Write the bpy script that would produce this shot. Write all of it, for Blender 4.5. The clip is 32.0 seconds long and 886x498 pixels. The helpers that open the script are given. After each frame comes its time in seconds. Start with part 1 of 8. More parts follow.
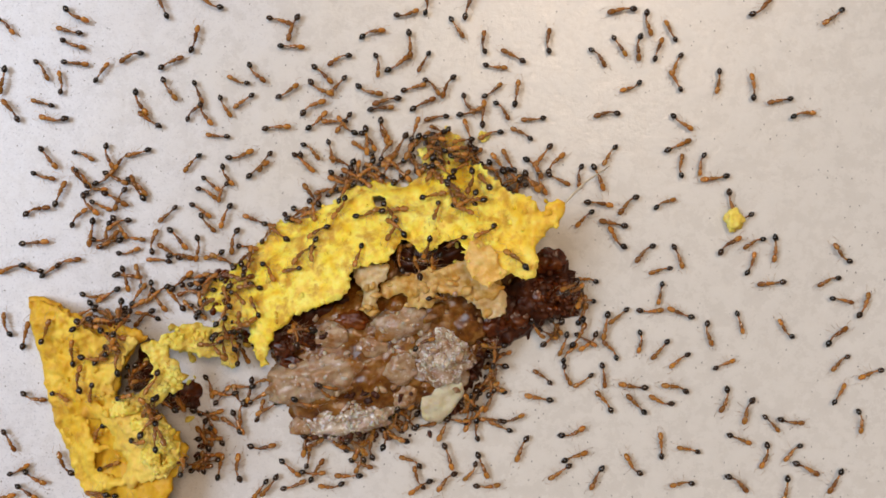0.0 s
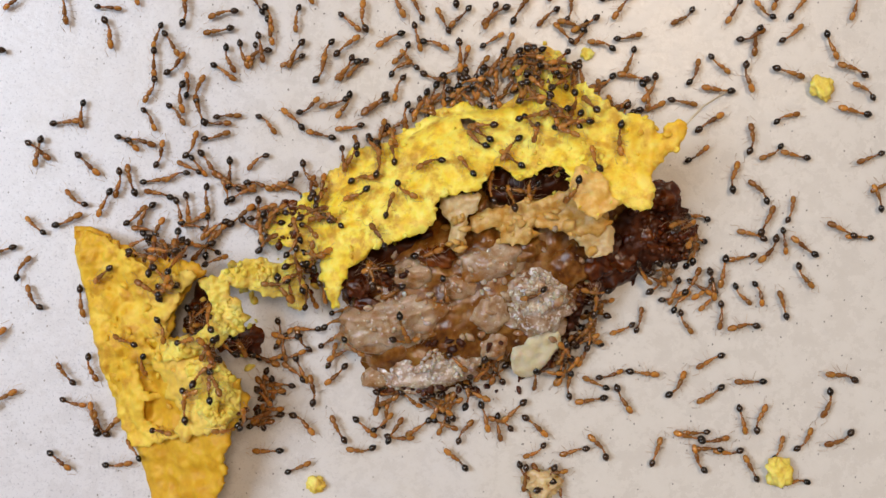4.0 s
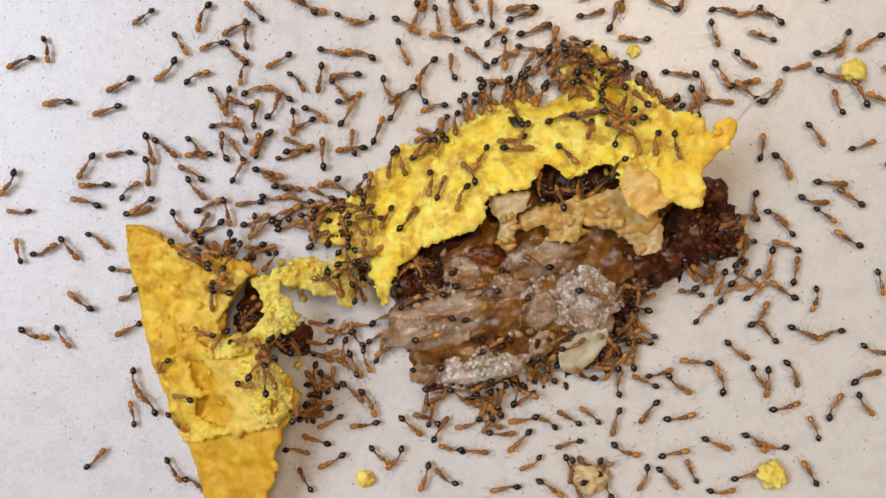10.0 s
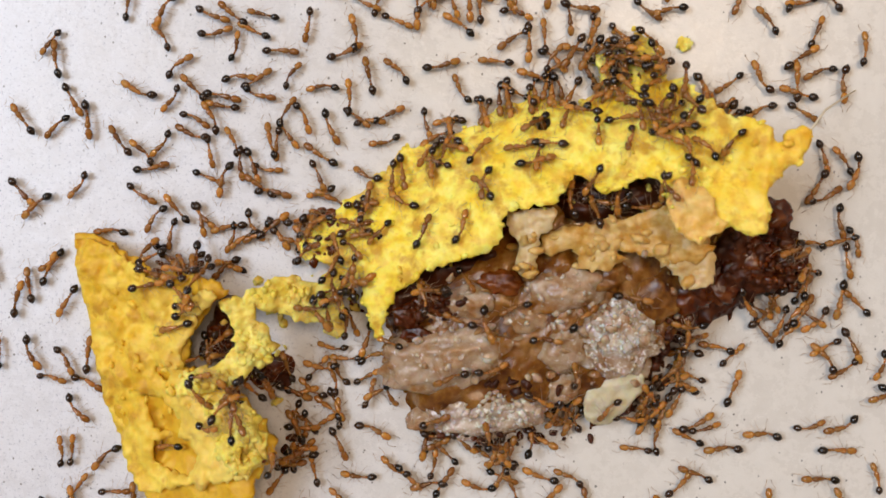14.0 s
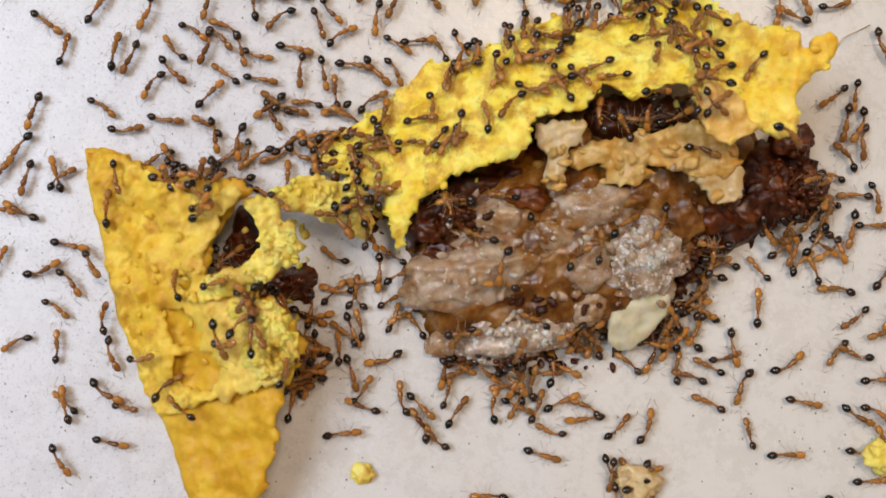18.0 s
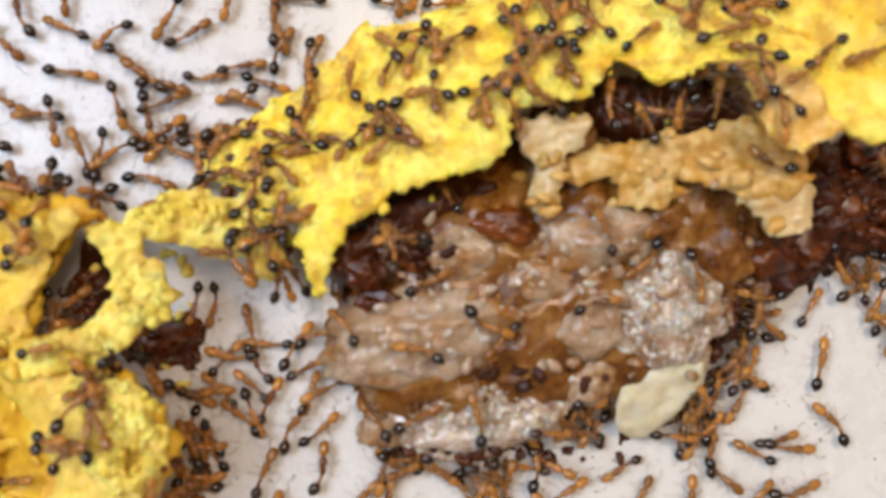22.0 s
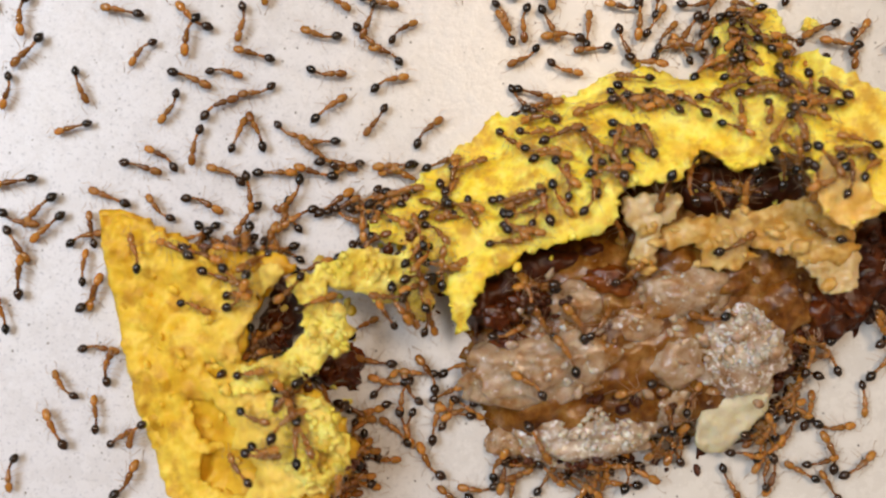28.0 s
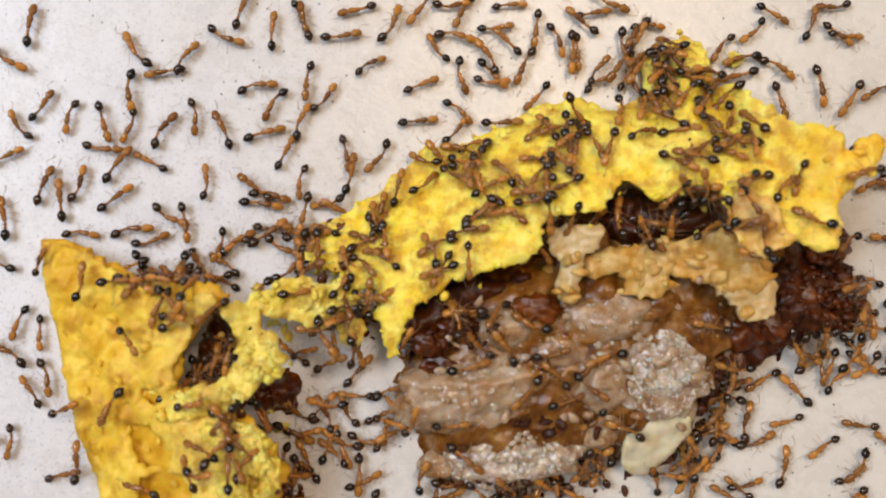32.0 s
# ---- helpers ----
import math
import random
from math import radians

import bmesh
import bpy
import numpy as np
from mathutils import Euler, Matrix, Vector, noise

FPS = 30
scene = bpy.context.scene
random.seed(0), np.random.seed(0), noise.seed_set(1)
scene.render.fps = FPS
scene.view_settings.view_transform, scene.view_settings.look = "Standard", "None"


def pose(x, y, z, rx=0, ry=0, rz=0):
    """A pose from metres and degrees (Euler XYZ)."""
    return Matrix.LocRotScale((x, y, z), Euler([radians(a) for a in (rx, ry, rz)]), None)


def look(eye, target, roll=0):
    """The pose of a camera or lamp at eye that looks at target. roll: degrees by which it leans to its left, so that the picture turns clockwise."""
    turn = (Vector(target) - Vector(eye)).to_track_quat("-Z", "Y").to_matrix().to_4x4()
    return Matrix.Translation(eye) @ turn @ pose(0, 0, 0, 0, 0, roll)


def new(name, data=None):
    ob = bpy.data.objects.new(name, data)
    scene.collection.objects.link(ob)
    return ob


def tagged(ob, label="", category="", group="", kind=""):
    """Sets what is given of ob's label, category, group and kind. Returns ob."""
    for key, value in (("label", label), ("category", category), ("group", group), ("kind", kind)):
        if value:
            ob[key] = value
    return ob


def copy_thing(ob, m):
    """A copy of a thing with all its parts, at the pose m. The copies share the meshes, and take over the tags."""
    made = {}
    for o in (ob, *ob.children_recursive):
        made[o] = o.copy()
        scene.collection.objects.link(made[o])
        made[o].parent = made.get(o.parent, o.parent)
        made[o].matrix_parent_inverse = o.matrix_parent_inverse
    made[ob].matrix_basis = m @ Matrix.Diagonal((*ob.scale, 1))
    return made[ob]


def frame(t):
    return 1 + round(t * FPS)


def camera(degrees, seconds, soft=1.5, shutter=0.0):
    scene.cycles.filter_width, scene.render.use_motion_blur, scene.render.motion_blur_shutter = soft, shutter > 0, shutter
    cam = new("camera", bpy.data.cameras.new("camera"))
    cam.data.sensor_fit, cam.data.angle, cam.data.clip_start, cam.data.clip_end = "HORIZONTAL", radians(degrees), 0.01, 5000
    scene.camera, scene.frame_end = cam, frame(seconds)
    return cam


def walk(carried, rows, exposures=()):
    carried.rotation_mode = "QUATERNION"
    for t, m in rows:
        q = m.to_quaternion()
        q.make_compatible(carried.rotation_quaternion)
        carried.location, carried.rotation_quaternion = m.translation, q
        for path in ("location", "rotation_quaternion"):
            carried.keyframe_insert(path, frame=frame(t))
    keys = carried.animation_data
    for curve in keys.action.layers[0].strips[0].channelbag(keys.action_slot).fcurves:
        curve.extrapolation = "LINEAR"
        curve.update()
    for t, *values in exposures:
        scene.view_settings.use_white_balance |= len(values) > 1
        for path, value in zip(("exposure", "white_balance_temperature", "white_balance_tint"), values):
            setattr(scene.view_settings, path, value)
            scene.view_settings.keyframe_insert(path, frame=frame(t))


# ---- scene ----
cam = camera(50, 32.0)
# a close-up lens with little depth of field, focused once
cam.data.dof.use_dof = True
cam.data.dof.focus_distance = 0.072
cam.data.dof.aperture_fstop = 80

# camera rows: seconds, place in millimetres, turn in degrees
PATH = [
    (0, -0.00, -0.00, 84.56, -0.93, -0.47, 0.00),
    (0.5, 1.02, -0.20, 84.39, -1.75, 0.24, -0.07),
    (1, 2.16, -0.04, 83.84, -2.16, 0.73, 0.06),
    (1.5, 1.22, -0.44, 84.13, -2.29, 1.39, 0.30),
    (2, -1.28, -1.02, 83.86, -1.82, 1.82, 0.55),
    (2.5, -3.68, -2.13, 82.16, -1.14, 1.61, 0.97),
    (3, -5.58, -2.60, 77.70, -1.59, 1.31, 1.22),
    (3.5, -5.03, -5.20, 74.59, -1.25, 1.27, 1.03),
    (5.5, -6.28, -3.16, 77.00, -1.94, 1.77, 0.95),
    (6, -7.53, -2.18, 76.01, -1.73, 2.38, 0.84),
    (6.5, -8.16, -1.17, 74.72, -1.64, 1.81, 0.89),
    (7, -7.40, -1.84, 74.25, -2.22, 1.86, 0.86),
    (7.5, -5.90, -3.16, 74.35, -2.39, 1.85, 0.60),
    (8, -7.26, -3.67, 74.69, -2.52, 2.63, 0.75),
    (8.5, -8.43, -2.78, 75.79, -1.46, 2.74, 0.99),
    (9, -9.63, -1.87, 76.04, -0.42, 3.00, 1.69),
    (9.5, -9.15, -2.35, 76.00, -1.03, 2.44, 1.27),
    (10, -7.81, -3.99, 75.60, -2.34, 2.03, 0.77),
    (10.5, -7.16, -3.99, 75.78, -2.91, 2.27, 0.82),
    (11, -6.51, -4.42, 75.51, -3.30, 2.22, 0.64),
    (11.5, -7.35, -4.60, 75.72, -3.47, 2.19, 0.74),
    (12, -8.51, -3.71, 75.24, -2.70, 2.63, 1.32),
    (12.5, -9.54, -2.30, 72.44, -1.98, 2.89, 1.73),
    (13, -9.34, -3.74, 67.98, -2.31, 3.74, 1.71),
    (13.5, -9.26, -4.24, 63.67, -2.60, 2.63, 2.02),
    (14, -8.59, -2.64, 63.70, -2.54, 2.25, 2.47),
    (14.5, -9.30, -4.12, 62.52, -2.43, 2.13, 2.36),
    (16.5, -13.37, -8.62, 65.72, 3.16, 0.70, 3.96),
    (17, -11.91, -10.20, 64.13, 3.08, 0.34, 3.70),
    (17.5, -14.59, -13.10, 63.26, 2.77, 0.15, 3.80),
    (18, -13.11, -13.73, 62.67, 2.62, -1.06, 3.58),
    (18.5, -12.66, -11.28, 56.11, 2.81, -2.54, 3.96),
    (19, -13.88, -11.97, 45.91, 2.54, -1.13, 3.37),
    (19.5, -12.47, -7.49, 40.69, 1.84, -0.26, 4.99),
    (20, -12.38, -7.64, 40.33, 1.63, -2.20, 4.41),
    (20.5, -12.13, -9.87, 39.11, 0.24, -1.91, 4.20),
    (21, -12.00, -8.52, 38.63, -0.96, -3.18, 4.66),
    (21.5, -13.28, -9.03, 40.53, -0.50, -2.70, 4.49),
    (22, -12.44, -9.44, 44.48, 0.90, -3.84, 3.75),
    (22.5, -13.28, -9.76, 47.01, 1.89, -3.27, 3.55),
    (23, -13.68, -10.35, 47.95, 2.27, -2.91, 3.42),
    (23.5, -14.14, -9.18, 49.77, 2.85, -3.35, 3.96),
    (24, -13.50, -11.43, 51.02, 3.59, -4.11, 4.12),
    (24.5, -13.20, -11.08, 51.15, 3.15, -4.02, 3.79),
    (25, -14.02, -10.73, 52.40, 3.78, -3.99, 4.09),
    (25.5, -15.45, -10.68, 52.33, 3.88, -2.59, 4.77),
    (27.5, -16.77, -8.10, 54.11, 1.90, -1.76, 6.47),
    (28, -18.17, -8.28, 54.97, 1.85, -2.17, 4.74),
    (28.5, -19.60, -7.70, 53.93, 2.16, -0.21, 5.04),
    (29, -19.93, -6.35, 54.09, 2.49, 1.10, 5.68),
    (29.5, -19.61, -4.81, 54.45, 2.39, 1.31, 5.67),
    (30, -18.66, -6.06, 54.51, 2.31, 1.18, 5.53),
    (30.5, -16.32, -7.57, 54.17, 2.84, -0.11, 5.38),
    (31, -13.35, -7.71, 56.21, 2.74, -1.59, 5.11),
    (31.5, -13.90, -6.88, 56.22, 2.18, -2.47, 5.08),
    (32, -14.86, -6.68, 56.75, 2.12, -2.57, 4.67),
]

# ---- light: a cool window to the west, a warm lamp under the ceiling ----
WINDOW = (-0.3, 1.0, 1.15, 2.35)
world = bpy.data.worlds.new("world")
world.use_nodes = True
sky = world.node_tree.nodes.new("ShaderNodeTexSky")
sky.sky_type, sky.sun_disc, sky.sun_elevation, sky.sun_rotation = "NISHITA", False, radians(40), radians(90)
world.node_tree.links.new(sky.outputs["Color"], world.node_tree.nodes["Background"].inputs["Color"])
world.node_tree.nodes["Background"].inputs["Strength"].default_value = 0.1
scene.world = world


def area(name, place, target, size, size_y, watts, colour):
    lamp = bpy.data.lights.new(name, "AREA")
    lamp.shape, lamp.size, lamp.size_y, lamp.energy, lamp.color = "RECTANGLE", size, size_y, watts, colour
    ob = new(name, lamp)
    ob.matrix_basis = look(place, target)
    return ob


area("window_light", (-1.28, 0.35, 1.75), (0, 0.1, 0), 1.2, 1.1, 45, (0.735, 0.84, 0.98))
area("ceiling_lamp", (0.4, 0.75, 2.55), (0.4, 0.75, 0), 0.7, 0.7, 33, (1.0, 0.78, 0.575))
# the clip brightens a little as the camera goes in close: seconds, stops, kelvin, tint
EXPOSURES = ((0, -0.26, 6600, 11.5), (3, -0.2, 6600, 11.5), (10, -0.2, 6570, 11.5), (13, -0.17, 6580, 11.5), (17, -0.05, 6500, 11), (18, -0.15, 6500, 11), (19, 0.08, 6450, 11), (21, 0.22, 6350, 11),
             (23, 0.1, 6400, 11), (25, 0.0, 6680, 11), (28, -0.06, 6880, 11), (29, -0.17, 6880, 11), (32, -0.06, 6750, 11))

from mathutils.bvhtree import BVHTree

MM = 0.001

# ---- materials ----


def material(name, rough=0.5, metal=0.0):
    mat = bpy.data.materials.new(name)
    mat.use_nodes = True
    b = mat.node_tree.nodes["Principled BSDF"]
    b.inputs["Roughness"].default_value = rough
    b.inputs["Metallic"].default_value = metal
    return mat, mat.node_tree.nodes, mat.node_tree.links, b


def noise_node(nodes, links, scale, detail=4.0, rough=0.6, space="Object"):
    co = nodes.new("ShaderNodeTexCoord")
    n = nodes.new("ShaderNodeTexNoise")
    n.inputs["Scale"].default_value = scale
    n.inputs["Detail"].default_value = detail
    n.inputs["Roughness"].default_value = rough
    links.new(co.outputs[space], n.inputs["Vector"])
    return n


def ramp_node(nodes, links, source, stops):
    r = nodes.new("ShaderNodeValToRGB")
    while len(r.color_ramp.elements) < len(stops):
        r.color_ramp.elements.new(0.5)
    for e, (at, col) in zip(r.color_ramp.elements, stops):
        e.position = at
        e.color = (*col, 1)
    links.new(source, r.inputs["Fac"])
    return r


def mix_node(nodes, links, fac, a, b, blend="MIX"):
    m = nodes.new("ShaderNodeMix")
    m.data_type = "RGBA"
    m.blend_type = blend
    for sock, v in ((m.inputs["Factor"], fac), (m.inputs["A"], a), (m.inputs["B"], b)):
        if isinstance(v, (int, float)):
            sock.default_value = v
        elif isinstance(v, tuple):
            sock.default_value = (*v, 1)
        else:
            links.new(v, sock)
    return m.outputs["Result"]


def bump_node(nodes, links, b, height, strength, distance):
    n = nodes.new("ShaderNodeBump")
    n.inputs["Strength"].default_value = strength
    n.inputs["Distance"].default_value = distance
    links.new(height, n.inputs["Height"])
    links.new(n.outputs["Normal"], b.inputs["Normal"])
    return n


def crumb_material(name, pale, mid, deep, rough, sss, fine=1500, coarse=260, bump=0.9, tint=None, stain=0.0):
    """Moist crumbly food: colour varied at two scales, fine pitted relief, light that bleeds a little."""
    mat, nodes, links, b = material(name, rough)
    big = noise_node(nodes, links, coarse, 3)
    small = noise_node(nodes, links, fine, 5, 0.7)
    base = ramp_node(nodes, links, big.outputs["Fac"], [(0.4, pale), (0.58, mid), (0.76, deep)])
    # low spots of the relief are darkened in colour, as crevice shade
    grain = ramp_node(nodes, links, small.outputs["Fac"], [(0.25, (0.84, 0.80, 0.74)), (0.6, (1, 1, 1))])
    col = mix_node(nodes, links, 0.8, base.outputs["Color"], grain.outputs["Color"], "MULTIPLY")
    # crumb texture: millimetre blotches, and pores darkened in colour to suggest shaded crevices
    blotch = noise_node(nodes, links, coarse * 3.4, 4, 0.6)
    soft = ramp_node(nodes, links, blotch.outputs["Fac"], [(0.36, deep), (0.5, mid), (0.64, pale)])
    col = mix_node(nodes, links, 0.5, col, soft.outputs["Color"])
    pore = nodes.new("ShaderNodeTexVoronoi")
    pore.inputs["Scale"].default_value = fine * 0.75
    spot = nodes.new("ShaderNodeTexCoord")
    links.new(spot.outputs["Object"], pore.inputs["Vector"])
    hole = ramp_node(nodes, links, pore.outputs["Distance"], [(0.08, (0.28, 0.28, 0.28)), (0.22, (0, 0, 0))])
    col = mix_node(nodes, links, hole.outputs["Color"], col, tuple(0.8 * c for c in deep))
    if stain:
        # brownish smears where the piece was gnawed and walked over
        smear = noise_node(nodes, links, 620, 5, 0.65)
        where = ramp_node(nodes, links, smear.outputs["Fac"], [(0.50, (0, 0, 0)), (0.63, (stain, stain, stain))])
        col = mix_node(nodes, links, where.outputs["Color"], col, (0.52, 0.24, 0.022))
    if tint:
        # riper, more orange towards one end of the piece
        colour, x0, x1 = tint
        co = nodes.new("ShaderNodeTexCoord")
        axis = nodes.new("ShaderNodeSeparateXYZ")
        links.new(co.outputs["Object"], axis.inputs["Vector"])
        warp = nodes.new("ShaderNodeMath")
        warp.operation = "MULTIPLY_ADD"
        warp.inputs[1].default_value = 0.009
        links.new(big.outputs["Fac"], warp.inputs[0])
        links.new(axis.outputs["X"], warp.inputs[2])
        span = nodes.new("ShaderNodeMapRange")
        span.inputs["From Min"].default_value = x0 * MM + 0.0045
        span.inputs["From Max"].default_value = x1 * MM + 0.0045
        span.inputs["To Max"].default_value = 0.7
        links.new(warp.outputs["Value"], span.inputs["Value"])
        col = mix_node(nodes, links, span.outputs["Result"], col, colour)
    links.new(col, b.inputs["Base Color"])
    b.inputs["Specular IOR Level"].default_value = 0.3
    b.inputs["Subsurface Weight"].default_value = sss
    b.inputs["Subsurface Radius"].default_value = (1.0, 0.6, 0.25)
    b.inputs["Subsurface Scale"].default_value = 0.0006
    bump_node(nodes, links, b, small.outputs["Fac"], 0.4 * bump, 0.0002)
    return mat


def filling_material(name, dark, mid, pale, white, low, rough, coat=0.3):
    """Wet candied filling: amber and brown syrup with whitish sugar crystals through it."""
    mat, nodes, links, b = material(name, rough)
    big = noise_node(nodes, links, 430, 5, 0.65)
    small = noise_node(nodes, links, 1700, 5, 0.7)
    base = ramp_node(nodes, links, big.outputs["Fac"], [(0.34, dark), (0.5, mid), (0.66, pale)])
    grain = ramp_node(nodes, links, small.outputs["Fac"], [(0.3, (0.6, 0.46, 0.32)), (0.58, (1, 1, 1))])
    col = mix_node(nodes, links, 0.85, base.outputs["Color"], grain.outputs["Color"], "MULTIPLY")
    fleck = noise_node(nodes, links, 2900, 3, 0.6)
    sugar = ramp_node(nodes, links, fleck.outputs["Fac"], [(low, (0, 0, 0)), (low + 0.09, (0.85, 0.85, 0.85))])
    col = mix_node(nodes, links, sugar.outputs["Color"], col, white)
    links.new(col, b.inputs["Base Color"])
    b.inputs["Specular IOR Level"].default_value = 0.35
    b.inputs["Subsurface Weight"].default_value = 0.6
    b.inputs["Subsurface Radius"].default_value = (1.0, 0.5, 0.2)
    b.inputs["Subsurface Scale"].default_value = 0.0007
    b.inputs["Coat Weight"].default_value = coat
    b.inputs["Coat Roughness"].default_value = 0.15
    bump_node(nodes, links, b, small.outputs["Fac"], 0.4, 0.0002)
    return mat


def floor_material():
    mat, nodes, links, b = material("glazed_tile", 0.3)
    big = noise_node(nodes, links, 18, 4)
    mottle = noise_node(nodes, links, 420, 6, 0.75)
    base = ramp_node(nodes, links, big.outputs["Fac"], [(0.3, (0.64, 0.605, 0.555)), (0.7, (0.68, 0.647, 0.60))])
    # cool window glare painted into the tile's colour on one side, with more mottling
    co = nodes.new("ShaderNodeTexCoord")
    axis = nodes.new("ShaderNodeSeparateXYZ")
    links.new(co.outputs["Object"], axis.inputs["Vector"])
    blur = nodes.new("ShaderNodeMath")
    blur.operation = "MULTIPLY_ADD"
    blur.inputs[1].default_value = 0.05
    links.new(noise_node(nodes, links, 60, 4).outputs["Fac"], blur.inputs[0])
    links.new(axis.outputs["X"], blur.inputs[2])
    glare_mix = nodes.new("ShaderNodeMapRange")
    glare_mix.inputs["From Min"].default_value = 0.02
    glare_mix.inputs["From Max"].default_value = -0.010
    links.new(blur.outputs["Value"], glare_mix.inputs["Value"])
    base = mix_node(nodes, links, glare_mix.outputs["Result"], base.outputs["Color"], (0.69, 0.695, 0.738))
    peel = noise_node(nodes, links, 4200, 5, 0.7)
    fine = ramp_node(nodes, links, mottle.outputs["Fac"], [(0.35, (0.93, 0.92, 0.91)), (0.6, (1, 1, 1))])
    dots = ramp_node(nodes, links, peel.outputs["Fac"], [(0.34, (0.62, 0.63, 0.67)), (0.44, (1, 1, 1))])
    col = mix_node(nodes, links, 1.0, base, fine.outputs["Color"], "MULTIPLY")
    col = mix_node(nodes, links, glare_mix.outputs["Result"], col, mix_node(nodes, links, 1.0, col, dots.outputs["Color"], "MULTIPLY"))
    # sparse dark specks and short scuffs in the glaze
    patchy = ramp_node(nodes, links, noise_node(nodes, links, 26, 2).outputs["Fac"], [(0.35, (0.95, 0.95, 0.95)), (0.65, (0.78, 0.78, 0.78))])
    co = nodes.new("ShaderNodeTexCoord")
    for scale, edge, stretch in ((1500, 0.14, 1.0), (560, 0.06, 0.9), (2100, 0.16, 0.8), (1100, 0.09, 0.7)):
        m = nodes.new("ShaderNodeMapping")
        m.inputs["Rotation"].default_value = (0, 0, 0.013 * scale)
        m.inputs["Scale"].default_value = (1, stretch, 1)
        links.new(co.outputs["Object"], m.inputs["Vector"])
        v = nodes.new("ShaderNodeTexVoronoi")
        v.inputs["Scale"].default_value = scale
        links.new(m.outputs["Vector"], v.inputs["Vector"])
        spot = ramp_node(nodes, links, v.outputs["Distance"], [(edge * 0.5, (1, 1, 1)), (edge, (0, 0, 0))])
        pick = nodes.new("ShaderNodeSeparateColor")
        links.new(v.outputs["Color"], pick.inputs["Color"])
        few = nodes.new("ShaderNodeMath")
        few.operation = "GREATER_THAN"
        links.new(pick.outputs["Red"], few.inputs[0])
        links.new(patchy.outputs["Color"], few.inputs[1])
        fac = nodes.new("ShaderNodeMath")
        fac.operation = "MULTIPLY"
        links.new(spot.outputs["Color"], fac.inputs[0])
        links.new(few.outputs["Value"], fac.inputs[1])
        col = mix_node(nodes, links, fac.outputs["Value"], col, (0.16, 0.145, 0.13))
    links.new(col, b.inputs["Base Color"])
    r = ramp_node(nodes, links, mottle.outputs["Fac"], [(0.3, (0.20, 0.20, 0.20)), (0.7, (0.36, 0.36, 0.36))])
    links.new(r.outputs["Color"], b.inputs["Roughness"])
    bump_node(nodes, links, b, mottle.outputs["Fac"], 0.35, 0.0002)
    return mat


def ant_material(name, dark, light, rough, coat=0.0, sss=0.0, clear=0.0):
    mat, nodes, links, b = material(name, rough)
    info = nodes.new("ShaderNodeObjectInfo")
    island = nodes.new("ShaderNodeNewGeometry")
    either = nodes.new("ShaderNodeMath")
    either.operation = "ADD"
    links.new(info.outputs["Random"], either.inputs[0])
    links.new(island.outputs["Random Per Island"], either.inputs[1])
    pick = nodes.new("ShaderNodeMath")
    pick.operation = "FRACT"
    links.new(either.outputs["Value"], pick.inputs[0])
    grain = noise_node(nodes, links, 5000, 3)
    tone = ramp_node(nodes, links, pick.outputs["Value"], [(0.0, dark), (0.45, tuple(0.5 * (d + c) * k for d, c, k in zip(dark, light, (0.95, 1.02, 1.15)))), (1.0, light)])
    mark = ramp_node(nodes, links, grain.outputs["Fac"], [(0.3, (0.7, 0.66, 0.62)), (0.65, (1, 1, 1))])
    links.new(mix_node(nodes, links, 1.0, tone.outputs["Color"], mark.outputs["Color"], "MULTIPLY"), b.inputs["Base Color"])
    b.inputs["Coat Weight"].default_value = coat
    b.inputs["Coat Roughness"].default_value = 0.12
    b.inputs["Subsurface Weight"].default_value = sss
    b.inputs["Subsurface Radius"].default_value = (1.0, 0.45, 0.15)
    b.inputs["Subsurface Scale"].default_value = 0.0002
    b.inputs["Transmission Weight"].default_value = clear
    b.inputs["IOR"].default_value = 1.35
    return mat


def plain_material(name, colour, rough, scale=8):
    mat, nodes, links, b = material(name, rough)
    n = noise_node(nodes, links, scale, 4)
    r = ramp_node(nodes, links, n.outputs["Fac"], [(0.3, tuple(0.93 * c for c in colour)), (0.7, colour)])
    links.new(r.outputs["Color"], b.inputs["Base Color"])
    return mat


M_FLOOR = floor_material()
M_WALL = plain_material("painted_plaster", (0.46, 0.42, 0.36), 0.8)
M_CEIL = plain_material("ceiling_paint", (0.6, 0.58, 0.54), 0.85)
M_WOOD = plain_material("window_paint", (0.75, 0.75, 0.74), 0.4)
M_CRUST = crumb_material("yellow_crust", (0.95, 0.85, 0.21), (0.93, 0.71, 0.055), (0.80, 0.41, 0.015), 0.5, 0.4, coarse=340, tint=((0.87, 0.44, 0.03), 3.0, 13.0), stain=0.75)
M_LEFT = crumb_material("deep_yellow_crust", (0.88, 0.66, 0.10), (0.78, 0.48, 0.028), (0.62, 0.31, 0.010), 0.5, 0.2, coarse=240, tint=((0.88, 0.70, 0.19), -30.0, -23.0), stain=0.7)
M_STRAND = crumb_material("pale_yellow_crumb", (0.90, 0.80, 0.24), (0.86, 0.68, 0.10), (0.66, 0.42, 0.03), 0.55, 0.4, coarse=420, stain=0.55)
M_TOAST = crumb_material("toasted_crumb", (0.86, 0.62, 0.24), (0.78, 0.46, 0.10), (0.64, 0.30, 0.03), 0.4, 0.4, coarse=420, stain=0.4)
M_LAYER = crumb_material("tan_layer", (0.68, 0.48, 0.19), (0.56, 0.32, 0.075), (0.36, 0.14, 0.012), 0.3, 0.4, coarse=520, stain=0.75)
M_INNER = crumb_material("golden_inner_crumb", (0.76, 0.50, 0.040), (0.66, 0.36, 0.013), (0.50, 0.23, 0.006), 0.5, 0.25, coarse=200, bump=0.7, stain=0.35)
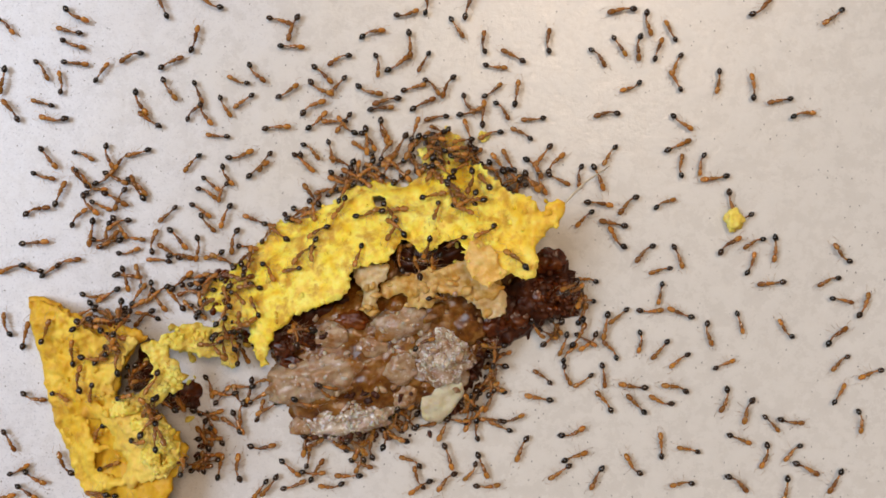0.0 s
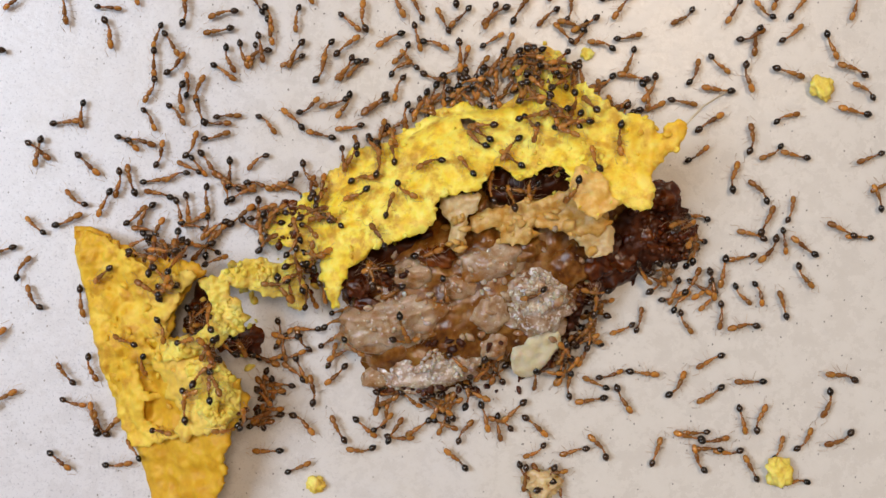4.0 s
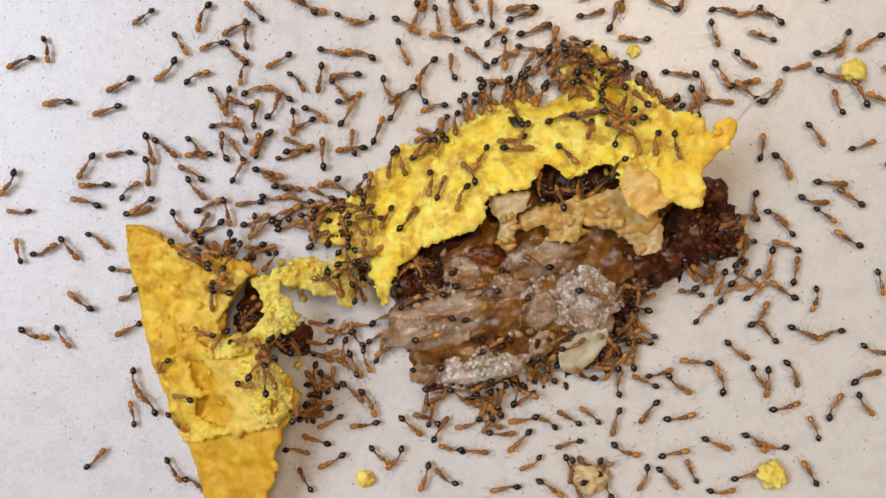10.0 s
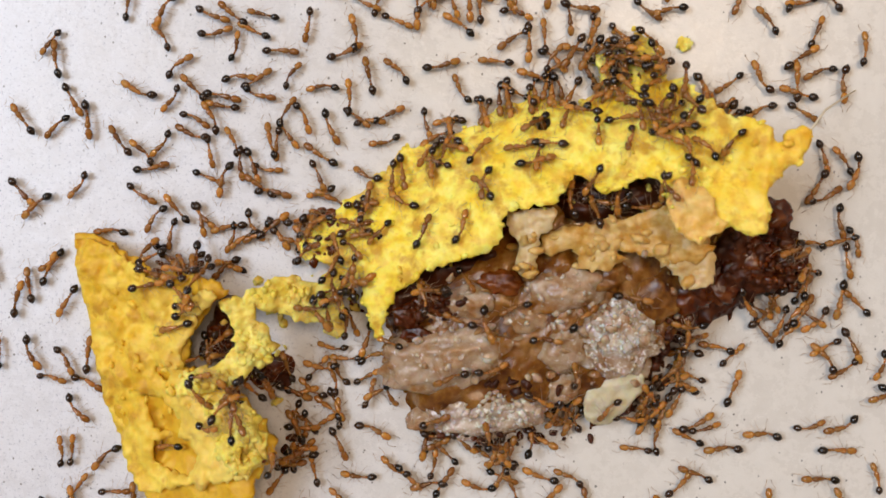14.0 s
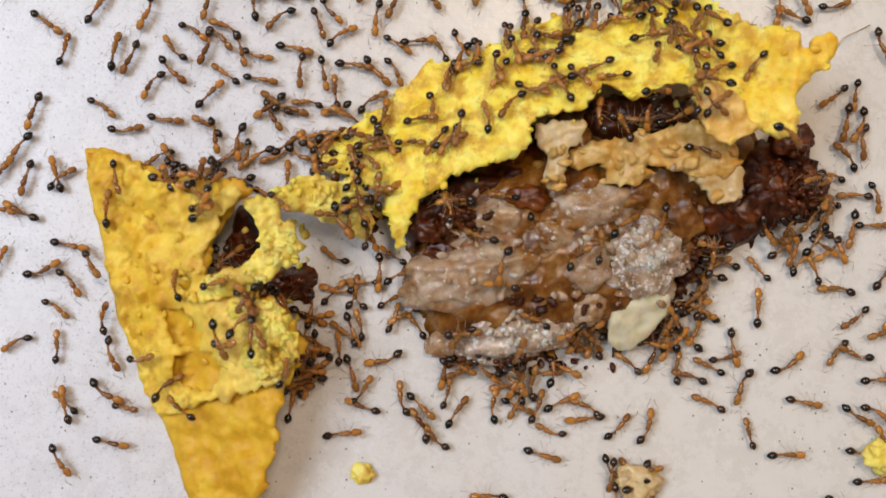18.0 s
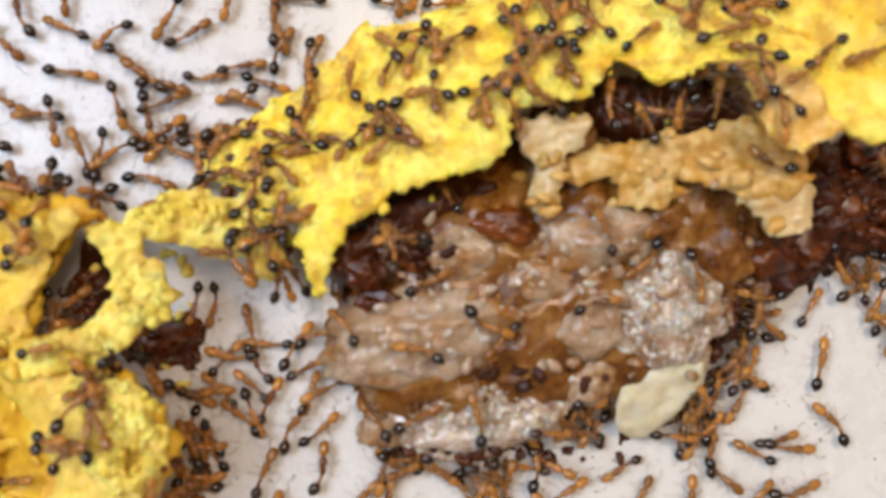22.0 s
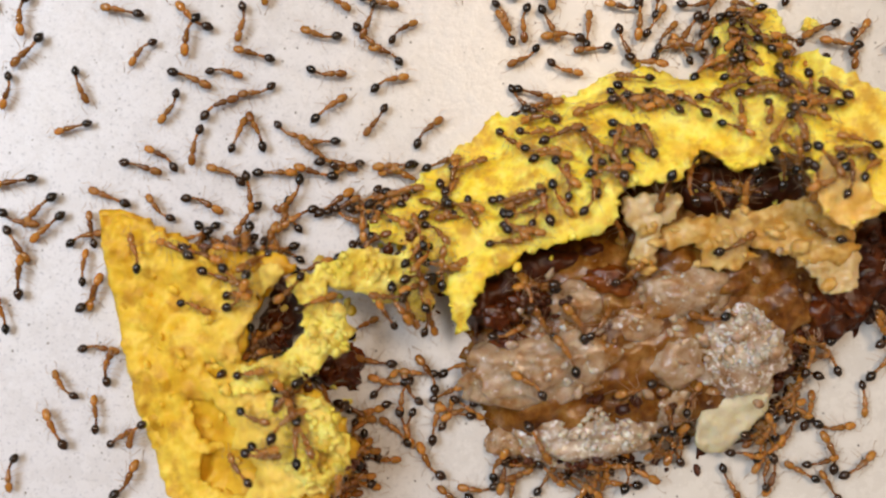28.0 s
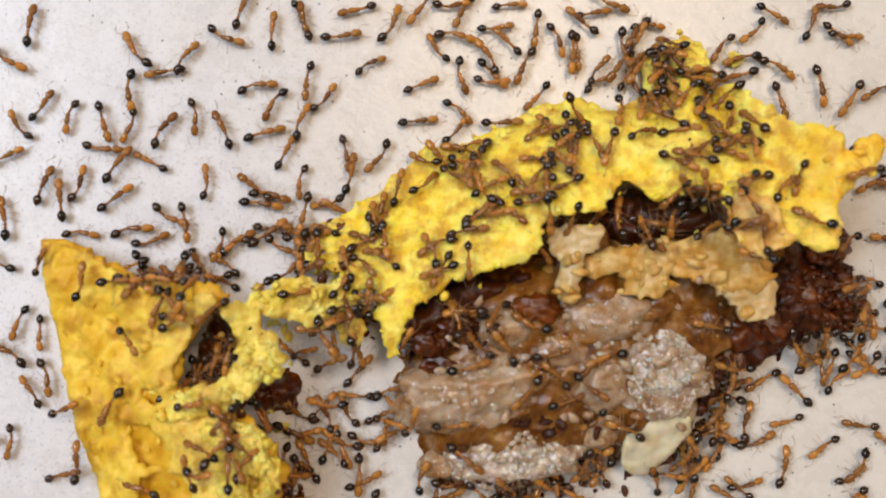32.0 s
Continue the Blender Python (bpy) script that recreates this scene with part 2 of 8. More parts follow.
M_CORE = filling_material("moist_brown_filling", (0.07, 0.016, 0.0015), (0.22, 0.082, 0.010), (0.34, 0.175, 0.045), (0.55, 0.44, 0.33), 0.67, 0.22, 0.3)
M_LUMP = filling_material("translucent_lump", (0.30, 0.12, 0.013), (0.40, 0.27, 0.165), (0.51, 0.41, 0.315), (0.72, 0.66, 0.61), 0.62, 0.18)
M_GRAIN = filling_material("sugary_grain", (0.27, 0.12, 0.03), (0.44, 0.33, 0.245), (0.58, 0.50, 0.43), (0.76, 0.72, 0.68), 0.53, 0.16)
M_SUGAR = filling_material("white_sugar", (0.40, 0.29, 0.19), (0.54, 0.45, 0.37), (0.64, 0.58, 0.52), (0.76, 0.73, 0.70), 0.57, 0.14)
M_FLAKE = crumb_material("waxy_flake", (0.68, 0.63, 0.47), (0.62, 0.55, 0.37), (0.54, 0.43, 0.24), 0.3, 0.6, 1300, 400, 0.35)
M_WAX = crumb_material("beige_waxy_skin", (0.67, 0.53, 0.31), (0.59, 0.42, 0.195), (0.44, 0.24, 0.055), 0.28, 0.5, 1300, 500, 0.35)
M_SYRUP = filling_material("reddish_syrup", (0.040, 0.006, 0.001), (0.10, 0.019, 0.002), (0.20, 0.053, 0.006), (0.34, 0.16, 0.05), 0.73, 0.22, 0.2)
M_DARK = crumb_material("dark_shade_and_syrup", (0.095, 0.022, 0.003), (0.04, 0.007, 0.001), (0.015, 0.003, 0.001), 0.4, 0.1, 1300, 520, 0.7)
M_DARK.node_tree.nodes["Principled BSDF"].inputs["Specular IOR Level"].default_value = 0.3
M_AMBER = ant_material("amber_chitin", (0.25, 0.092, 0.014), (0.62, 0.27, 0.045), 0.2, 0.45, 0.45, 0.1)
M_THORAX = ant_material("brown_chitin", (0.17, 0.062, 0.012), (0.50, 0.21, 0.042), 0.22, 0.4, 0.4, 0.1)
M_GASTER = ant_material("black_chitin", (0.005, 0.003, 0.002), (0.040, 0.016, 0.006), 0.14, 0.6)
M_LEG = ant_material("pale_leg", (0.34, 0.19, 0.09), (0.60, 0.42, 0.26), 0.4, clear=0.4)
M_FIBRE = plain_material("pale_fibre", (0.75, 0.66, 0.5), 0.5, 3000)

# ---- building helpers ----


def part(name, bm, mat, parent=None, label="", smooth=True):
    me = bpy.data.meshes.new(name)
    bm.to_mesh(me)
    bm.free()
    me.materials.append(mat)
    if smooth:
        me.polygons.foreach_set("use_smooth", [True] * len(me.polygons))
    ob = new(name, me)
    if parent is not None:
        ob.parent = parent
    if label:
        ob["label"] = label
    return ob


def inside(poly, x, y):
    """Which of the points x, y lie inside the polygon."""
    hit = np.zeros(np.shape(x), bool)
    for (x0, y0), (x1, y1) in zip(poly, np.roll(poly, -1, 0)):
        if y0 != y1:
            hit ^= ((y0 > y) != (y1 > y)) & (x < (x1 - x0) * (y - y0) / (y1 - y0) + x0)
    return hit


def edge_distance(poly, x, y):
    """Distance to the polygon's edge and the nearest point on it."""
    best = np.full(np.shape(x), 1e9)
    nx, ny = np.zeros_like(x), np.zeros_like(y)
    for (x0, y0), (x1, y1) in zip(poly, np.roll(poly, -1, 0)):
        dx, dy = x1 - x0, y1 - y0
        s = np.clip(((x - x0) * dx + (y - y0) * dy) / max(dx * dx + dy * dy, 1e-12), 0, 1)
        px, py = x0 + s * dx, y0 + s * dy
        d = np.hypot(x - px, y - py)
        near = d < best
        best, nx, ny = np.where(near, d, best), np.where(near, px, nx), np.where(near, py, ny)
    return best, nx, ny


def ragged(outline, size, step=0.22, seed=0):
    """The outline with torn, crumbly edges."""
    pts, out = np.array(outline, float), []
    for n, a in enumerate(pts):
        b = pts[(n + 1) % len(pts)]
        count = max(1, int(np.hypot(*(b - a)) / step))
        for k in range(count):
            p = a + (b - a) * k / count
            amount = size(p) if callable(size) else size
            v = Vector((p[0] * 0.55, p[1] * 0.55, seed * 7.3))
            w = Vector((p[0] * 1.7, p[1] * 1.7, seed * 3.1 + 5))
            f = Vector((p[0] * 3.9, p[1] * 3.9, seed * 2.3 + 9))
            out.append((p[0] + amount * (noise.noise(v) + 0.8 * noise.noise(w) + 0.9 * noise.noise(f)),
                        p[1] + amount * (noise.noise(v + Vector((31, 0, 0))) + 0.8 * noise.noise(w + Vector((17, 0, 0))) + 0.9 * noise.noise(f + Vector((13, 0, 0))))))
    return np.array(out)


def relief(x, y, seed, scale, amount):
    return np.array([noise.fractal(Vector((a * scale, b * scale, seed * 11.7)), 1.0, 2.1, 4) for a, b in zip(x, y)]) * amount


def slab(outline, top, thick, rag=0.35, step=0.2, bumps=0.25, seed=1, holes=(), grainy=1.0):
    """A torn sheet with thickness: a fine grid cut by the outline, on the height field top(x, y), in millimetres."""
    poly = ragged(outline, rag, seed=seed)
    cut = [ragged(h, 0.35 if callable(rag) else rag * 0.7, seed=seed + 3) for h in holes]
    lo, hi = poly.min(0) - step, poly.max(0) + step
    gx, gy = np.meshgrid(np.arange(lo[0], hi[0], step), np.arange(lo[1], hi[1], step), indexing="ij")
    keep = inside(poly, gx[:-1, :-1] + step / 2, gy[:-1, :-1] + step / 2)
    for h in cut:
        keep &= ~inside(h, gx[:-1, :-1] + step / 2, gy[:-1, :-1] + step / 2)
    used = np.zeros(gx.shape, int)
    for a in (0, 1):
        for b in (0, 1):
            used[a:gx.shape[0] - 1 + a, b:gx.shape[1] - 1 + b] += keep
    at = np.argwhere(used > 0)
    number = -np.ones(gx.shape, int)
    number[tuple(at.T)] = np.arange(len(at))
    x, y, rim = gx[tuple(at.T)], gy[tuple(at.T)], used[tuple(at.T)] < 4
    for ring in (poly, *cut):
        d, nx, ny = edge_distance(ring, x, y)
        move = rim & (d < step * 1.2)
        x, y = np.where(move, nx, x), np.where(move, ny, y)
    far = np.full(len(x), 1e9)
    for ring in (poly, *cut):
        far = np.minimum(far, edge_distance(ring, x, y)[0])
    z = top(x, y) + relief(x, y, seed, 0.45, bumps * 1.5) + relief(x, y, seed + 1, 1.3, bumps * 0.55) + grainy * relief(x, y, seed + 2, 3.2, bumps * 0.7)
    z = z - 0.25 * thick * np.exp(-far / 0.25)
    low = np.maximum(z - thick * (0.45 + 0.55 * np.clip(far / 0.8, 0, 1)), 0.02)
    z = np.maximum(z, low + 0.05)
    n = len(x)
    verts = [*zip(x * MM, y * MM, z * MM), *zip(x * MM, y * MM, low * MM)]
    faces = []
    cells = {tuple(c) for c in np.argwhere(keep)}
    for i, j in cells:
        q = number[i, j], number[i + 1, j], number[i + 1, j + 1], number[i, j + 1]
        faces += [q, tuple(n + k for k in reversed(q))]
        for (di, dj), (a, b) in (((0, -1), (0, 1)), ((1, 0), (1, 2)), ((0, 1), (2, 3)), ((-1, 0), (3, 0))):
            if (i + di, j + dj) not in cells:
                faces.append((q[b], q[a], n + q[a], n + q[b]))
    me = bpy.data.meshes.new("slab")
    me.from_pydata(verts, [], faces)
    bm = bmesh.new()
    bm.from_mesh(me)
    bpy.data.meshes.remove(me)
    return bm


def blob(center, size, seed, rough=0.18, subdiv=4, turn=0.0, scale=1.0):
    """An irregular lump in millimetres."""
    bm = bmesh.new()
    bmesh.ops.create_icosphere(bm, subdivisions=subdiv, radius=1.0)
    c, s = math.cos(turn), math.sin(turn)
    for v in bm.verts:
        p = v.co.copy()
        k = 1 + rough * noise.fractal(p * 1.6 * scale + Vector((seed * 5.1, 0, 0)), 1.0, 2.0, 3) * 1.6
        x, y, z = p.x * size[0] * k, p.y * size[1] * k, p.z * size[2] * k
        v.co = Vector(((center[0] + x * c - y * s) * MM, (center[1] + x * s + y * c) * MM, max(center[2] + z, 0.01) * MM))
    return bm


def tube(bm, points, radii, sides=6):
    """A round, tapering rod along points, closed at both ends."""
    rings = []
    for n, p in enumerate(points):
        p = Vector(p)
        d = (Vector(points[min(n + 1, len(points) - 1)]) - Vector(points[max(n - 1, 0)])).normalized()
        u = d.cross(Vector((0, 0, 1)) if abs(d.z) < 0.9 else Vector((1, 0, 0))).normalized()
        w = d.cross(u)
        rings.append([bm.verts.new(p + radii[n] * (math.cos(a) * u + math.sin(a) * w)) for a in [2 * math.pi * k / sides for k in range(sides)]])
    for a, b in zip(rings, rings[1:]):
        for k in range(sides):
            bm.faces.new((a[k], a[(k + 1) % sides], b[(k + 1) % sides], b[k]))
    bm.faces.new(rings[0][::-1])
    bm.faces.new(rings[-1])


def lathe(bm, origin, axis_pitch, profile, flat=1.0, sides=14, yaw=0.0):
    """A body of revolution along x, pitched and yawed about its origin; profile rows are (x, radius)."""
    m = Matrix.Translation(origin) @ Matrix.Rotation(yaw, 4, "Z") @ Matrix.Rotation(axis_pitch, 4, "Y")
    rings = [[bm.verts.new(m @ Vector((x, r * math.cos(2 * math.pi * k / sides), flat * r * math.sin(2 * math.pi * k / sides)))) for k in range(sides)] for x, r in profile]
    for a, b in zip(rings, rings[1:]):
        for k in range(sides):
            bm.faces.new((a[k], a[(k + 1) % sides], b[(k + 1) % sides], b[k]))
    bm.faces.new(rings[0][::-1])
    bm.faces.new(rings[-1])


def box(bm, lo, hi, bevel=0.0):
    r = bmesh.ops.create_cube(bm, size=1.0)["verts"]
    for v in r:
        v.co = Vector([lo[i] + (v.co[i] + 0.5) * (hi[i] - lo[i]) for i in range(3)])
    if bevel:
        bmesh.ops.bevel(bm, geom=list({e for v in r for e in v.link_edges}), offset=bevel, segments=2, affect="EDGES")


# ---- the room: never in view, added to enclose the floor and bounce light ----


def room():
    half, high, wall = 2.0, 2.6, 0.12
    west = -1.3
    bm = bmesh.new()
    box(bm, (-half, -half, -0.02), (half, half, 0))
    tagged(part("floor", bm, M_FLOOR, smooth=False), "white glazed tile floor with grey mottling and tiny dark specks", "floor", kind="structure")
    bm = bmesh.new()
    box(bm, (-half - wall, -half - wall, high), (half + wall, half + wall, high + 0.1))
    tagged(part("ceiling", bm, M_CEIL, smooth=False), "plain off-white painted ceiling", "ceiling", kind="structure")
    for name, lo, hi in (("wall_north", (-half - wall, half, 0), (half + wall, half + wall, high)),
                         ("wall_south", (-half - wall, -half - wall, 0), (half + wall, -half, high)),
                         ("wall_east", (half, -half, 0), (half + wall, half, high))):
        bm = bmesh.new()
        box(bm, lo, hi)
        tagged(part(name, bm, M_WALL, smooth=False), "plain cream painted plaster wall", "wall", kind="structure")
    # west wall with the window's opening
    y0, y1, z0, z1 = WINDOW
    bm = bmesh.new()
    for lo, hi in (((west - wall, -half, 0), (west, y0, high)), ((west - wall, y1, 0), (west, half, high)),
                   ((west - wall, y0, 0), (west, y1, z0)), ((west - wall, y0, z1), (west, y1, high))):
        box(bm, lo, hi)
    tagged(part("wall_west", bm, M_WALL, smooth=False), "cream painted plaster wall with a window opening", "wall", kind="structure")
    bm = bmesh.new()
    t = 0.05
    for lo, hi in (((west - 0.09, y0, z0), (west - 0.03, y0 + t, z1)), ((west - 0.09, y1 - t, z0), (west - 0.03, y1, z1)),
                   ((west - 0.09, y0 + t, z0), (west - 0.03, y1 - t, z0 + t)), ((west - 0.09, y0 + t, z1 - t), (west - 0.03, y1 - t, z1))):
        box(bm, lo, hi)
    tagged(part("window_1", bm, M_WOOD, smooth=False), "white painted window frame in the wall opening", "window", kind="structure")


room()

# ---- the food: heights in millimetres over the floor ----

CRUST = [(-15.1, -11.6), (-15.4, -10.3), (-16.0, -9.0), (-16.1, -7.7), (-16.7, -6.9), (-17.8, -7.0), (-19.4, -7.0), (-20.3, -6.4), (-20.3, -5.3), (-19.6, -4.2),
         (-18.4, -3.3), (-17.2, -2.5), (-16.4, -1.8), (-15.7, -0.9), (-14.6, 0.1), (-13.9, 1.2), (-12.8, 1.0), (-11.8, 1.5), (-10.9, 1.5), (-10.1, 2.2), (-9.2, 2.6),
         (-8.5, 3.4), (-7.2, 4.1), (-6.2, 4.3), (-5.5, 4.9), (-4.4, 4.6), (-2.7, 4.2), (-1.8, 4.5), (-1.2, 5.3), (-1.1, 6.4),
         (-1.4, 7.4), (-0.6, 8.1), (1.1, 8.9), (2.5, 8.1), (3.0, 6.3), (3.9, 6.0), (4.6, 5.2), (5.7, 4.0), (6.3, 3.7),
         (6.6, 3.2), (7.1, 3.4), (7.7, 3.0), (8.2, 2.3), (8.8, 1.9), (9.2, 2.4), (9.8, 2.9), (10.5, 2.4), (10.3, 1.4), (9.8, 0.7), (8.7, -0.4),
         (8.2, -1.0), (8.1, -1.9), (8.5, -2.6), (8.4, -3.6), (7.6, -3.9), (7.1, -3.5), (6.4, -3.2), (5.6, -3.5), (5.0, -4.1), (4.1, -4.3), (3.4, -3.8),
         (2.7, -3.0), (2.4, -1.7), (1.9, -0.7), (1.3, -0.4), (0.5, -0.8), (-0.6, -1.6), (-1.1, -1.7), (-1.6, -1.0), (-2.4, -0.5), (-3.1, -0.7),
         (-3.5, -1.4), (-3.9, -2.2), (-4.4, -2.6), (-5.3, -2.4), (-6.2, -2.6), (-7.1, -3.0), (-7.3, -3.9), (-7.5, -4.9), (-8.3, -5.5), (-9.3, -6.0),
         (-10.6, -6.2), (-11.6, -6.7), (-12.3, -7.3), (-13.1, -7.9), (-13.7, -8.8), (-14.2, -9.8), (-14.5, -11.1)]
CORE = [(-14.6, -13.8), (-14.5, -10.6), (-13.4, -7.0), (-8.0, -3.2), (-4.0, -0.4), (0.7, 0.6), (5.5, 0.6), (8.6, -2.4), (7.8, -7.0),
        (6.3, -8.6), (4.7, -10.5), (3.2, -12.8), (2.0, -14.7), (-0.5, -16.0), (-2.7, -15.8), (-5.0, -17.5), (-8.2, -18.2), (-11.0, -17.7),
        (-12.6, -16.6), (-13.2, -15.4)]
# the long piece: its golden inner crumb, the paler skin over it, the ledge along the tear, the strand to the scrap
LEFT = [(-35.9, -5.6), (-34.5, -5.6), (-33.3, -6.0), (-31.9, -6.6), (-30.2, -7.5), (-28.3, -7.9), (-26.4, -7.9), (-25.2, -8.2), (-24.5, -8.7), (-25.2, -9.6),
        (-25.8, -10.2), (-26.3, -11.0), (-26.8, -12.0), (-26.9, -12.9), (-27.2, -13.7), (-25.8, -14.2), (-24.0, -14.8), (-22.8, -15.4), (-22.0, -16.4), (-21.2, -17.7),
        (-20.9, -18.9), (-21.6, -19.8), (-22.1, -20.9), (-22.6, -22.3), (-23.0, -24.8), (-24.2, -28.5), (-27.0, -30.8), (-29.0, -27.6),
        (-29.9, -24.8), (-30.7, -23.3), (-31.5, -21.9), (-32.2, -19.9), (-33.1, -17.6), (-33.8, -15.3), (-34.4, -13.1), (-35.0, -10.4), (-35.5, -7.8)]
SKIN = [(-35.6, -5.9), (-34.4, -5.8), (-31.9, -6.8), (-29.8, -8.0), (-27.6, -9.2), (-26.4, -9.0), (-25.2, -8.6), (-24.9, -9.0), (-25.9, -10.1), (-26.9, -11.8), (-27.3, -13.8),
        (-26.0, -14.6), (-24.2, -15.0), (-22.8, -15.8), (-21.6, -17.6), (-21.3, -18.9), (-22.6, -20.2), (-24.2, -21.0), (-25.6, -21.8), (-27.2, -21.6), (-29.0, -22.6),
        (-30.8, -22.6), (-31.6, -21.4), (-32.3, -19.5), (-33.2, -17.1), (-34.0, -14.2), (-34.7, -11.0), (-35.3, -7.8)]
SKIN_GAPS = [[(-30.2, -16.2), (-29.0, -15.9), (-28.0, -16.6), (-27.9, -17.9), (-28.7, -18.5), (-29.7, -18.0)],
             [(-29.6, -19.0), (-28.4, -18.9), (-26.9, -18.6), (-26.3, -19.6), (-26.9, -20.8), (-28.4, -21.1), (-29.5, -20.4)],
             [(-29.5, -14.2), (-28.6, -13.8), (-28.0, -14.3), (-28.6, -14.9)]]
LEDGE = [(-24.7, -9.6), (-23.8, -9.1), (-23.0, -9.2), (-22.8, -10.0), (-22.5, -10.6), (-21.7, -11.2), (-21.1, -12.0), (-21.4, -12.7), (-22.3, -13.4), (-22.8, -14.2), (-23.5, -14.7), (-24.6, -14.7), (-25.8, -15.2),
         (-27.6, -15.8), (-28.3, -15.2), (-26.4, -14.0), (-24.9, -13.2), (-23.8, -12.2), (-23.9, -11.0), (-24.3, -10.3)]
LOBE = [(-25.6, -15.9), (-24.1, -15.3), (-22.6, -16.2), (-21.4, -17.6), (-21.2, -19.0), (-22.3, -20.0), (-23.9, -20.2), (-25.0, -19.2), (-24.7, -17.6)]
STRAND = [(-24.0, -9.5), (-23.2, -8.9), (-22.1, -8.0), (-21.1, -7.4), (-20.3, -7.4), (-19.6, -8.2), (-18.8, -7.9), (-18.0, -7.2), (-17.0, -6.8), (-16.2, -7.0), (-16.4, -7.9), (-17.6, -8.4), (-17.2, -9.2), (-16.8, -10.2),
          (-17.2, -11.4), (-17.9, -11.5), (-18.6, -10.6), (-19.6, -10.4), (-20.5, -10.1), (-21.4, -9.9), (-22.3, -9.9), (-23.2, -10.0)]


RIDGE = [(-4.6, -4.1), (-3.6, -3.8), (-2.4, -3.5), (-0.8, -3.3), (0.5, -2.9), (1.7, -2.4), (2.6, -1.9), (4.1, -2.9), (5.4, -3.6), (5.8, -4.9), (5.0, -5.6), (3.4, -5.5), (1.3, -5.2), (-0.3, -5.0), (-1.7, -5.3),
         (-3.2, -5.2), (-4.2, -5.7), (-4.8, -5.1)]
TONGUE = [(-6.8, -3.0), (-5.7, -2.5), (-4.6, -2.5), (-3.8, -2.9), (-3.8, -3.8), (-4.7, -4.1), (-5.0, -5.4), (-4.9, -6.6), (-6.0, -6.8), (-6.2, -5.4), (-6.1, -4.4), (-6.7, -3.9)]
UNDER_FLAKE = [(2.4, -4.9), (3.8, -4.4), (5.0, -4.2), (5.9, -4.8), (6.1, -5.8), (5.8, -6.7), (5.0, -7.2), (4.1, -7.0), (3.4, -6.4), (2.6, -5.9)]
PATCH = [(-2.8, -5.0), (-0.6, -4.6), (0.8, -5.4), (-0.4, -6.3), (-2.2, -6.2)]
FLAKE = [(-0.6, -12.8), (0.8, -12.4), (2.3, -12.9), (2.6, -13.8), (2.0, -14.8), (1.4, -15.8), (0.5, -16.6), (-0.4, -16.7), (-1.1, -16.1), (-1.3, -15.2), (-1.1, -14.0)]
# outline of the dark bank that stands in for shade right of the filling
SHADE_BANK = [(4.7, -4.4), (7.7, -2.6), (9.4, -2.4), (10.7, -1.7), (12.0, -2.8), (13.2, -4.5), (13.4, -6.4), (12.6, -7.4), (11.2, -7.4), (9.8, -8.4), (8.0, -9.3), (6.4, -10.0), (5.1, -10.9), (3.9, -12.7), (3.1, -14.0), (2.8, -15.3),
              (1.1, -16.5), (-0.6, -17.3), (-0.2, -16.4), (1.8, -15.0), (2.4, -13.4), (3.2, -11.6), (4.0, -10.0), (4.4, -8.0)]


def north_edge(x):
    return np.interp(x, [-20, -15, -11, -6.5, -1, 1, 4, 11], [-5.2, -2.5, 1.0, 3.7, 4.4, 6.5, 5.0, 3.2])


def crust_top(x, y):
    rise = np.interp(x, [-18, -14.5, -7, 2, 8, 11], [2.4, 3.6, 4.6, 5.8, 7.0, 6.4])
    fall = np.clip((north_edge(x) - y) / 7.0, 0, 1)
    fall = np.maximum(fall, 0.97 * np.clip((x - 3.0) / 5.0, 0, 1))
    drop = np.clip((-7.0 - y) / 5.0, 0, 1)
    return 0.9 + rise * fall ** 0.65 - 1.6 * drop


def layer_top(x, y):
    return np.interp(x, [-7, 0, 6.5], [4.0, 4.6, 5.4]) - 0.10 * np.clip(-3 - y, 0, 4)


# hollows in the long piece: place, radius, depth
PITS = ((-28.9, -17.3, 1.3, 0.7), (-27.9, -19.9, 1.5, 0.6), (-28.3, -24.5, 1.8, 0.5), (-30.8, -11.2, 1.2, 0.5), (-27.0, -10.6, 1.4, 0.7), (-24.6, -24.2, 1.2, 0.5))


def left_top(x, y):
    edge = np.interp(y, [-30, -22, -14, -5], [-30.5, -31.3, -34.2, -35.5])
    pits = sum(d * np.exp(-((x - a) ** 2 + (y - b) ** 2) / (r * r)) for a, b, r, d in PITS)
    return 0.7 + 0.42 * np.clip(x - edge, 0, 11) - pits


def ledge_top(x, y):
    return np.interp(x, [-28.5, -25, -21], [3.9, 4.9, 4.4])


def strand_top(x, y):
    return np.interp(x, [-24, -22, -18], [4.5, 4.1, 3.0])


CORE_EDGE = np.array(CORE)


def core_top(x, y):
    d = edge_distance(CORE_EDGE, np.asarray(x, float), np.asarray(y, float))[0]
    return 0.3 + 3.2 * (1 - np.exp(-d / 1.9))


def tree_of(*things):
    """The parts of the things as one tree for casting rays."""
    verts, polys = [], []
    for ob in [o for thing in things for o in (thing, *thing.children_recursive) if o.type == "MESH"]:
        base = len(verts)
        verts += [v.co.copy() for v in ob.data.vertices]
        polys += [[base + k for k in p.vertices] for p in ob.data.polygons]
    return BVHTree.FromPolygons(verts, polys)


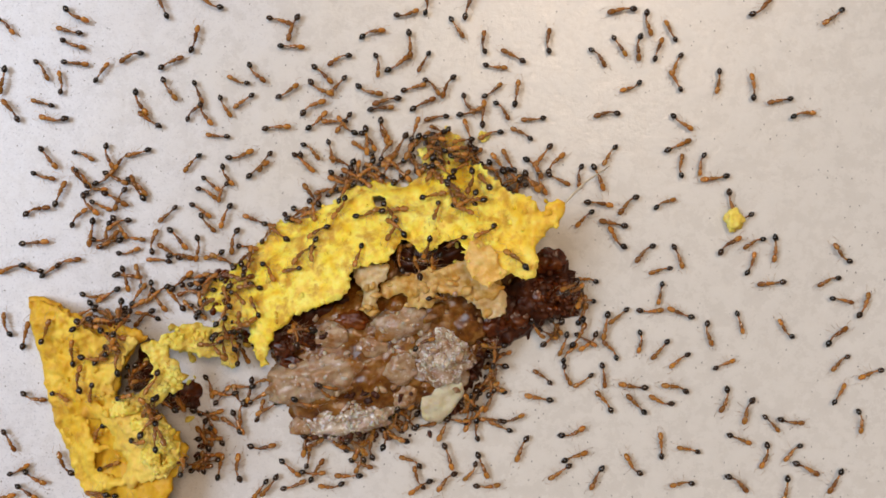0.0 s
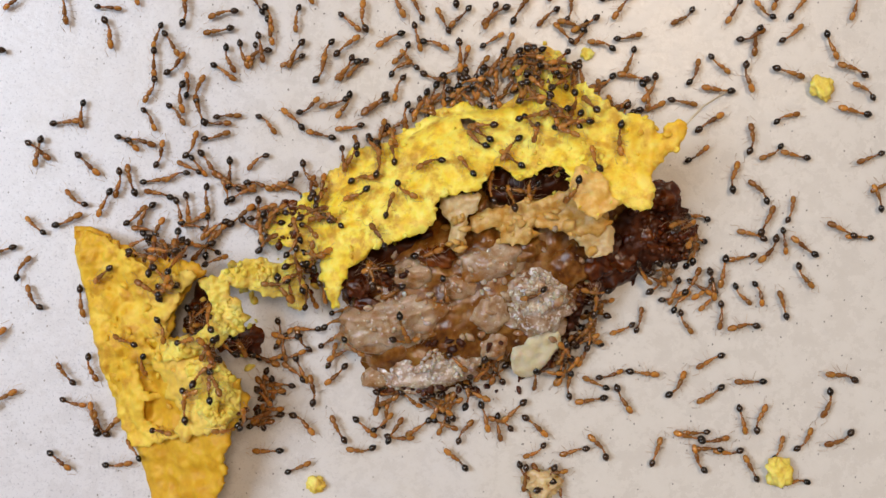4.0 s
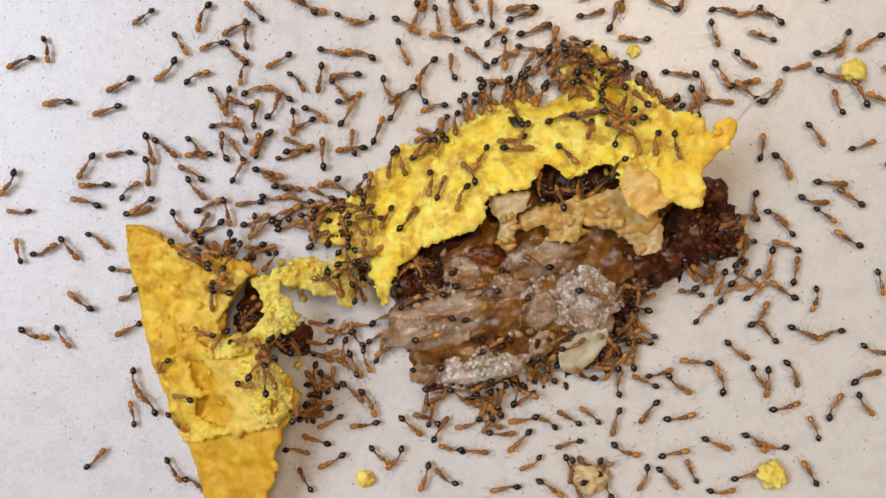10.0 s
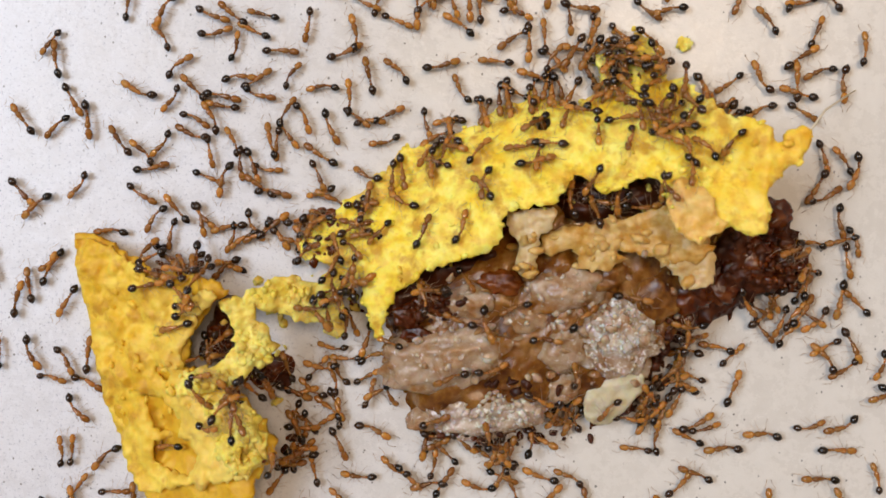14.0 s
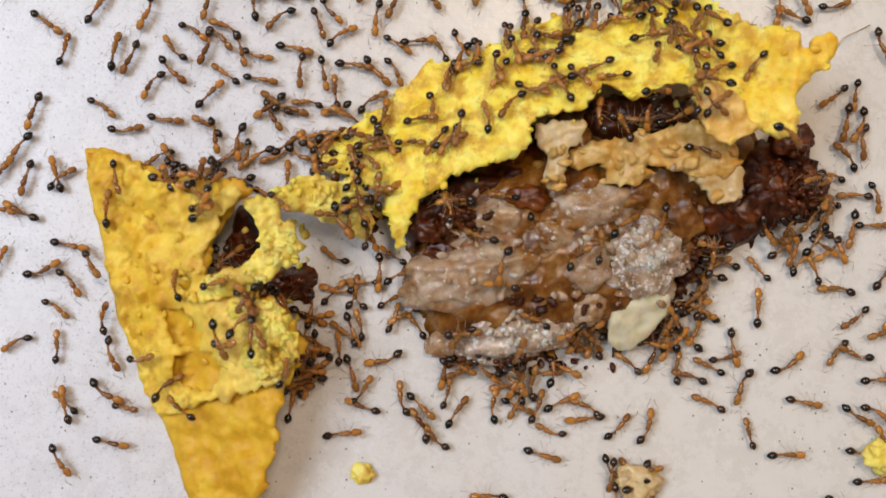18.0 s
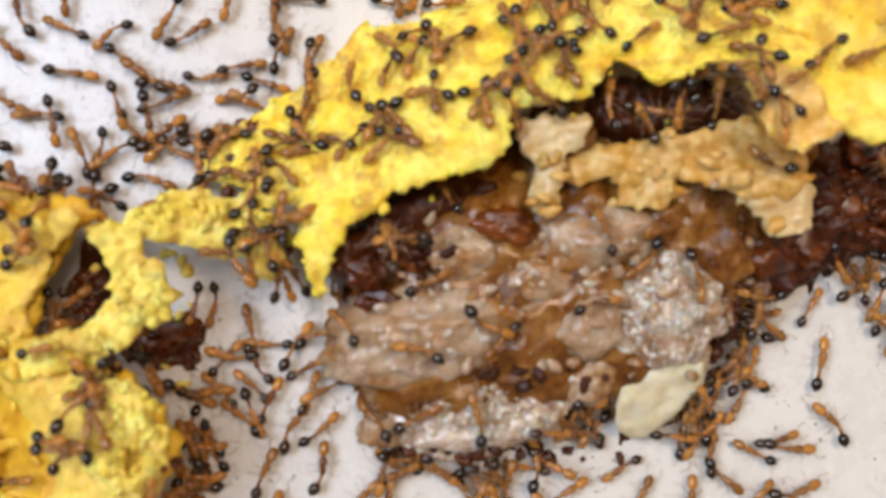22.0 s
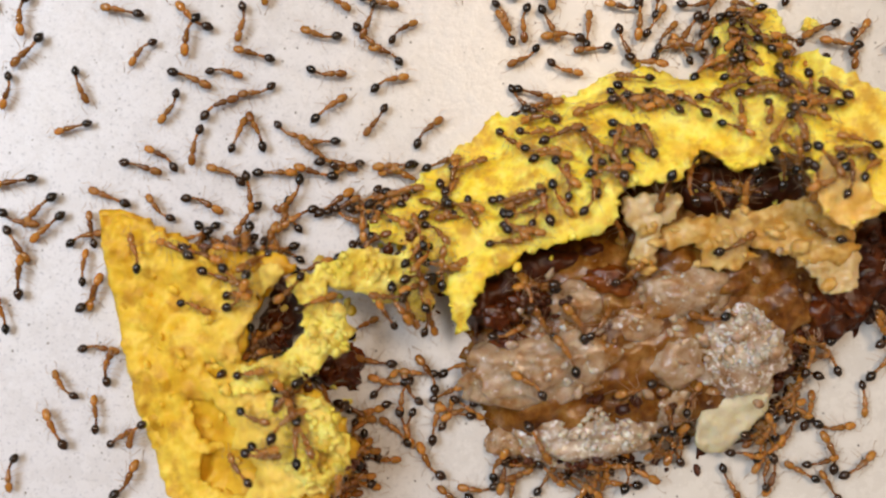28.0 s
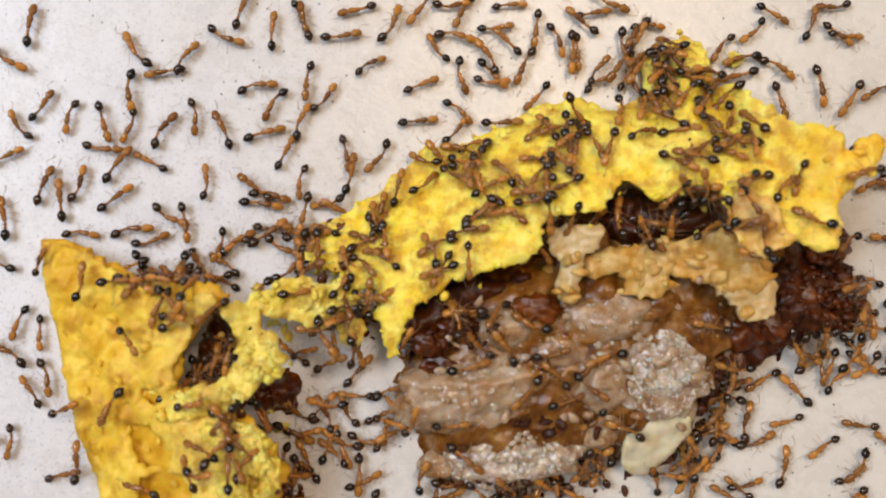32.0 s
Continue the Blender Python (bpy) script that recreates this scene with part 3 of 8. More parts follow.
def scatter(name, mat, parent, tree, areas, sizes, seed, label):
    """Loose irregular bits lying on what the tree holds, in one mesh."""
    rng, bm = random.Random(seed), bmesh.new()
    for cx, cy, rx, ry, count in areas:
        for k in range(count):
            a, r = rng.random() * 6.283, rng.random() ** 0.55
            x, y = cx + rx * r * math.cos(a), cy + ry * r * math.sin(a)
            s = rng.uniform(*sizes) * rng.uniform(0.6, 1.0)
            hit = tree.ray_cast(Vector((x * MM, y * MM, 0.05)), Vector((0, 0, -1)))
            spot = hit[0] if hit[0] is not None else Vector((x * MM, y * MM, 0.0))
            turn = Matrix.Rotation(rng.random() * 6.283, 3, "Z") @ Matrix.Rotation(rng.random() * 3, 3, "X")
            stretch = Vector((rng.uniform(0.7, 1.5), rng.uniform(0.7, 1.3), rng.uniform(0.5, 0.9)))
            for v in bmesh.ops.create_icosphere(bm, subdivisions=2, radius=s * MM)["verts"]:
                k2 = 1 + 0.5 * noise.noise(v.co / (s * MM) * 1.3 + Vector((x * 9, y * 9, 0)))
                v.co = turn @ (v.co * stretch * k2) + spot + Vector((0, 0, 0.15 * s * MM))
    ob = part(name, bm, mat, parent, label)
    ob["kind"] = "stuff"
    return ob


def food():
    scrap = tagged(new("cake_scrap"), "torn yellow cake scrap with moist grey filling on a floor", "food scrap")
    gaps = [[(-5.6, 3.1), (-4.9, 3.3), (-4.3, 3.2), (-4.4, 2.7), (-4.6, 2.3), (-5.2, 2.3)]]
    crust = part("crust", slab(CRUST, crust_top, 0.8, 0.3, seed=1, bumps=0.26, step=0.16, holes=gaps, grainy=0.6), M_CRUST, scrap, "crumbly bright yellow crust")
    part("toasted_patch", slab([(2.5, -1.7), (3.0, -0.6), (3.7, -0.2), (4.6, -1.2), (5.4, -2.4), (5.9, -3.3), (5.0, -4.0), (4.1, -4.3), (3.1, -3.6)], lambda x, y: crust_top(x, y) + 0.42, 0.5, 0.35, step=0.16, seed=45, bumps=0.3, grainy=0.4), M_TOAST, crust, "toasted orange-tan patch on the crust")
    for name, outline, lift, mat, seed in (("ridge", RIDGE, 0.0, M_LAYER, 4), ("tongue", TONGUE, 0.45, M_WAX, 14), ("under_flake", UNDER_FLAKE, 0.1, M_WAX, 24), ("under_flake", PATCH, 0.1, M_LAYER, 27)):
        part(name, slab(outline, lambda x, y: layer_top(x, y) + lift, 0.6, 0.3, step=0.16, seed=seed, bumps=0.3, grainy=0.5), mat, scrap, "tan waxy layer under the crust")
    part("filling", slab(CORE, core_top, 9.0, 0.5, step=0.24, seed=7, bumps=0.32, grainy=0.5), M_CORE, scrap, "moist greyish-brown filling")
    for n, (c, size, turn, seed) in enumerate((((-9.7, -12.1, 2.0), (4.7, 2.5, 1.9), 0.30, 2), ((-7.4, -16.0, 1.4), (3.9, 1.8, 1.6), 0.2, 3),
                                               ((0.5, -10.4, 2.6), (2.6, 2.7, 1.4), 0.2, 5), ((-8.9, -8.8, 2.9), (1.7, 1.2, 0.9), 0.1, 8),
                                               ((-2.9, -7.6, 3.0), (2.6, 1.5, 1.1), 0.3, 9), ((-2.9, -11.2, 2.5), (1.9, 2.0, 1.2), 0.0, 11),
                                               ((2.8, -7.9, 2.6), (1.9, 1.6, 1.1), 0.8, 13), ((-13.0, -13.1, 1.0), (1.5, 1.4, 1.1), 0.0, 17),
                                               ((1.4, -12.6, 1.6), (1.5, 1.3, 1.0), 0.4, 19), ((-11.6, -16.9, 0.5), (1.3, 1.0, 0.8), 0.4, 23), ((-5.4, -9.6, 2.9), (1.5, 1.0, 0.8), 0.0, 29),
                                               ((3.2, -10.0, 1.9), (1.1, 1.3, 0.9), 0.3, 31), ((-0.6, -6.8, 3.0), (1.6, 1.0, 0.8), 0.3, 33), ((-2.6, -14.0, 1.8), (1.5, 1.1, 0.9), 0.7, 35), ((0.4, -13.2, 1.2), (1.5, 1.6, 0.9), 0.5, 37))):
        part("lump", blob(c, size, seed, 0.17, 5 if n < 3 else 4, turn, 1.2), M_GRAIN if n in (1, 2, 14) else M_CORE if n in (6, 11, 12) else M_LUMP, scrap, "sugary whitish lump of filling" if n in (1, 2, 14) else "translucent greyish lump of filling")
    part("flake", slab(FLAKE, lambda x, y: 1.3 + 0.34 * np.clip(y + 17, 0, 4), 0.6, 0.1, step=0.16, seed=21, bumps=0.25, grainy=0.3), M_FLAKE, scrap, "pale waxy cream-coloured flake")
    # dark bank put where shade and ants lie under the crust's right end
    part("dark_filling", slab(SHADE_BANK, lambda x, y: 1.7 - 0.28 * np.clip(x - 9, 0, 4) + 0.9 * np.exp(-((x - 7.5) ** 2 + (y + 5) ** 2) / 8), 9.0, 0.6, step=0.22, seed=57, bumps=0.6), M_DARK, scrap, "dark reddish-brown filling standing in for shade and ants under the crust")
    for c, size, seed in (((10.0, -2.4, 1.8), (1.2, 1.2, 1.0), 71), ((8.6, -5.4, 1.9), (1.8, 1.3, 0.8), 72), ((11.2, -5.2, 1.2), (1.4, 1.2, 0.7), 73), ((7.2, -7.2, 1.7), (1.4, 1.1, 0.8), 74), ((4.9, -9.2, 1.6), (0.9, 1.2, 0.7), 75), ((4.9, -7.9, 2.6), (1.2, 1.1, 0.8), 76),
                          ((-13.0, -9.8, 3.0), (0.9, 0.8, 0.6), 77), ((-11.4, -8.9, 3.2), (1.1, 0.7, 0.6), 78), ((-7.0, -7.4, 3.2), (1.3, 0.8, 0.6), 79), ((-12.2, -11.2, 2.6), (1.0, 0.7, 0.6), 80)):
        part("syrup_lump", blob(c, size, seed, 0.24, 4), M_SYRUP, scrap, "reddish-brown translucent syrupy lump")
    # dark slabs laid in the cavities under the crust, standing in for shade
    part("dark_filling", slab([(-14.6, -8.4), (-12.6, -6.4), (-8.0, -5.2), (-6.6, -5.0), (-6.8, -6.6), (-9.6, -7.8), (-12.0, -9.4), (-14.4, -11.4)],
                              lambda x, y: 2.9 + 0.0 * x, 9.0, 0.5, step=0.24, seed=58, bumps=0.45), M_DARK, scrap, "dark reddish-brown filling standing in for shade and ants under the crust")
    part("dark_filling", slab([(-4.0, -2.4), (-2.6, -0.2), (0.6, -0.2), (3.0, -0.4), (5.0, -2.6), (2.6, -2.8), (0.2, -3.4), (-2.4, -3.8)],
                              lambda x, y: 3.6 + 0.0 * x, 9.0, 0.4, step=0.24, seed=59, bumps=0.4), M_DARK, scrap, "dark reddish-brown filling standing in for shade and ants under the crust")
    # loose bits on the filling and along the torn layers
    tree = tree_of(scrap)
    scatter("sugar", M_SUGAR, scrap, tree, ((0.6, -10.2, 1.6, 1.7, 44), (2.4, -10.6, 1.0, 1.4, 16), (-6.6, -15.6, 2.6, 1.1, 44), (-9.2, -11.8, 4.0, 1.8, 20), (-3.4, -8.6, 3.0, 2.0, 22), (-1.2, -11.6, 1.0, 1.0, 10)), (0.08, 0.36), 5, "glassy whitish sugar grains")
    scatter("sticky_grit", M_LUMP, scrap, tree, ((-5.0, -11.0, 8.5, 5.0, 26), (1.0, -8.0, 4.0, 4.0, 14)), (0.15, 0.45), 6, "amber-brown sticky grains")
    scatter("dark_grit", M_DARK, scrap, tree, ((9.5, -5.0, 3.0, 2.4, 36), (4.2, -11.6, 1.0, 2.4, 26), (-6.0, -17.8, 6.0, 0.5, 26), (-11.5, -9.2, 3.0, 1.2, 24), (-5.0, -13.9, 3.0, 0.5, 14)), (0.15, 0.45), 8, "dark reddish-brown sticky bits")
    scatter("dark_grit", M_SYRUP, scrap, tree, ((-19.2, -5.0, 1.8, 1.8, 26), (-17.2, -9.2, 1.4, 1.3, 16), (11.2, -5.6, 2.0, 2.0, 40), (-7.5, -18.2, 4.5, 0.4, 20), (0.6, 7.2, 1.6, 1.2, 24)), (0.12, 0.4), 18, "reddish-brown sticky debris")
    scatter("waxy_grit", M_LAYER, scrap, tree, ((-1.0, -4.6, 5.0, 1.6, 14), (4.8, -5.0, 2.2, 2.0, 6), (-5.8, -5.0, 1.4, 2.2, 8)), (0.2, 0.6), 9, "tan waxy crumbs")
    rim = ragged(CRUST, 0.25, step=0.5, seed=1)
    scatter("crumble", M_CRUST, crust, tree_of(crust), [(x, y, 0.35, 0.35, 1) for x, y in rim[::2]], (0.1, 0.3), 22, "torn crumbs along the crust's rim")
    scatter("crumble", M_CRUST, scrap, tree, ((-4.0, -0.4, 9.0, 3.0, 30), (-13.0, -5.4, 4.0, 3.0, 18), (7.0, 0.0, 3.0, 3.0, 12)), (0.1, 0.3), 12, "small yellow crust crumbs")
    piece = tagged(new("yellow_crust_piece"), "long curled piece of deep yellow cake crust on the floor", "food scrap")
    straight = lambda p: 0.12 if p[0] < np.interp(p[1], [-30, -22, -14, -5], [-27.0, -29.0, -32.0, -33.0]) else 0.38
    part("inner_crumb", slab(LEFT, left_top, 1.0, straight, step=0.18, seed=31, bumps=0.3, grainy=0.4), M_INNER, piece, "smooth golden inner crumb")
    part("skin", slab(SKIN, lambda x, y: left_top(x, y) + 0.55, 0.6, straight, step=0.18, seed=33, bumps=0.42, holes=SKIN_GAPS, grainy=0.6), M_LEFT, piece, "deep yellow crumbly crust skin with hollows")
    part("torn_edge", slab(LEDGE, ledge_top, 0.9, 0.35, step=0.16, seed=37, bumps=0.4), M_STRAND, piece, "pale yellow torn ledge")
    part("torn_edge", slab(LOBE, lambda x, y: left_top(x, y) + 0.8, 0.7, 0.45, step=0.16, seed=41, bumps=0.5, holes=[[(-24.4, -16.4), (-23.4, -16.2), (-22.9, -17.0), (-23.6, -17.5), (-24.3, -17.2)], [(-23.2, -18.4), (-22.3, -18.2), (-22.2, -19.1), (-23.0, -19.4)]]), M_STRAND, piece, "pale crumbly lobe along the tear")
    part("strand", slab(STRAND, strand_top, 0.8, 0.35, step=0.16, seed=39, bumps=0.3), M_STRAND, piece, "pale yellow strand of crumb")
    # dark slabs added in the tear and below the ledge, as painted shade
    part("dark_filling", slab([(-25.6, -9.4), (-24.6, -9.6), (-24.2, -11.6), (-25.0, -13.4), (-26.6, -14.0), (-27.2, -13.2), (-26.7, -11.6)], lambda x, y: 2.1 + 0.0 * x, 9.0, 0.3, step=0.2, seed=43, bumps=0.5), M_DARK, piece, "dark slab standing in for shade and ants in the tear")
    part("dark_filling", slab([(-24.6, -14.0), (-21.6, -13.0), (-20.7, -14.0), (-21.2, -15.7), (-22.8, -15.7), (-24.2, -15.1)], lambda x, y: 1.5 + 0.0 * x, 9.0, 0.4, step=0.2, seed=44, bumps=0.5), M_SYRUP, piece, "dark slab standing in for the ledge's shaded underside and ants")
    tree = tree_of(piece)
    scatter("rim_crumble", M_STRAND, piece, tree, ((-23.0, -17.8, 1.6, 2.4, 90), (-20.6, -8.6, 3.0, 1.0, 36), (-17.8, -9.0, 1.3, 1.8, 26), (-22.4, -11.9, 1.2, 1.6, 46), (-25.2, -14.3, 2.2, 0.7, 36)), (0.1, 0.38), 14, "pale yellow crumbs on the torn rim")
    scatter("dark_grit", M_SYRUP, piece, tree, ((-22.6, -14.6, 1.6, 0.6, 26), (-25.4, -12.2, 0.5, 1.5, 26), (-28.4, -7.6, 2.6, 0.5, 22), (-20.9, -20.0, 0.5, 2.0, 18)), (0.12, 0.4), 19, "reddish-brown sticky debris")
    scatter("crumble", M_LEFT, piece, tree, ((-29.0, -14.0, 4.5, 7.0, 30),), (0.12, 0.34), 15, "deep yellow crumbs")
    return scrap, piece, crust


SCRAP, PIECE, CRUST_SHEET = food()

# ---- ants ----


def build_ant(bend, span):
    """A small amber ant with a black abdomen, head towards +x, feet at z = 0. bend: how far its abdomen swings aside."""
    ant = new("ant")
    z = 0.5
    bm = bmesh.new()
    lathe(bm, (0.52 * MM, 0, (z + 0.02) * MM), 0.25, [(x * MM, r * MM) for x, r in ((0, 0.07), (0.04, 0.14), (0.14, 0.19), (0.30, 0.215), (0.46, 0.195), (0.58, 0.14), (0.64, 0.05))], 0.78)
    for s in (-1, 1):
        tube(bm, [((1.02) * MM, s * 0.06 * MM, (z - 0.1) * MM), (1.07 * MM, s * 0.05 * MM, (z - 0.11) * MM), (1.09 * MM, 0, (z - 0.12) * MM)], [0.03 * MM, 0.025 * MM, 0.008 * MM], 5)
    head = part("head", bm, M_AMBER, ant, "glossy amber head")
    for s in (-1, 1):
        bm = bmesh.new()
        lathe(bm, (0.76 * MM, s * 0.205 * MM, (z + 0.02) * MM), 0, [(x * MM, r * MM) for x, r in ((-0.035, 0.01), (-0.02, 0.03), (0.02, 0.03), (0.035, 0.01))], 1.0, 8)
        part("eye", bm, M_GASTER, head, "tiny black eye")
    bm = bmesh.new()
    lathe(bm, (-0.22 * MM, 0, z * MM), -0.06, [(x * MM, r * MM) for x, r in ((0, 0.06), (0.08, 0.11), (0.22, 0.125), (0.32, 0.115), (0.44, 0.165), (0.58, 0.175), (0.70, 0.12), (0.78, 0.05))], 1.0, 12)
    part("thorax", bm, M_THORAX, ant, "narrow reddish-brown thorax")
    bm = bmesh.new()
    yaw = math.pi + bend
    lathe(bm, (-0.20 * MM, 0, (z - 0.02) * MM), 0.0, [(x * MM, r * MM) for x, r in ((0, 0.035), (0.06, 0.045), (0.11, 0.095), (0.17, 0.075), (0.21, 0.045), (0.27, 0.085), (0.33, 0.09), (0.40, 0.04))], 1.1, 10, yaw)
    part("waist", bm, M_THORAX, ant, "thin two-knobbed waist")
    bm = bmesh.new()
    lathe(bm, (-0.20 * MM + 0.37 * MM * math.cos(yaw), 0.37 * MM * math.sin(yaw), (z - 0.01) * MM), 0.12,
          [(x * MM, r * MM) for x, r in ((0, 0.05), (0.05, 0.13), (0.14, 0.205), (0.26, 0.24), (0.38, 0.225), (0.49, 0.165), (0.58, 0.08), (0.63, 0.02))], 0.92, 16, yaw + 0.4 * bend)
    part("abdomen", bm, M_GASTER, ant, "shiny black teardrop abdomen")
    for s in (-1, 1):
        for k, (x, out, fore) in enumerate(((0.36, 0.58, 0.34), (0.22, 0.68, -0.04), (0.08, 0.70, -0.46))):
            f = fore + span * (1 if (k + (s > 0)) % 2 else -1)
            pts = [(x, s * 0.08, z - 0.05), (x + 0.35 * f, s * 0.36 * out, z + 0.16), (x + 0.75 * f, s * 0.78 * out, 0.12), (x + 1.0 * f, s * out, 0.012)]
            bm = bmesh.new()
            tube(bm, [tuple(c * MM for c in p) for p in pts], [0.017 * MM, 0.014 * MM, 0.009 * MM, 0.005 * MM], 5)
            part("leg", bm, M_LEG, ant, "thin pale amber leg")
        bm = bmesh.new()
        pts = [(0.93, s * 0.09, z), (1.18, s * 0.34, z + 0.12), (1.45, s * (0.26 - span), z - 0.12), (1.62, s * (0.2 - span), z - 0.26)]
        tube(bm, [tuple(c * MM for c in p) for p in pts], [0.014 * MM, 0.013 * MM, 0.015 * MM, 0.017 * MM], 5)
        part("antenna", bm, M_LEG, ant)
    return ant

# height of everything edible over the floor, looked up by the ants' feet

def height_map(parts):
    tree = tree_of(*parts)
    xs, ys = np.arange(-40, 16, 0.25), np.arange(-34, 12, 0.25)
    grid = np.zeros((len(xs), len(ys)))
    for i, x in enumerate(xs):
        for j, y in enumerate(ys):
            hit = tree.ray_cast(Vector((x * MM, y * MM, 0.05)), Vector((0, 0, -1)))
            if hit[0] is not None:
                grid[i, j] = hit[0].z / MM
    return grid


HEIGHT_CRUST = height_map([CRUST_SHEET])
HEIGHT_REST = height_map([o for o in (*SCRAP.children, *PIECE.children) if o != CRUST_SHEET])
# small shifts of the crust sheet, fitted to the camera's view: seconds, x, y
DRIFT = ((0, 0, 0), (13, 0, 0.05), (17, -0.1, 0.35), (24, -0.2, 0.45), (32, -0.2, 0.6))


def look_up(grid, x, y):
    i, j = (x + 40) / 0.25, (y + 34) / 0.25
    a, b = int(i), int(j)
    if not (0 <= a < grid.shape[0] - 1 and 0 <= b < grid.shape[1] - 1):
        return 0.0
    u, v = i - a, j - b
    return (1 - u) * ((1 - v) * grid[a, b] + v * grid[a, b + 1]) + u * ((1 - v) * grid[a + 1, b] + v * grid[a + 1, b + 1])


def height(x, y, t=0.0):
    times = [d[0] for d in DRIFT]
    dx, dy = np.interp(t, times, [d[1] for d in DRIFT]), np.interp(t, times, [d[2] for d in DRIFT])
    return max(look_up(HEIGHT_CRUST, x - dx, y - dy), look_up(HEIGHT_REST, x, y))


def standing(x, y, heading, lift=0.0, t=0.0):
    """The pose of an ant at a place in millimetres, its feet on what lies there."""
    c, s = math.cos(heading), math.sin(heading)
    z = height(x, y, t)
    fore, aft = height(x + 0.7 * c, y + 0.7 * s, t), height(x - 0.7 * c, y - 0.7 * s, t)
    port, star = height(x - 0.5 * s, y + 0.5 * c, t), height(x + 0.5 * s, y - 0.5 * c, t)
    f = Vector((c, s, max(-0.6, min(0.6, (fore - aft) / 1.4)))).normalized()
    side = Vector((-s, c, max(-0.5, min(0.5, (port - star) / 1.0))))
    up = f.cross(side).normalized()
    side = up.cross(f)
    z = max(z, 0.5 * (fore + aft) - 0.1)
    m = Matrix((f, side, up)).transposed().to_4x4()
    m.translation = Vector((x, y, z + lift)) * MM
    return m


def crawl(ant, keys):
    """Walks an ant through keys of (seconds, x, y, heading in degrees), turning the way it goes."""
    (t, x, y, h), last = keys[0], keys[-1]
    if t > 0:
        keys = [(0, x - min(1.2 * t, 7) * math.cos(radians(h)), y - min(1.2 * t, 7) * math.sin(radians(h)), h + 20), *keys]
    t, x, y, h = last
    if t < 32:
        far = min(0.7 * (32 - t), 8)
        keys = [*keys, (32, x + far * math.cos(radians(h)), y + far * math.sin(radians(h)), h + 30)]
    rows, before = [], None
    for n, ((t0, x0, y0, h0), (t1, x1, y1, h1)) in enumerate(zip(keys, keys[1:])):
        d = math.hypot(x1 - x0, y1 - y0)
        reach = 0.9 * d + 0.8
        a0, a1 = radians(h0), radians(h1)
        count = max(2, round((t1 - t0) / 0.5))
        for k in range(0 if n == 0 else 1, count + 1):
            u = k / count
            p = 2 * u ** 3 - 3 * u ** 2 + 1, u ** 3 - 2 * u ** 2 + u, 3 * u ** 2 - 2 * u ** 3, u ** 3 - u ** 2
            q = 6 * u ** 2 - 6 * u, 3 * u ** 2 - 4 * u + 1, 6 * u - 6 * u ** 2, 3 * u ** 2 - 2 * u
            x = p[0] * x0 + p[1] * reach * math.cos(a0) + p[2] * x1 + p[3] * reach * math.cos(a1)
            y = p[0] * y0 + p[1] * reach * math.sin(a0) + p[2] * y1 + p[3] * reach * math.sin(a1)
            dx = q[0] * x0 + q[1] * reach * math.cos(a0) + q[2] * x1 + q[3] * reach * math.cos(a1)
            dy = q[0] * y0 + q[1] * reach * math.sin(a0) + q[2] * y1 + q[3] * reach * math.sin(a1)
            way = math.atan2(dy, dx)
            t = t0 + u * (t1 - t0)
            if before is not None:
                turn = (way - before[3] + math.pi) % (2 * math.pi) - math.pi
                steps = int(abs(turn) / 1.2) + 1
                for s in range(1, steps):
                    w = s / steps
                    rows.append((before[0] + w * (t - before[0]), standing(before[1] + w * (x - before[1]), before[2] + w * (y - before[2]), before[3] + w * turn, 0.0, before[0] + w * (t - before[0]))))
                way = before[3] + turn
            rows.append((t, standing(x, y, way, 0.0, t)))
            before = (t, x, y, way)
    walk(ant, rows)


KINDS = [build_ant(b, s) for b, s in ((0.0, 0.08), (0.40, -0.06), (-0.40, 0.1), (0.12, 0.02), (-0.2, -0.1))]


def ant_heap(center, spread, count, seed, layers=1.3):
    """A heap of ants too dense to tell apart, in one mesh."""
    rng, tilt = random.Random(seed), 25 if layers else 4
    bm = bmesh.new()
    for n in range(count):
        a, r = rng.random() * 6.283, math.sqrt(rng.random())
        x, y = center[0] + spread[0] * r * math.cos(a), center[1] + spread[1] * r * math.sin(a)
        m = standing(x, y, rng.random() * 6.283, rng.uniform(0, 0.45) * layers * (1 - r * 0.7)) @ pose(0, 0, 0, rng.uniform(-tilt, tilt), rng.uniform(-tilt, tilt), 0) @ Matrix.Scale(rng.uniform(0.98, 1.2), 4)
        for ob in KINDS[n % len(KINDS)].children_recursive:
            slot = (M_AMBER, M_GASTER, M_LEG, M_THORAX).index(ob.data.materials[0])
            start, base = len(bm.verts), len(bm.faces)
            bm.from_mesh(ob.data)
            bm.verts.ensure_lookup_table()
            bm.faces.ensure_lookup_table()
            for k in range(start, len(bm.verts)):
                bm.verts[k].co = m @ bm.verts[k].co
            for k in range(base, len(bm.faces)):
                bm.faces[k].material_index = slot
    ob = part("ant_heap", bm, M_AMBER)
    ob.data.materials.append(M_GASTER)
    ob.data.materials.append(M_LEG)
    ob.data.materials.append(M_THORAX)
    return tagged(ob, "dense heap of amber and black ants crowding the cake crust", "ant heap", kind="stuff")


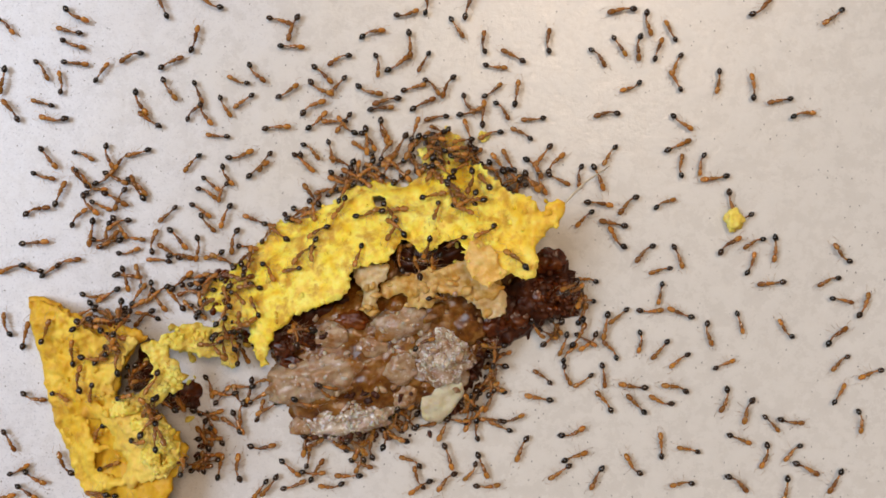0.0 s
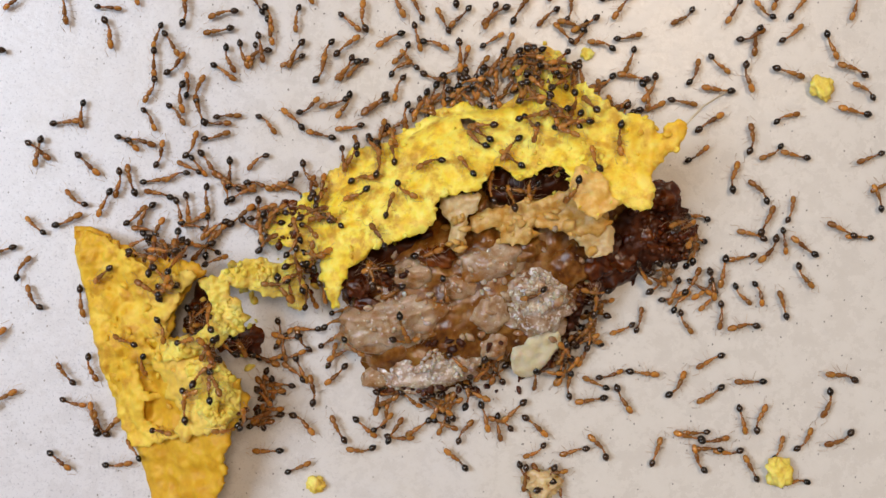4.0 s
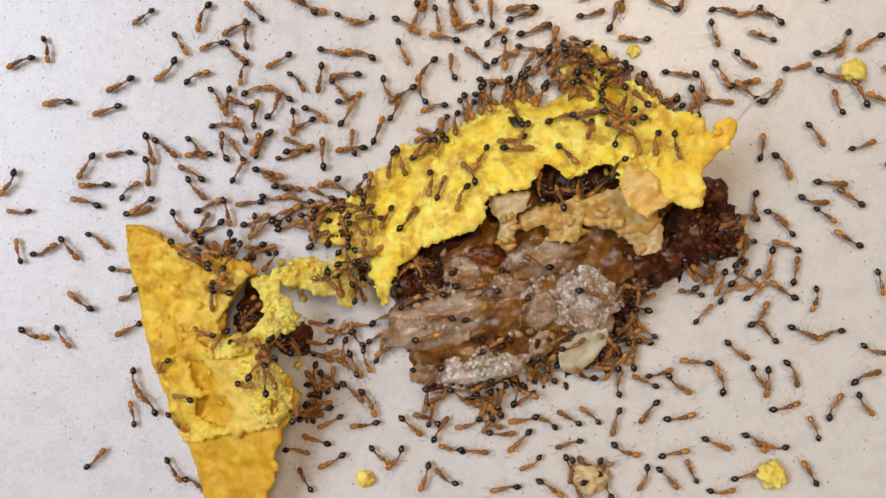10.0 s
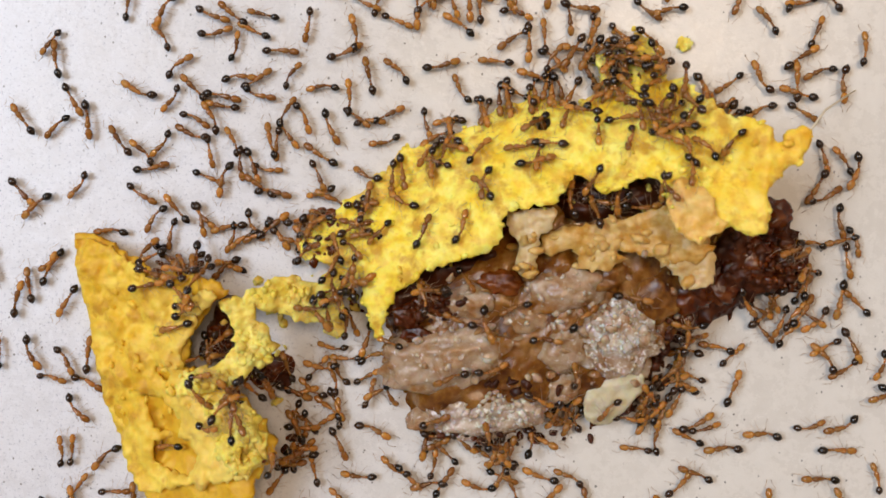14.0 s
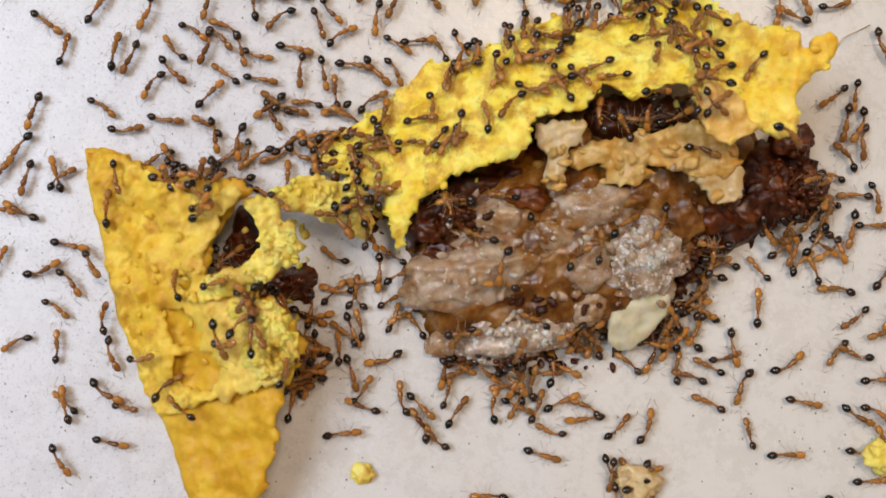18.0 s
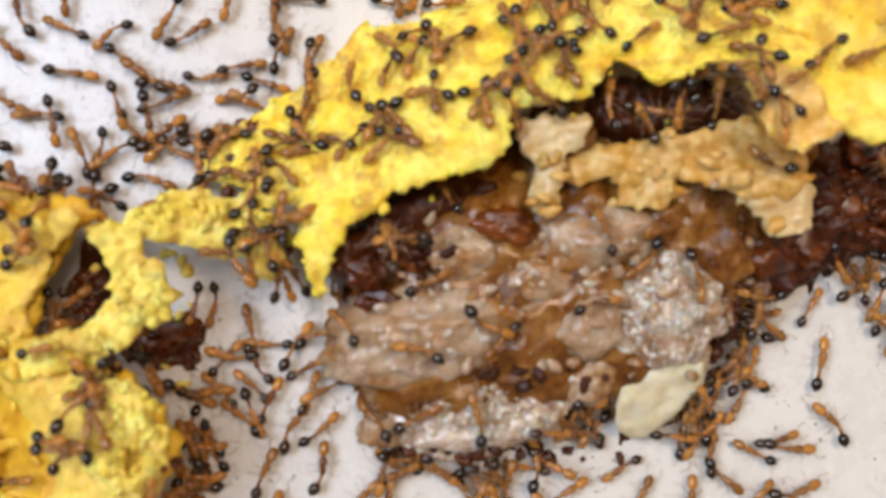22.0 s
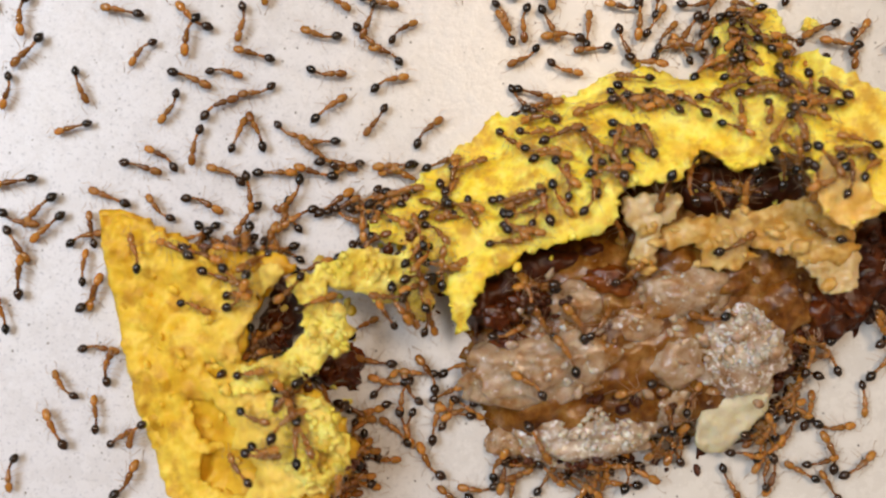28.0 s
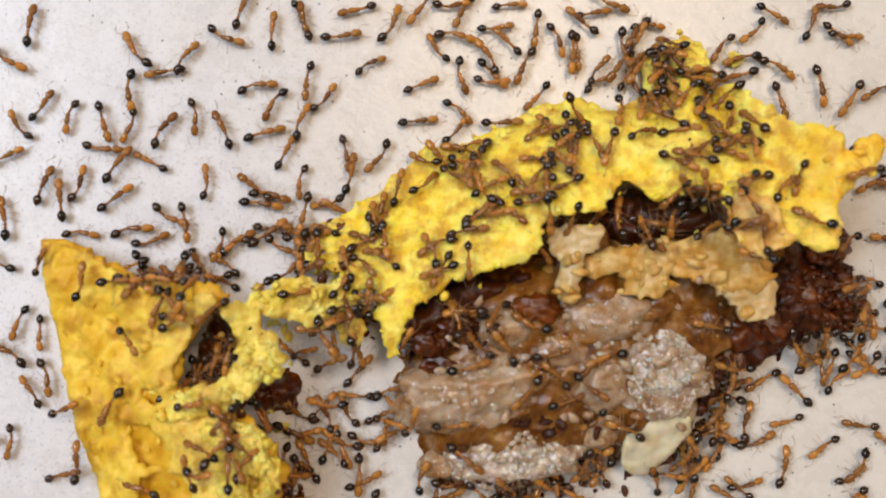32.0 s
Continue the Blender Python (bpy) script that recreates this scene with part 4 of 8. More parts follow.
HEAPS = [ant_heap(c, s, n, 70 + k) for k, (c, s, n) in enumerate((
    ((-18.2, -4.0), (2.8, 2.0), 13), ((-20.2, -5.6), (1.6, 1.8), 8), ((-17.4, -7.6), (1.6, 1.0), 7), ((-17.6, -9.6), (1.8, 1.2), 7),
    ((0.9, 6.4), (2.0, 1.8), 15), ((1.6, 3.0), (2.4, 1.4), 9), ((-0.8, 8.6), (1.5, 0.9), 7), ((12.6, -5.6), (1.4, 2.0), 7),
    ((9.4, -8.6), (2.4, 0.8), 5), ((4.6, -12.0), (0.9, 2.6), 10), ((2.6, -15.6), (1.0, 1.4), 8), ((-7.6, -18.5), (4.6, 0.6), 11),
    ((-12.0, -9.0), (1.6, 0.9), 3), ((-14.6, -14.4), (0.7, 1.8), 4), ((-25.4, -12.4), (0.5, 1.4), 5), ((-2.6, -16.2), (1.0, 0.9), 7),
    ((-22.6, -14.7), (1.5, 0.6), 7), ((-23.2, -17.2), (1.4, 1.4), 4), ((-26.6, -9.2), (1.6, 0.9), 4), ((-20.6, -18.8), (0.7, 2.4), 11), ((1.5, -25.2), (2.0, 1.5), 8), ((-0.6, -2.4), (2.6, 0.8), 5), ((-28.4, -7.3), (3.0, 0.6), 12), ((5.6, 4.2), (2.6, 0.5), 7)))]
# looser crowds along the rims of the food
HEAPS += [ant_heap(c, s, n, 110 + k, 0) for k, (c, s, n) in enumerate((((-18.6, -15.6), (1.9, 4.0), 9), ((-8.0, -20.2), (7.0, 1.2), 9), ((4.8, -15.6), (2.6, 2.4), 7), ((12.8, -8.4), (2.4, 2.4), 7), ((-3.0, 7.2), (4.4, 1.3), 7), ((-24.0, -3.8), (3.8, 2.2), 7)))]


def carried_crumb(size, seed, label):
    return tagged(part("cake_crumb", blob((0, 0, size * 0.7), (size, size * 1.15, size * 0.6), seed, 0.3, 4), M_STRAND), label, "crumb", "cake crumbs")


CRUMB_A = carried_crumb(0.8, 61, "small yellow cake crumb dragged along by ants")
CRUMB_B = carried_crumb(1.0, 62, "yellow cake crumb dragged over the floor by ants")
for (x, y), size, seed in (((-16.5, -25.7), 0.7, 63), ((4.3, 8.6), 0.5, 64)):
    c = part("cake_crumb", blob((x, y, size * 0.4), (size, size * 0.9, size * 0.45), seed, 0.3, 4), M_STRAND)
    tagged(c, "small pale yellow cake crumb lying on the floor", "crumb", "cake crumbs")
tagged(part("cake_crumb", blob((1.5, -25.2, 0.5), (1.5, 1.1, 0.7), 66, 0.35, 4), M_WAX), "beige waxy cake crumb on the floor crowded by ants", "crumb", "cake crumbs")
bm = bmesh.new()
tube(bm, [(10.4 * MM, 2.2 * MM, 6.2 * MM), (11.6 * MM, 3.3 * MM, 4.6 * MM), (12.9 * MM, 4.4 * MM, 2.4 * MM), (15.5 * MM, 6.0 * MM, 0.25 * MM)], [0.1 * MM, 0.09 * MM, 0.08 * MM, 0.05 * MM], 6)
tagged(part("fibre", bm, M_FIBRE), "thin pale fibre hanging from the crust to the floor", "fibre")


CRUST_POLY = np.array(CRUST)


def swarm(count):
    """The ants: copies of the kinds, of slightly different size."""
    rng = random.Random(11)
    for a in KINDS:
        tagged(a, "amber ant with a shiny black abdomen crawling over floor and crust", "ant", "swarm of ants")
    made = list(KINDS)
    while len(made) < count:
        made.append(copy_thing(KINDS[len(made) % len(KINDS)], Matrix()))
    for a in made:
        s = rng.uniform(0.94, 1.18)
        a.scale = (s, s, s)
    return made


ants = swarm(333 + 46)
late_ants = ants[333:]


def motions():
    walk(cam, [(t, pose(x * MM, y * MM, z * MM, rx, ry, rz)) for t, x, y, z, rx, ry, rz in PATH], EXPOSURES)
    walk(CRUMB_A, [(t, pose(x * MM, y * MM, 0, 0, 0, r)) for t, x, y, r in (
        (0, 26.5, 1.2, 0), (3, 23.9, 4.5, 30), (6, 20.4, 8.3, 50), (8, 20.3, 7.3, 60), (10, 21.2, 7.2, 70), (13, 25.0, 9.0, 90), (32, 32.0, 20.0, 120))])
    walk(CRUMB_B, [(t, pose(x * MM, y * MM, 0, 0, 0, r)) for t, x, y, r in (
        (0, 26.0, -26.0, 0), (3, 23.2, -23.8, 20), (6, 15.2, -23.7, 40), (8, 15.4, -24.2, 45), (10, 15.8, -24.5, 50), (13, 16.2, -22.5, 60), (17, 17.0, -22.5, 70), (32, 22.0, -28.0, 100))])
    # the crust sheet shifts a little, fitted to the camera's view
    walk(CRUST_SHEET, [(t, pose(x * MM, y * MM, 0)) for t, x, y in DRIFT])
    # the long piece turns a little about its corner, likewise fitted to the view
    pivot = Matrix.Translation((-0.033, -0.006, 0))
    walk(PIECE, [(t, pivot @ pose(0, 0, 0, 0, 0, a) @ pivot.inverted()) for t, a in ((0, 0), (13, -0.5), (15.5, 2.5), (17, 3.5), (28, 4.2), (32, 4.2))])
    rng = random.Random(23)
    # the legs of part of the swarm step to and fro
    for n in range(0, len(ants), 3):
        for k, leg in enumerate([o for o in ants[n].children if o.name.startswith("leg")]):
            walk(leg, [(t, pose(0, 0, 0, 0, 0, rng.uniform(3, 10) * (1 if (t + k) % 2 else -1))) for t in range(0, 33)])
    for heap in HEAPS:
        walk(heap, [(t, pose(rng.uniform(-0.25, 0.25) * MM, rng.uniform(-0.25, 0.25) * MM, rng.uniform(0, 0.1) * MM)) for t in range(0, 33, 2)])
    # late comers that climb from the floor behind on to the crust and mill about there
    for n, ant in enumerate(late_ants):
        x, y = rng.uniform(-14.5, 9.0), rng.uniform(-4.5, 4.0)
        while not inside(CRUST_POLY, np.array([x]), np.array([y]))[0]:
            x, y = rng.uniform(-14.5, 9.0), rng.uniform(-4.5, 4.0)
        come = rng.uniform(14, 25) if n % 9 else 0.0
        h = rng.uniform(-150, -30)
        keys = [(come, x, y, h)]
        if come:
            ex = x + rng.uniform(-3, 3)
            keys = [(0.0, ex, float(north_edge(ex)) + rng.uniform(0.6, 2.4), rng.uniform(-180, 180)), (come - 3.5, ex, float(north_edge(ex)) + rng.uniform(0.3, 1.2), -90), (come, x, y, h)]
        t = come
        while t < 32:
            t = min(32, t + rng.uniform(3, 6))
            a, d = rng.uniform(-180, 180), rng.uniform(0.3, 1.4)
            nx, ny = x + d * math.cos(radians(a)), y + d * math.sin(radians(a))
            if inside(CRUST_POLY, np.array([nx]), np.array([ny]))[0]:
                h, x, y = a, nx, ny
            keys.append((t, x, y, h))
        crawl(ant, keys)
    crawl(ants[0], [(0, -24.0, 20.0, 114), (6, -21.6, 4.2, -161), (10, -21.7, 2.6, -153), (19, -20.7, -0.1, -100), (24, -17.1, -2.5, -114), (25, -18.1, -2.0, -130), (28, -16.6, -1.6, 23), (30, -18.1, -1.7, -148), (32, -15.4, -1.1, 81)])
    crawl(ants[1], [(0, -19.8, 20.2, 142), (6, -20.9, 4.2, -116), (13, -20.5, 3.1, -117), (17, -19.9, 2.9, 43), (24, -20.0, 2.0, -41), (25, -20.6, 3.1, 14), (28, -20.2, 3.1, 16), (30, -21.2, 2.7, 101), (32, -21.6, 2.5, 64)])
    crawl(ants[2], [(0, -31.7, 19.1, -20), (6, -25.0, 2.4, 37), (8, -24.5, 2.1, -138), (28, -23.5, -8.3, 31), (30, -24.2, -7.8, 145), (32, -22.9, -8.1, -99)])
    crawl(ants[3], [(0, -32.2, 17.8, 164), (6, -26.6, 2.6, -112), (10, -25.5, 3.4, 79), (13, -25.6, 3.1, 148), (28, -24.5, -9.3, -130), (30, -25.2, -11.2, -123), (32, -24.9, -10.6, -22)])
    crawl(ants[4], [(0, -31.9, 16.6, -15), (6, -23.4, 4.4, -156), (8, -23.1, 4.6, 59), (13, -24.1, 5.2, -30), (17, -23.2, 5.7, -28), (32, -21.4, 4.9, -90)])
    crawl(ants[5], [(0, -31.7, 15.0, -6), (6, -28.6, 3.1, -50), (10, -27.7, 4.4, -99), (17, -28.6, 4.6, -139), (28, -28.0, 3.9, 169), (30, -28.4, 4.3, 165)])
    crawl(ants[6], [(0, -37.7, 18.4, -53), (6, -43.9, 11.6, 147), (10, -42.2, 8.4, -90), (13, -43.0, 8.7, 170), (30, -42.2, -0.2, -152)])
    crawl(ants[7], [(0, -26.8, 15.7, -148), (6, -23.8, 4.5, -150), (10, -23.9, 3.9, 72), (17, -23.8, 4.0, -138), (25, -24.0, 3.3, 30), (28, -23.8, 3.1, 8), (30, -23.3, 2.7, -25), (32, -23.3, 3.4, -110)])
    crawl(ants[8], [(0, -23.3, 15.1, 23), (6, -19.5, 5.5, -18), (8, -20.9, 5.7, 140), (10, -20.3, 6.3, -101), (13, -22.3, 7.2, -175), (17, -21.3, 7.2, 174), (28, -21.6, 6.5, -107), (30, -22.2, 7.1, 77)])
    crawl(ants[9], [(0, -21.1, 17.1, 79), (6, -20.4, 14.9, 0), (10, -21.6, 12.0, 154)])
    crawl(ants[10], [(0, -29.4, 14.2, 54), (6, -31.2, 7.7, 167), (8, -31.4, 7.6, 172), (10, -31.5, 8.9, -56), (13, -32.8, 9.4, 77), (30, -38.5, -0.8, 114), (32, -38.4, -1.1, 32)])
    crawl(ants[11], [(0, -34.5, 14.5, -66), (6, -28.0, 2.5, 142), (24, -27.5, 1.8, -116), (25, -27.0, 2.0, -91), (28, -27.6, 1.7, -170), (30, -27.3, 2.3, -135), (32, -27.7, 2.2, -89)])
    crawl(ants[12], [(0, -32.9, 13.3, 104), (3, -31.1, 13.2, 126), (6, -31.1, 9.6, -135), (8, -29.6, 8.8, -90), (10, -29.0, 8.9, -153), (13, -30.1, 7.9, -138), (17, -30.6, 8.2, -124)])
    crawl(ants[13], [(0, -38.0, 13.5, -105), (3, -36.3, 12.8, -151), (6, -35.0, 9.5, 19), (8, -34.8, 8.7, -142), (10, -36.3, 5.6, -155), (13, -37.7, 5.5, 43), (17, -38.9, 7.1, -153), (30, -41.4, 2.5, -165), (32, -37.8, 6.7, 82)])
    crawl(ants[14], [(0, -37.3, 10.9, 133), (3, -41.9, 8.5, -157), (6, -44.2, 8.6, 143), (8, -44.5, 7.5, -162), (10, -44.4, 7.4, -153), (13, -44.8, 7.1, -85), (30, -43.5, 6.0, -84)])
    crawl(ants[15], [(0, -34.6, 11.5, 165), (6, -33.1, 11.5, -150), (10, -34.5, 11.0, -145), (13, -37.0, 8.1, -146), (17, -40.1, 5.5, 111), (28, -36.2, -6.9, 105), (30, -36.8, -6.2, 86), (32, -35.2, -7.0, 62)])
    crawl(ants[16], [(0, -33.6, 10.0, 166), (3, -33.3, 10.0, 70), (6, -33.0, 8.6, 70), (10, -32.5, 6.7, -144), (13, -31.7, 3.9, 120), (23, -32.8, 1.9, -76), (24, -32.5, 2.6, 60), (25, -31.4, 4.3, -164), (28, -31.7, 5.6, 137), (30, -31.8, 5.6, 125), (32, -31.6, 5.7, 122)])
    crawl(ants[17], [(0, -26.1, 11.5, -54), (3, -27.3, 11.4, -58), (6, -27.8, 12.4, -141), (10, -29.8, 11.1, -104)])
    crawl(ants[18], [(0, -25.2, 10.0, 143), (3, -24.6, 10.0, -8), (6, -24.9, 9.8, -25), (8, -25.1, 10.2, 142), (10, -26.3, 9.7, 90), (13, -25.6, 9.4, 121), (30, -25.7, 8.5, 65), (32, -25.6, 8.8, 70)])
    crawl(ants[19], [(0, -23.5, 12.7, -52), (3, -23.2, 12.5, -70), (6, -27.1, 10.2, -30), (8, -27.0, 10.1, -11), (10, -27.1, 10.2, -150), (13, -27.4, 9.4, -12)])
    crawl(ants[20], [(0, -20.9, 12.5, -68), (3, -21.6, 12.2, -62), (6, -22.0, 12.6, -82), (8, -23.7, 10.6, 153), (10, -25.6, 11.5, 136), (13, -23.5, 9.5, 169), (32, -22.1, 8.7, -61)])
    crawl(ants[21], [(0, -21.4, 10.8, 37), (6, -22.9, 6.0, -126), (10, -22.1, 6.1, -58), (13, -21.6, 5.5, 108), (17, -21.6, 5.7, 129), (25, -21.0, 5.5, 9), (30, -18.8, 6.5, 11), (32, -17.8, 6.3, 24)])
    crawl(ants[22], [(0, -20.4, 10.5, -51), (3, -21.5, 8.6, -30), (6, -22.1, 7.7, -32), (8, -21.5, 7.5, -80), (10, -21.0, 11.7, -11)])
    crawl(ants[23], [(0, -19.2, 8.6, 172), (3, -18.8, 7.6, 38), (6, -19.7, 7.3, -167), (8, -19.4, 7.0, 168), (13, -16.9, 2.9, 149), (17, -16.1, 2.6, -8), (23, -17.1, 2.6, 169), (24, -18.0, 2.9, 177), (25, -19.4, 3.4, -160), (28, -18.0, -10.0, -59), (30, -16.5, -10.4, 59), (32, -16.7, -8.7, -122)])
    crawl(ants[24], [(0, -18.6, 11.2, -56), (3, -18.7, 11.8, -41), (6, -18.7, 10.3, 80), (8, -18.4, 10.6, -38), (10, -18.2, 10.9, -13)])
    crawl(ants[25], [(0, -16.9, 11.7, -145), (3, -16.3, 11.5, 24), (6, -12.9, 7.7, 177), (8, -13.5, 7.6, -173), (10, -13.8, 8.4, -65), (13, -15.2, 9.2, 70), (17, -13.3, 7.1, -146), (28, -13.7, 6.8, 121), (30, -13.9, 4.6, -103), (32, -14.6, 5.3, 27)])
    crawl(ants[26], [(0, -17.4, 13.4, 151), (6, -17.4, 13.0, 3), (8, -15.4, 10.5, 40), (10, -17.0, 10.7, -175), (13, -16.0, 10.5, 80), (32, -13.9, 7.5, 122)])
    crawl(ants[27], [(0, -15.9, 14.1, -38), (6, -15.6, 6.0, -38), (8, -15.6, 5.4, 7), (10, -15.1, 5.4, -55), (13, -14.4, 6.3, -66), (17, -14.6, 6.5, -39), (24, -12.9, 2.9, 155), (25, -16.0, 1.8, 111), (28, -15.1, -1.7, 27), (30, -15.1, -1.6, 24)])
    crawl(ants[28], [(0, -13.7, 18.8, -18), (6, -18.1, 5.3, 140), (8, -19.6, 8.1, -140), (10, -19.4, 8.4, -15), (13, -20.5, 9.0, -109), (30, -19.5, 9.1, 31), (32, -18.8, 9.4, -164)])
    crawl(ants[29], [(0, -12.6, 18.2, -108), (6, -17.7, 5.8, -7), (8, -17.5, 6.0, 10), (10, -18.3, 6.6, -170), (13, -17.9, 7.2, -163), (17, -17.7, 7.2, -137), (28, -12.4, -3.5, 19), (30, -11.9, -2.8, 15)])
    crawl(ants[30], [(0, -12.7, 16.5, -3), (6, -13.0, 13.9, -71)])
    crawl(ants[31], [(0, -5.6, 17.8, 7), (6, -15.7, -0.1, 9), (10, -8.1, -21.1, -166), (13, -7.3, -21.8, 142), (17, -8.7, -21.1, 13), (23, -11.8, -18.0, 157), (24, -13.1, -19.2, -173), (25, -11.7, -18.3, 22), (28, -12.1, -18.1, 63), (32, -12.5, -17.6, 71)])
    crawl(ants[32], [(0, -8.5, 15.5, -146), (6, -11.8, 14.0, -94)])
    crawl(ants[33], [(0, -9.9, 14.1, -45), (6, -9.0, 13.8, -84), (30, -5.0, 9.6, 108), (32, -5.3, 10.0, 142)])
    crawl(ants[34], [(0, -13.0, 12.5, 38), (3, -13.4, 13.4, 95), (6, -13.8, 13.3, 42), (32, -12.5, 10.0, -112)])
    crawl(ants[35], [(0, -8.6, 13.1, -133), (3, -9.1, 11.7, 35), (6, -9.6, 12.0, -135), (30, -6.0, 10.9, -14)])
    crawl(ants[36], [(0, -10.9, 11.3, 20), (3, -13.1, 11.0, 177), (6, -12.7, 11.7, -24), (8, -12.6, 11.2, 91), (13, -12.7, 10.7, 34), (30, -11.3, 9.0, -76), (32, -12.8, 8.5, -14)])
    crawl(ants[37], [(0, -10.2, 12.7, -20), (3, -10.9, 12.5, 69), (6, -10.1, 11.5, 87), (30, -10.6, 6.8, 140), (32, -10.7, 7.4, 135)])
    crawl(ants[38], [(0, -14.0, 9.4, 2), (3, -14.7, 9.0, -115), (6, -13.8, 9.4, -113), (8, -13.8, 9.4, -172), (10, -13.5, 10.5, -33), (30, -14.5, 9.1, 124), (32, -15.0, 9.9, -125)])
    crawl(ants[39], [(0, -10.4, 9.9, 47), (6, -11.2, 9.5, 23), (8, -10.3, 10.0, -172), (10, -10.5, 9.6, 173), (13, -10.1, 9.0, 128), (28, -10.0, -2.0, -45), (30, -9.4, -2.0, 20), (32, -9.8, -2.5, 14)])
    crawl(ants[40], [(0, -8.1, 9.8, -128), (3, -6.8, 10.3, 78), (6, -7.1, 11.8, -4), (8, -7.0, 11.3, 133), (10, -6.9, 11.4, 95), (28, -3.1, -0.6, 36), (32, 2.8, -7.6, 171)])
    crawl(ants[41], [(0, -10.9, 7.4, -53), (3, -10.3, 7.2, 141), (6, -9.7, 7.8, 73), (8, -9.5, 7.5, -154), (10, -10.0, 7.2, 91), (13, -10.3, 5.2, -83), (17, -10.6, 6.6, 96), (24, -11.4, 4.7, 133), (25, -11.5, 4.7, -32), (28, -12.4, 5.1, -153), (30, -12.2, 4.8, 165), (32, -12.2, 4.0, -45)])
    crawl(ants[42], [(0, -11.5, 6.2, -42), (3, -10.2, 5.8, 128), (6, -10.4, 4.0, -86), (8, -10.7, 3.1, 10), (10, -11.3, 4.2, -155), (13, -11.0, 3.2, -43), (17, -11.8, 3.0, -139), (23, -10.2, 2.6, 173), (24, -9.9, 4.1, -93), (25, -9.7, 4.4, -9), (28, -10.1, 4.6, -5), (30, -10.4, 4.7, -34), (32, -10.4, 5.8, 12)])
    crawl(ants[43], [(0, -9.2, 7.3, -80), (3, -8.5, 7.5, -105), (6, -10.9, 10.9, -30), (8, -11.1, 11.2, -93), (30, -10.5, 10.3, 99), (32, -9.7, 10.6, 8)])
    crawl(ants[44], [(0, -8.2, 6.3, 157), (6, -7.3, 6.2, -120), (8, -8.6, 5.4, -153), (10, -7.9, 8.0, 145), (13, -7.0, 8.6, 17), (17, -7.5, 7.8, -28), (28, -6.7, 6.4, -56), (30, -7.5, 6.7, -69), (32, -8.6, 7.0, -107)])
    crawl(ants[45], [(0, -6.4, 7.5, 147), (3, -6.4, 7.0, 14), (6, -5.6, 7.2, 4), (10, -6.8, 6.2, -5), (13, -7.8, 6.8, 89), (17, -8.7, 6.7, 13), (25, -7.9, 6.5, -52), (28, -8.9, 7.1, 90), (30, -8.9, 8.1, -91), (32, -9.7, 8.4, 140)])
    crawl(ants[46], [(0, -6.0, 5.6, -143), (3, -5.0, 6.2, 54), (6, -4.5, 6.4, 32), (8, -5.1, 6.6, 52), (10, -1.7, 6.3, 10), (13, -1.8, 4.3, 28), (17, -1.0, 4.5, -123), (24, -1.5, 5.2, -60), (28, -1.9, 5.2, 31), (30, -1.6, 4.5, -130), (32, -1.4, 4.7, -113)])
    crawl(ants[47], [(0, -2.5, 19.3, 23)])
    crawl(ants[48], [(0, -2.2, 16.7, -90), (6, -18.8, -0.8, -134), (10, -20.1, 0.3, 90), (13, -19.1, 0.2, 164), (17, -19.4, 0.9, 22), (19, -18.0, 1.1, 31), (23, -17.9, 1.6, 12), (24, -17.9, 1.4, 19), (25, -19.0, 0.9, 85), (28, -19.0, -3.7, -166), (30, -19.0, -3.9, -114)])
    crawl(ants[49], [(0, -3.3, 14.9, 39), (6, -16.8, 1.2, -36), (8, -17.0, 0.3, -75), (10, -17.8, 0.8, -168), (13, -19.0, 2.6, -77), (24, -16.5, -0.7, -179), (25, -16.2, -0.1, 163), (28, -18.7, -3.5, 16), (30, -18.9, -1.0, 114), (32, -18.3, -0.4, 87)])
    crawl(ants[50], [(0, -1.0, 15.2, -121), (6, -1.6, 14.5, 26)])
    crawl(ants[51], [(0, -5.0, 14.9, -94), (6, -12.9, 5.1, -118), (8, -13.1, 5.9, 169), (10, -12.4, 5.2, 101), (13, -14.6, 1.3, 160), (17, -16.3, 1.5, 123), (19, -15.9, -0.9, -154), (23, -15.9, 0.4, 99), (24, -15.6, 1.0, 145), (25, -14.8, 1.3, -136), (28, -12.0, 2.0, 19), (30, -16.4, 2.5, -4), (32, -13.9, 0.6, 154)])
    crawl(ants[52], [(0, -5.9, 12.5, -9), (6, -6.3, 13.4, -20), (10, -4.5, 12.0, -166), (30, -4.1, 11.0, 89), (32, -3.7, 11.2, -13)])
    crawl(ants[53], [(0, -4.8, 11.1, 3), (3, -5.6, 11.6, -61), (6, -6.2, 11.5, 114), (8, -6.1, 11.4, -80), (10, -4.6, 11.3, 16), (28, -2.9, -0.4, 31), (30, -3.2, -0.2, 46), (32, -6.2, -0.7, -153)])
    crawl(ants[54], [(0, -4.3, 11.8, -161), (3, -3.0, 11.5, 41), (6, -3.1, 11.0, -52), (8, -3.3, 10.9, -101), (10, -3.6, 10.1, 26), (13, -3.1, 10.6, 18), (28, -0.8, 3.8, -153), (30, -0.6, 3.5, -32), (32, 3.2, 5.6, -126)])
    crawl(ants[55], [(0, -1.9, 12.9, 16), (3, -3.2, 12.8, -44), (6, -4.2, 9.7, 39), (8, -4.6, 9.6, 119), (10, -3.8, 8.7, -11), (13, -4.7, 8.7, -160), (17, -5.0, 9.6, -168), (28, -5.0, 8.0, 61), (30, -6.0, 7.5, -83), (32, -5.4, 8.1, -83)])
    crawl(ants[56], [(0, -0.2, 13.1, -56), (3, -0.6, 13.9, 15), (6, -1.5, 13.8, 109), (30, -2.4, 11.0, -35)])
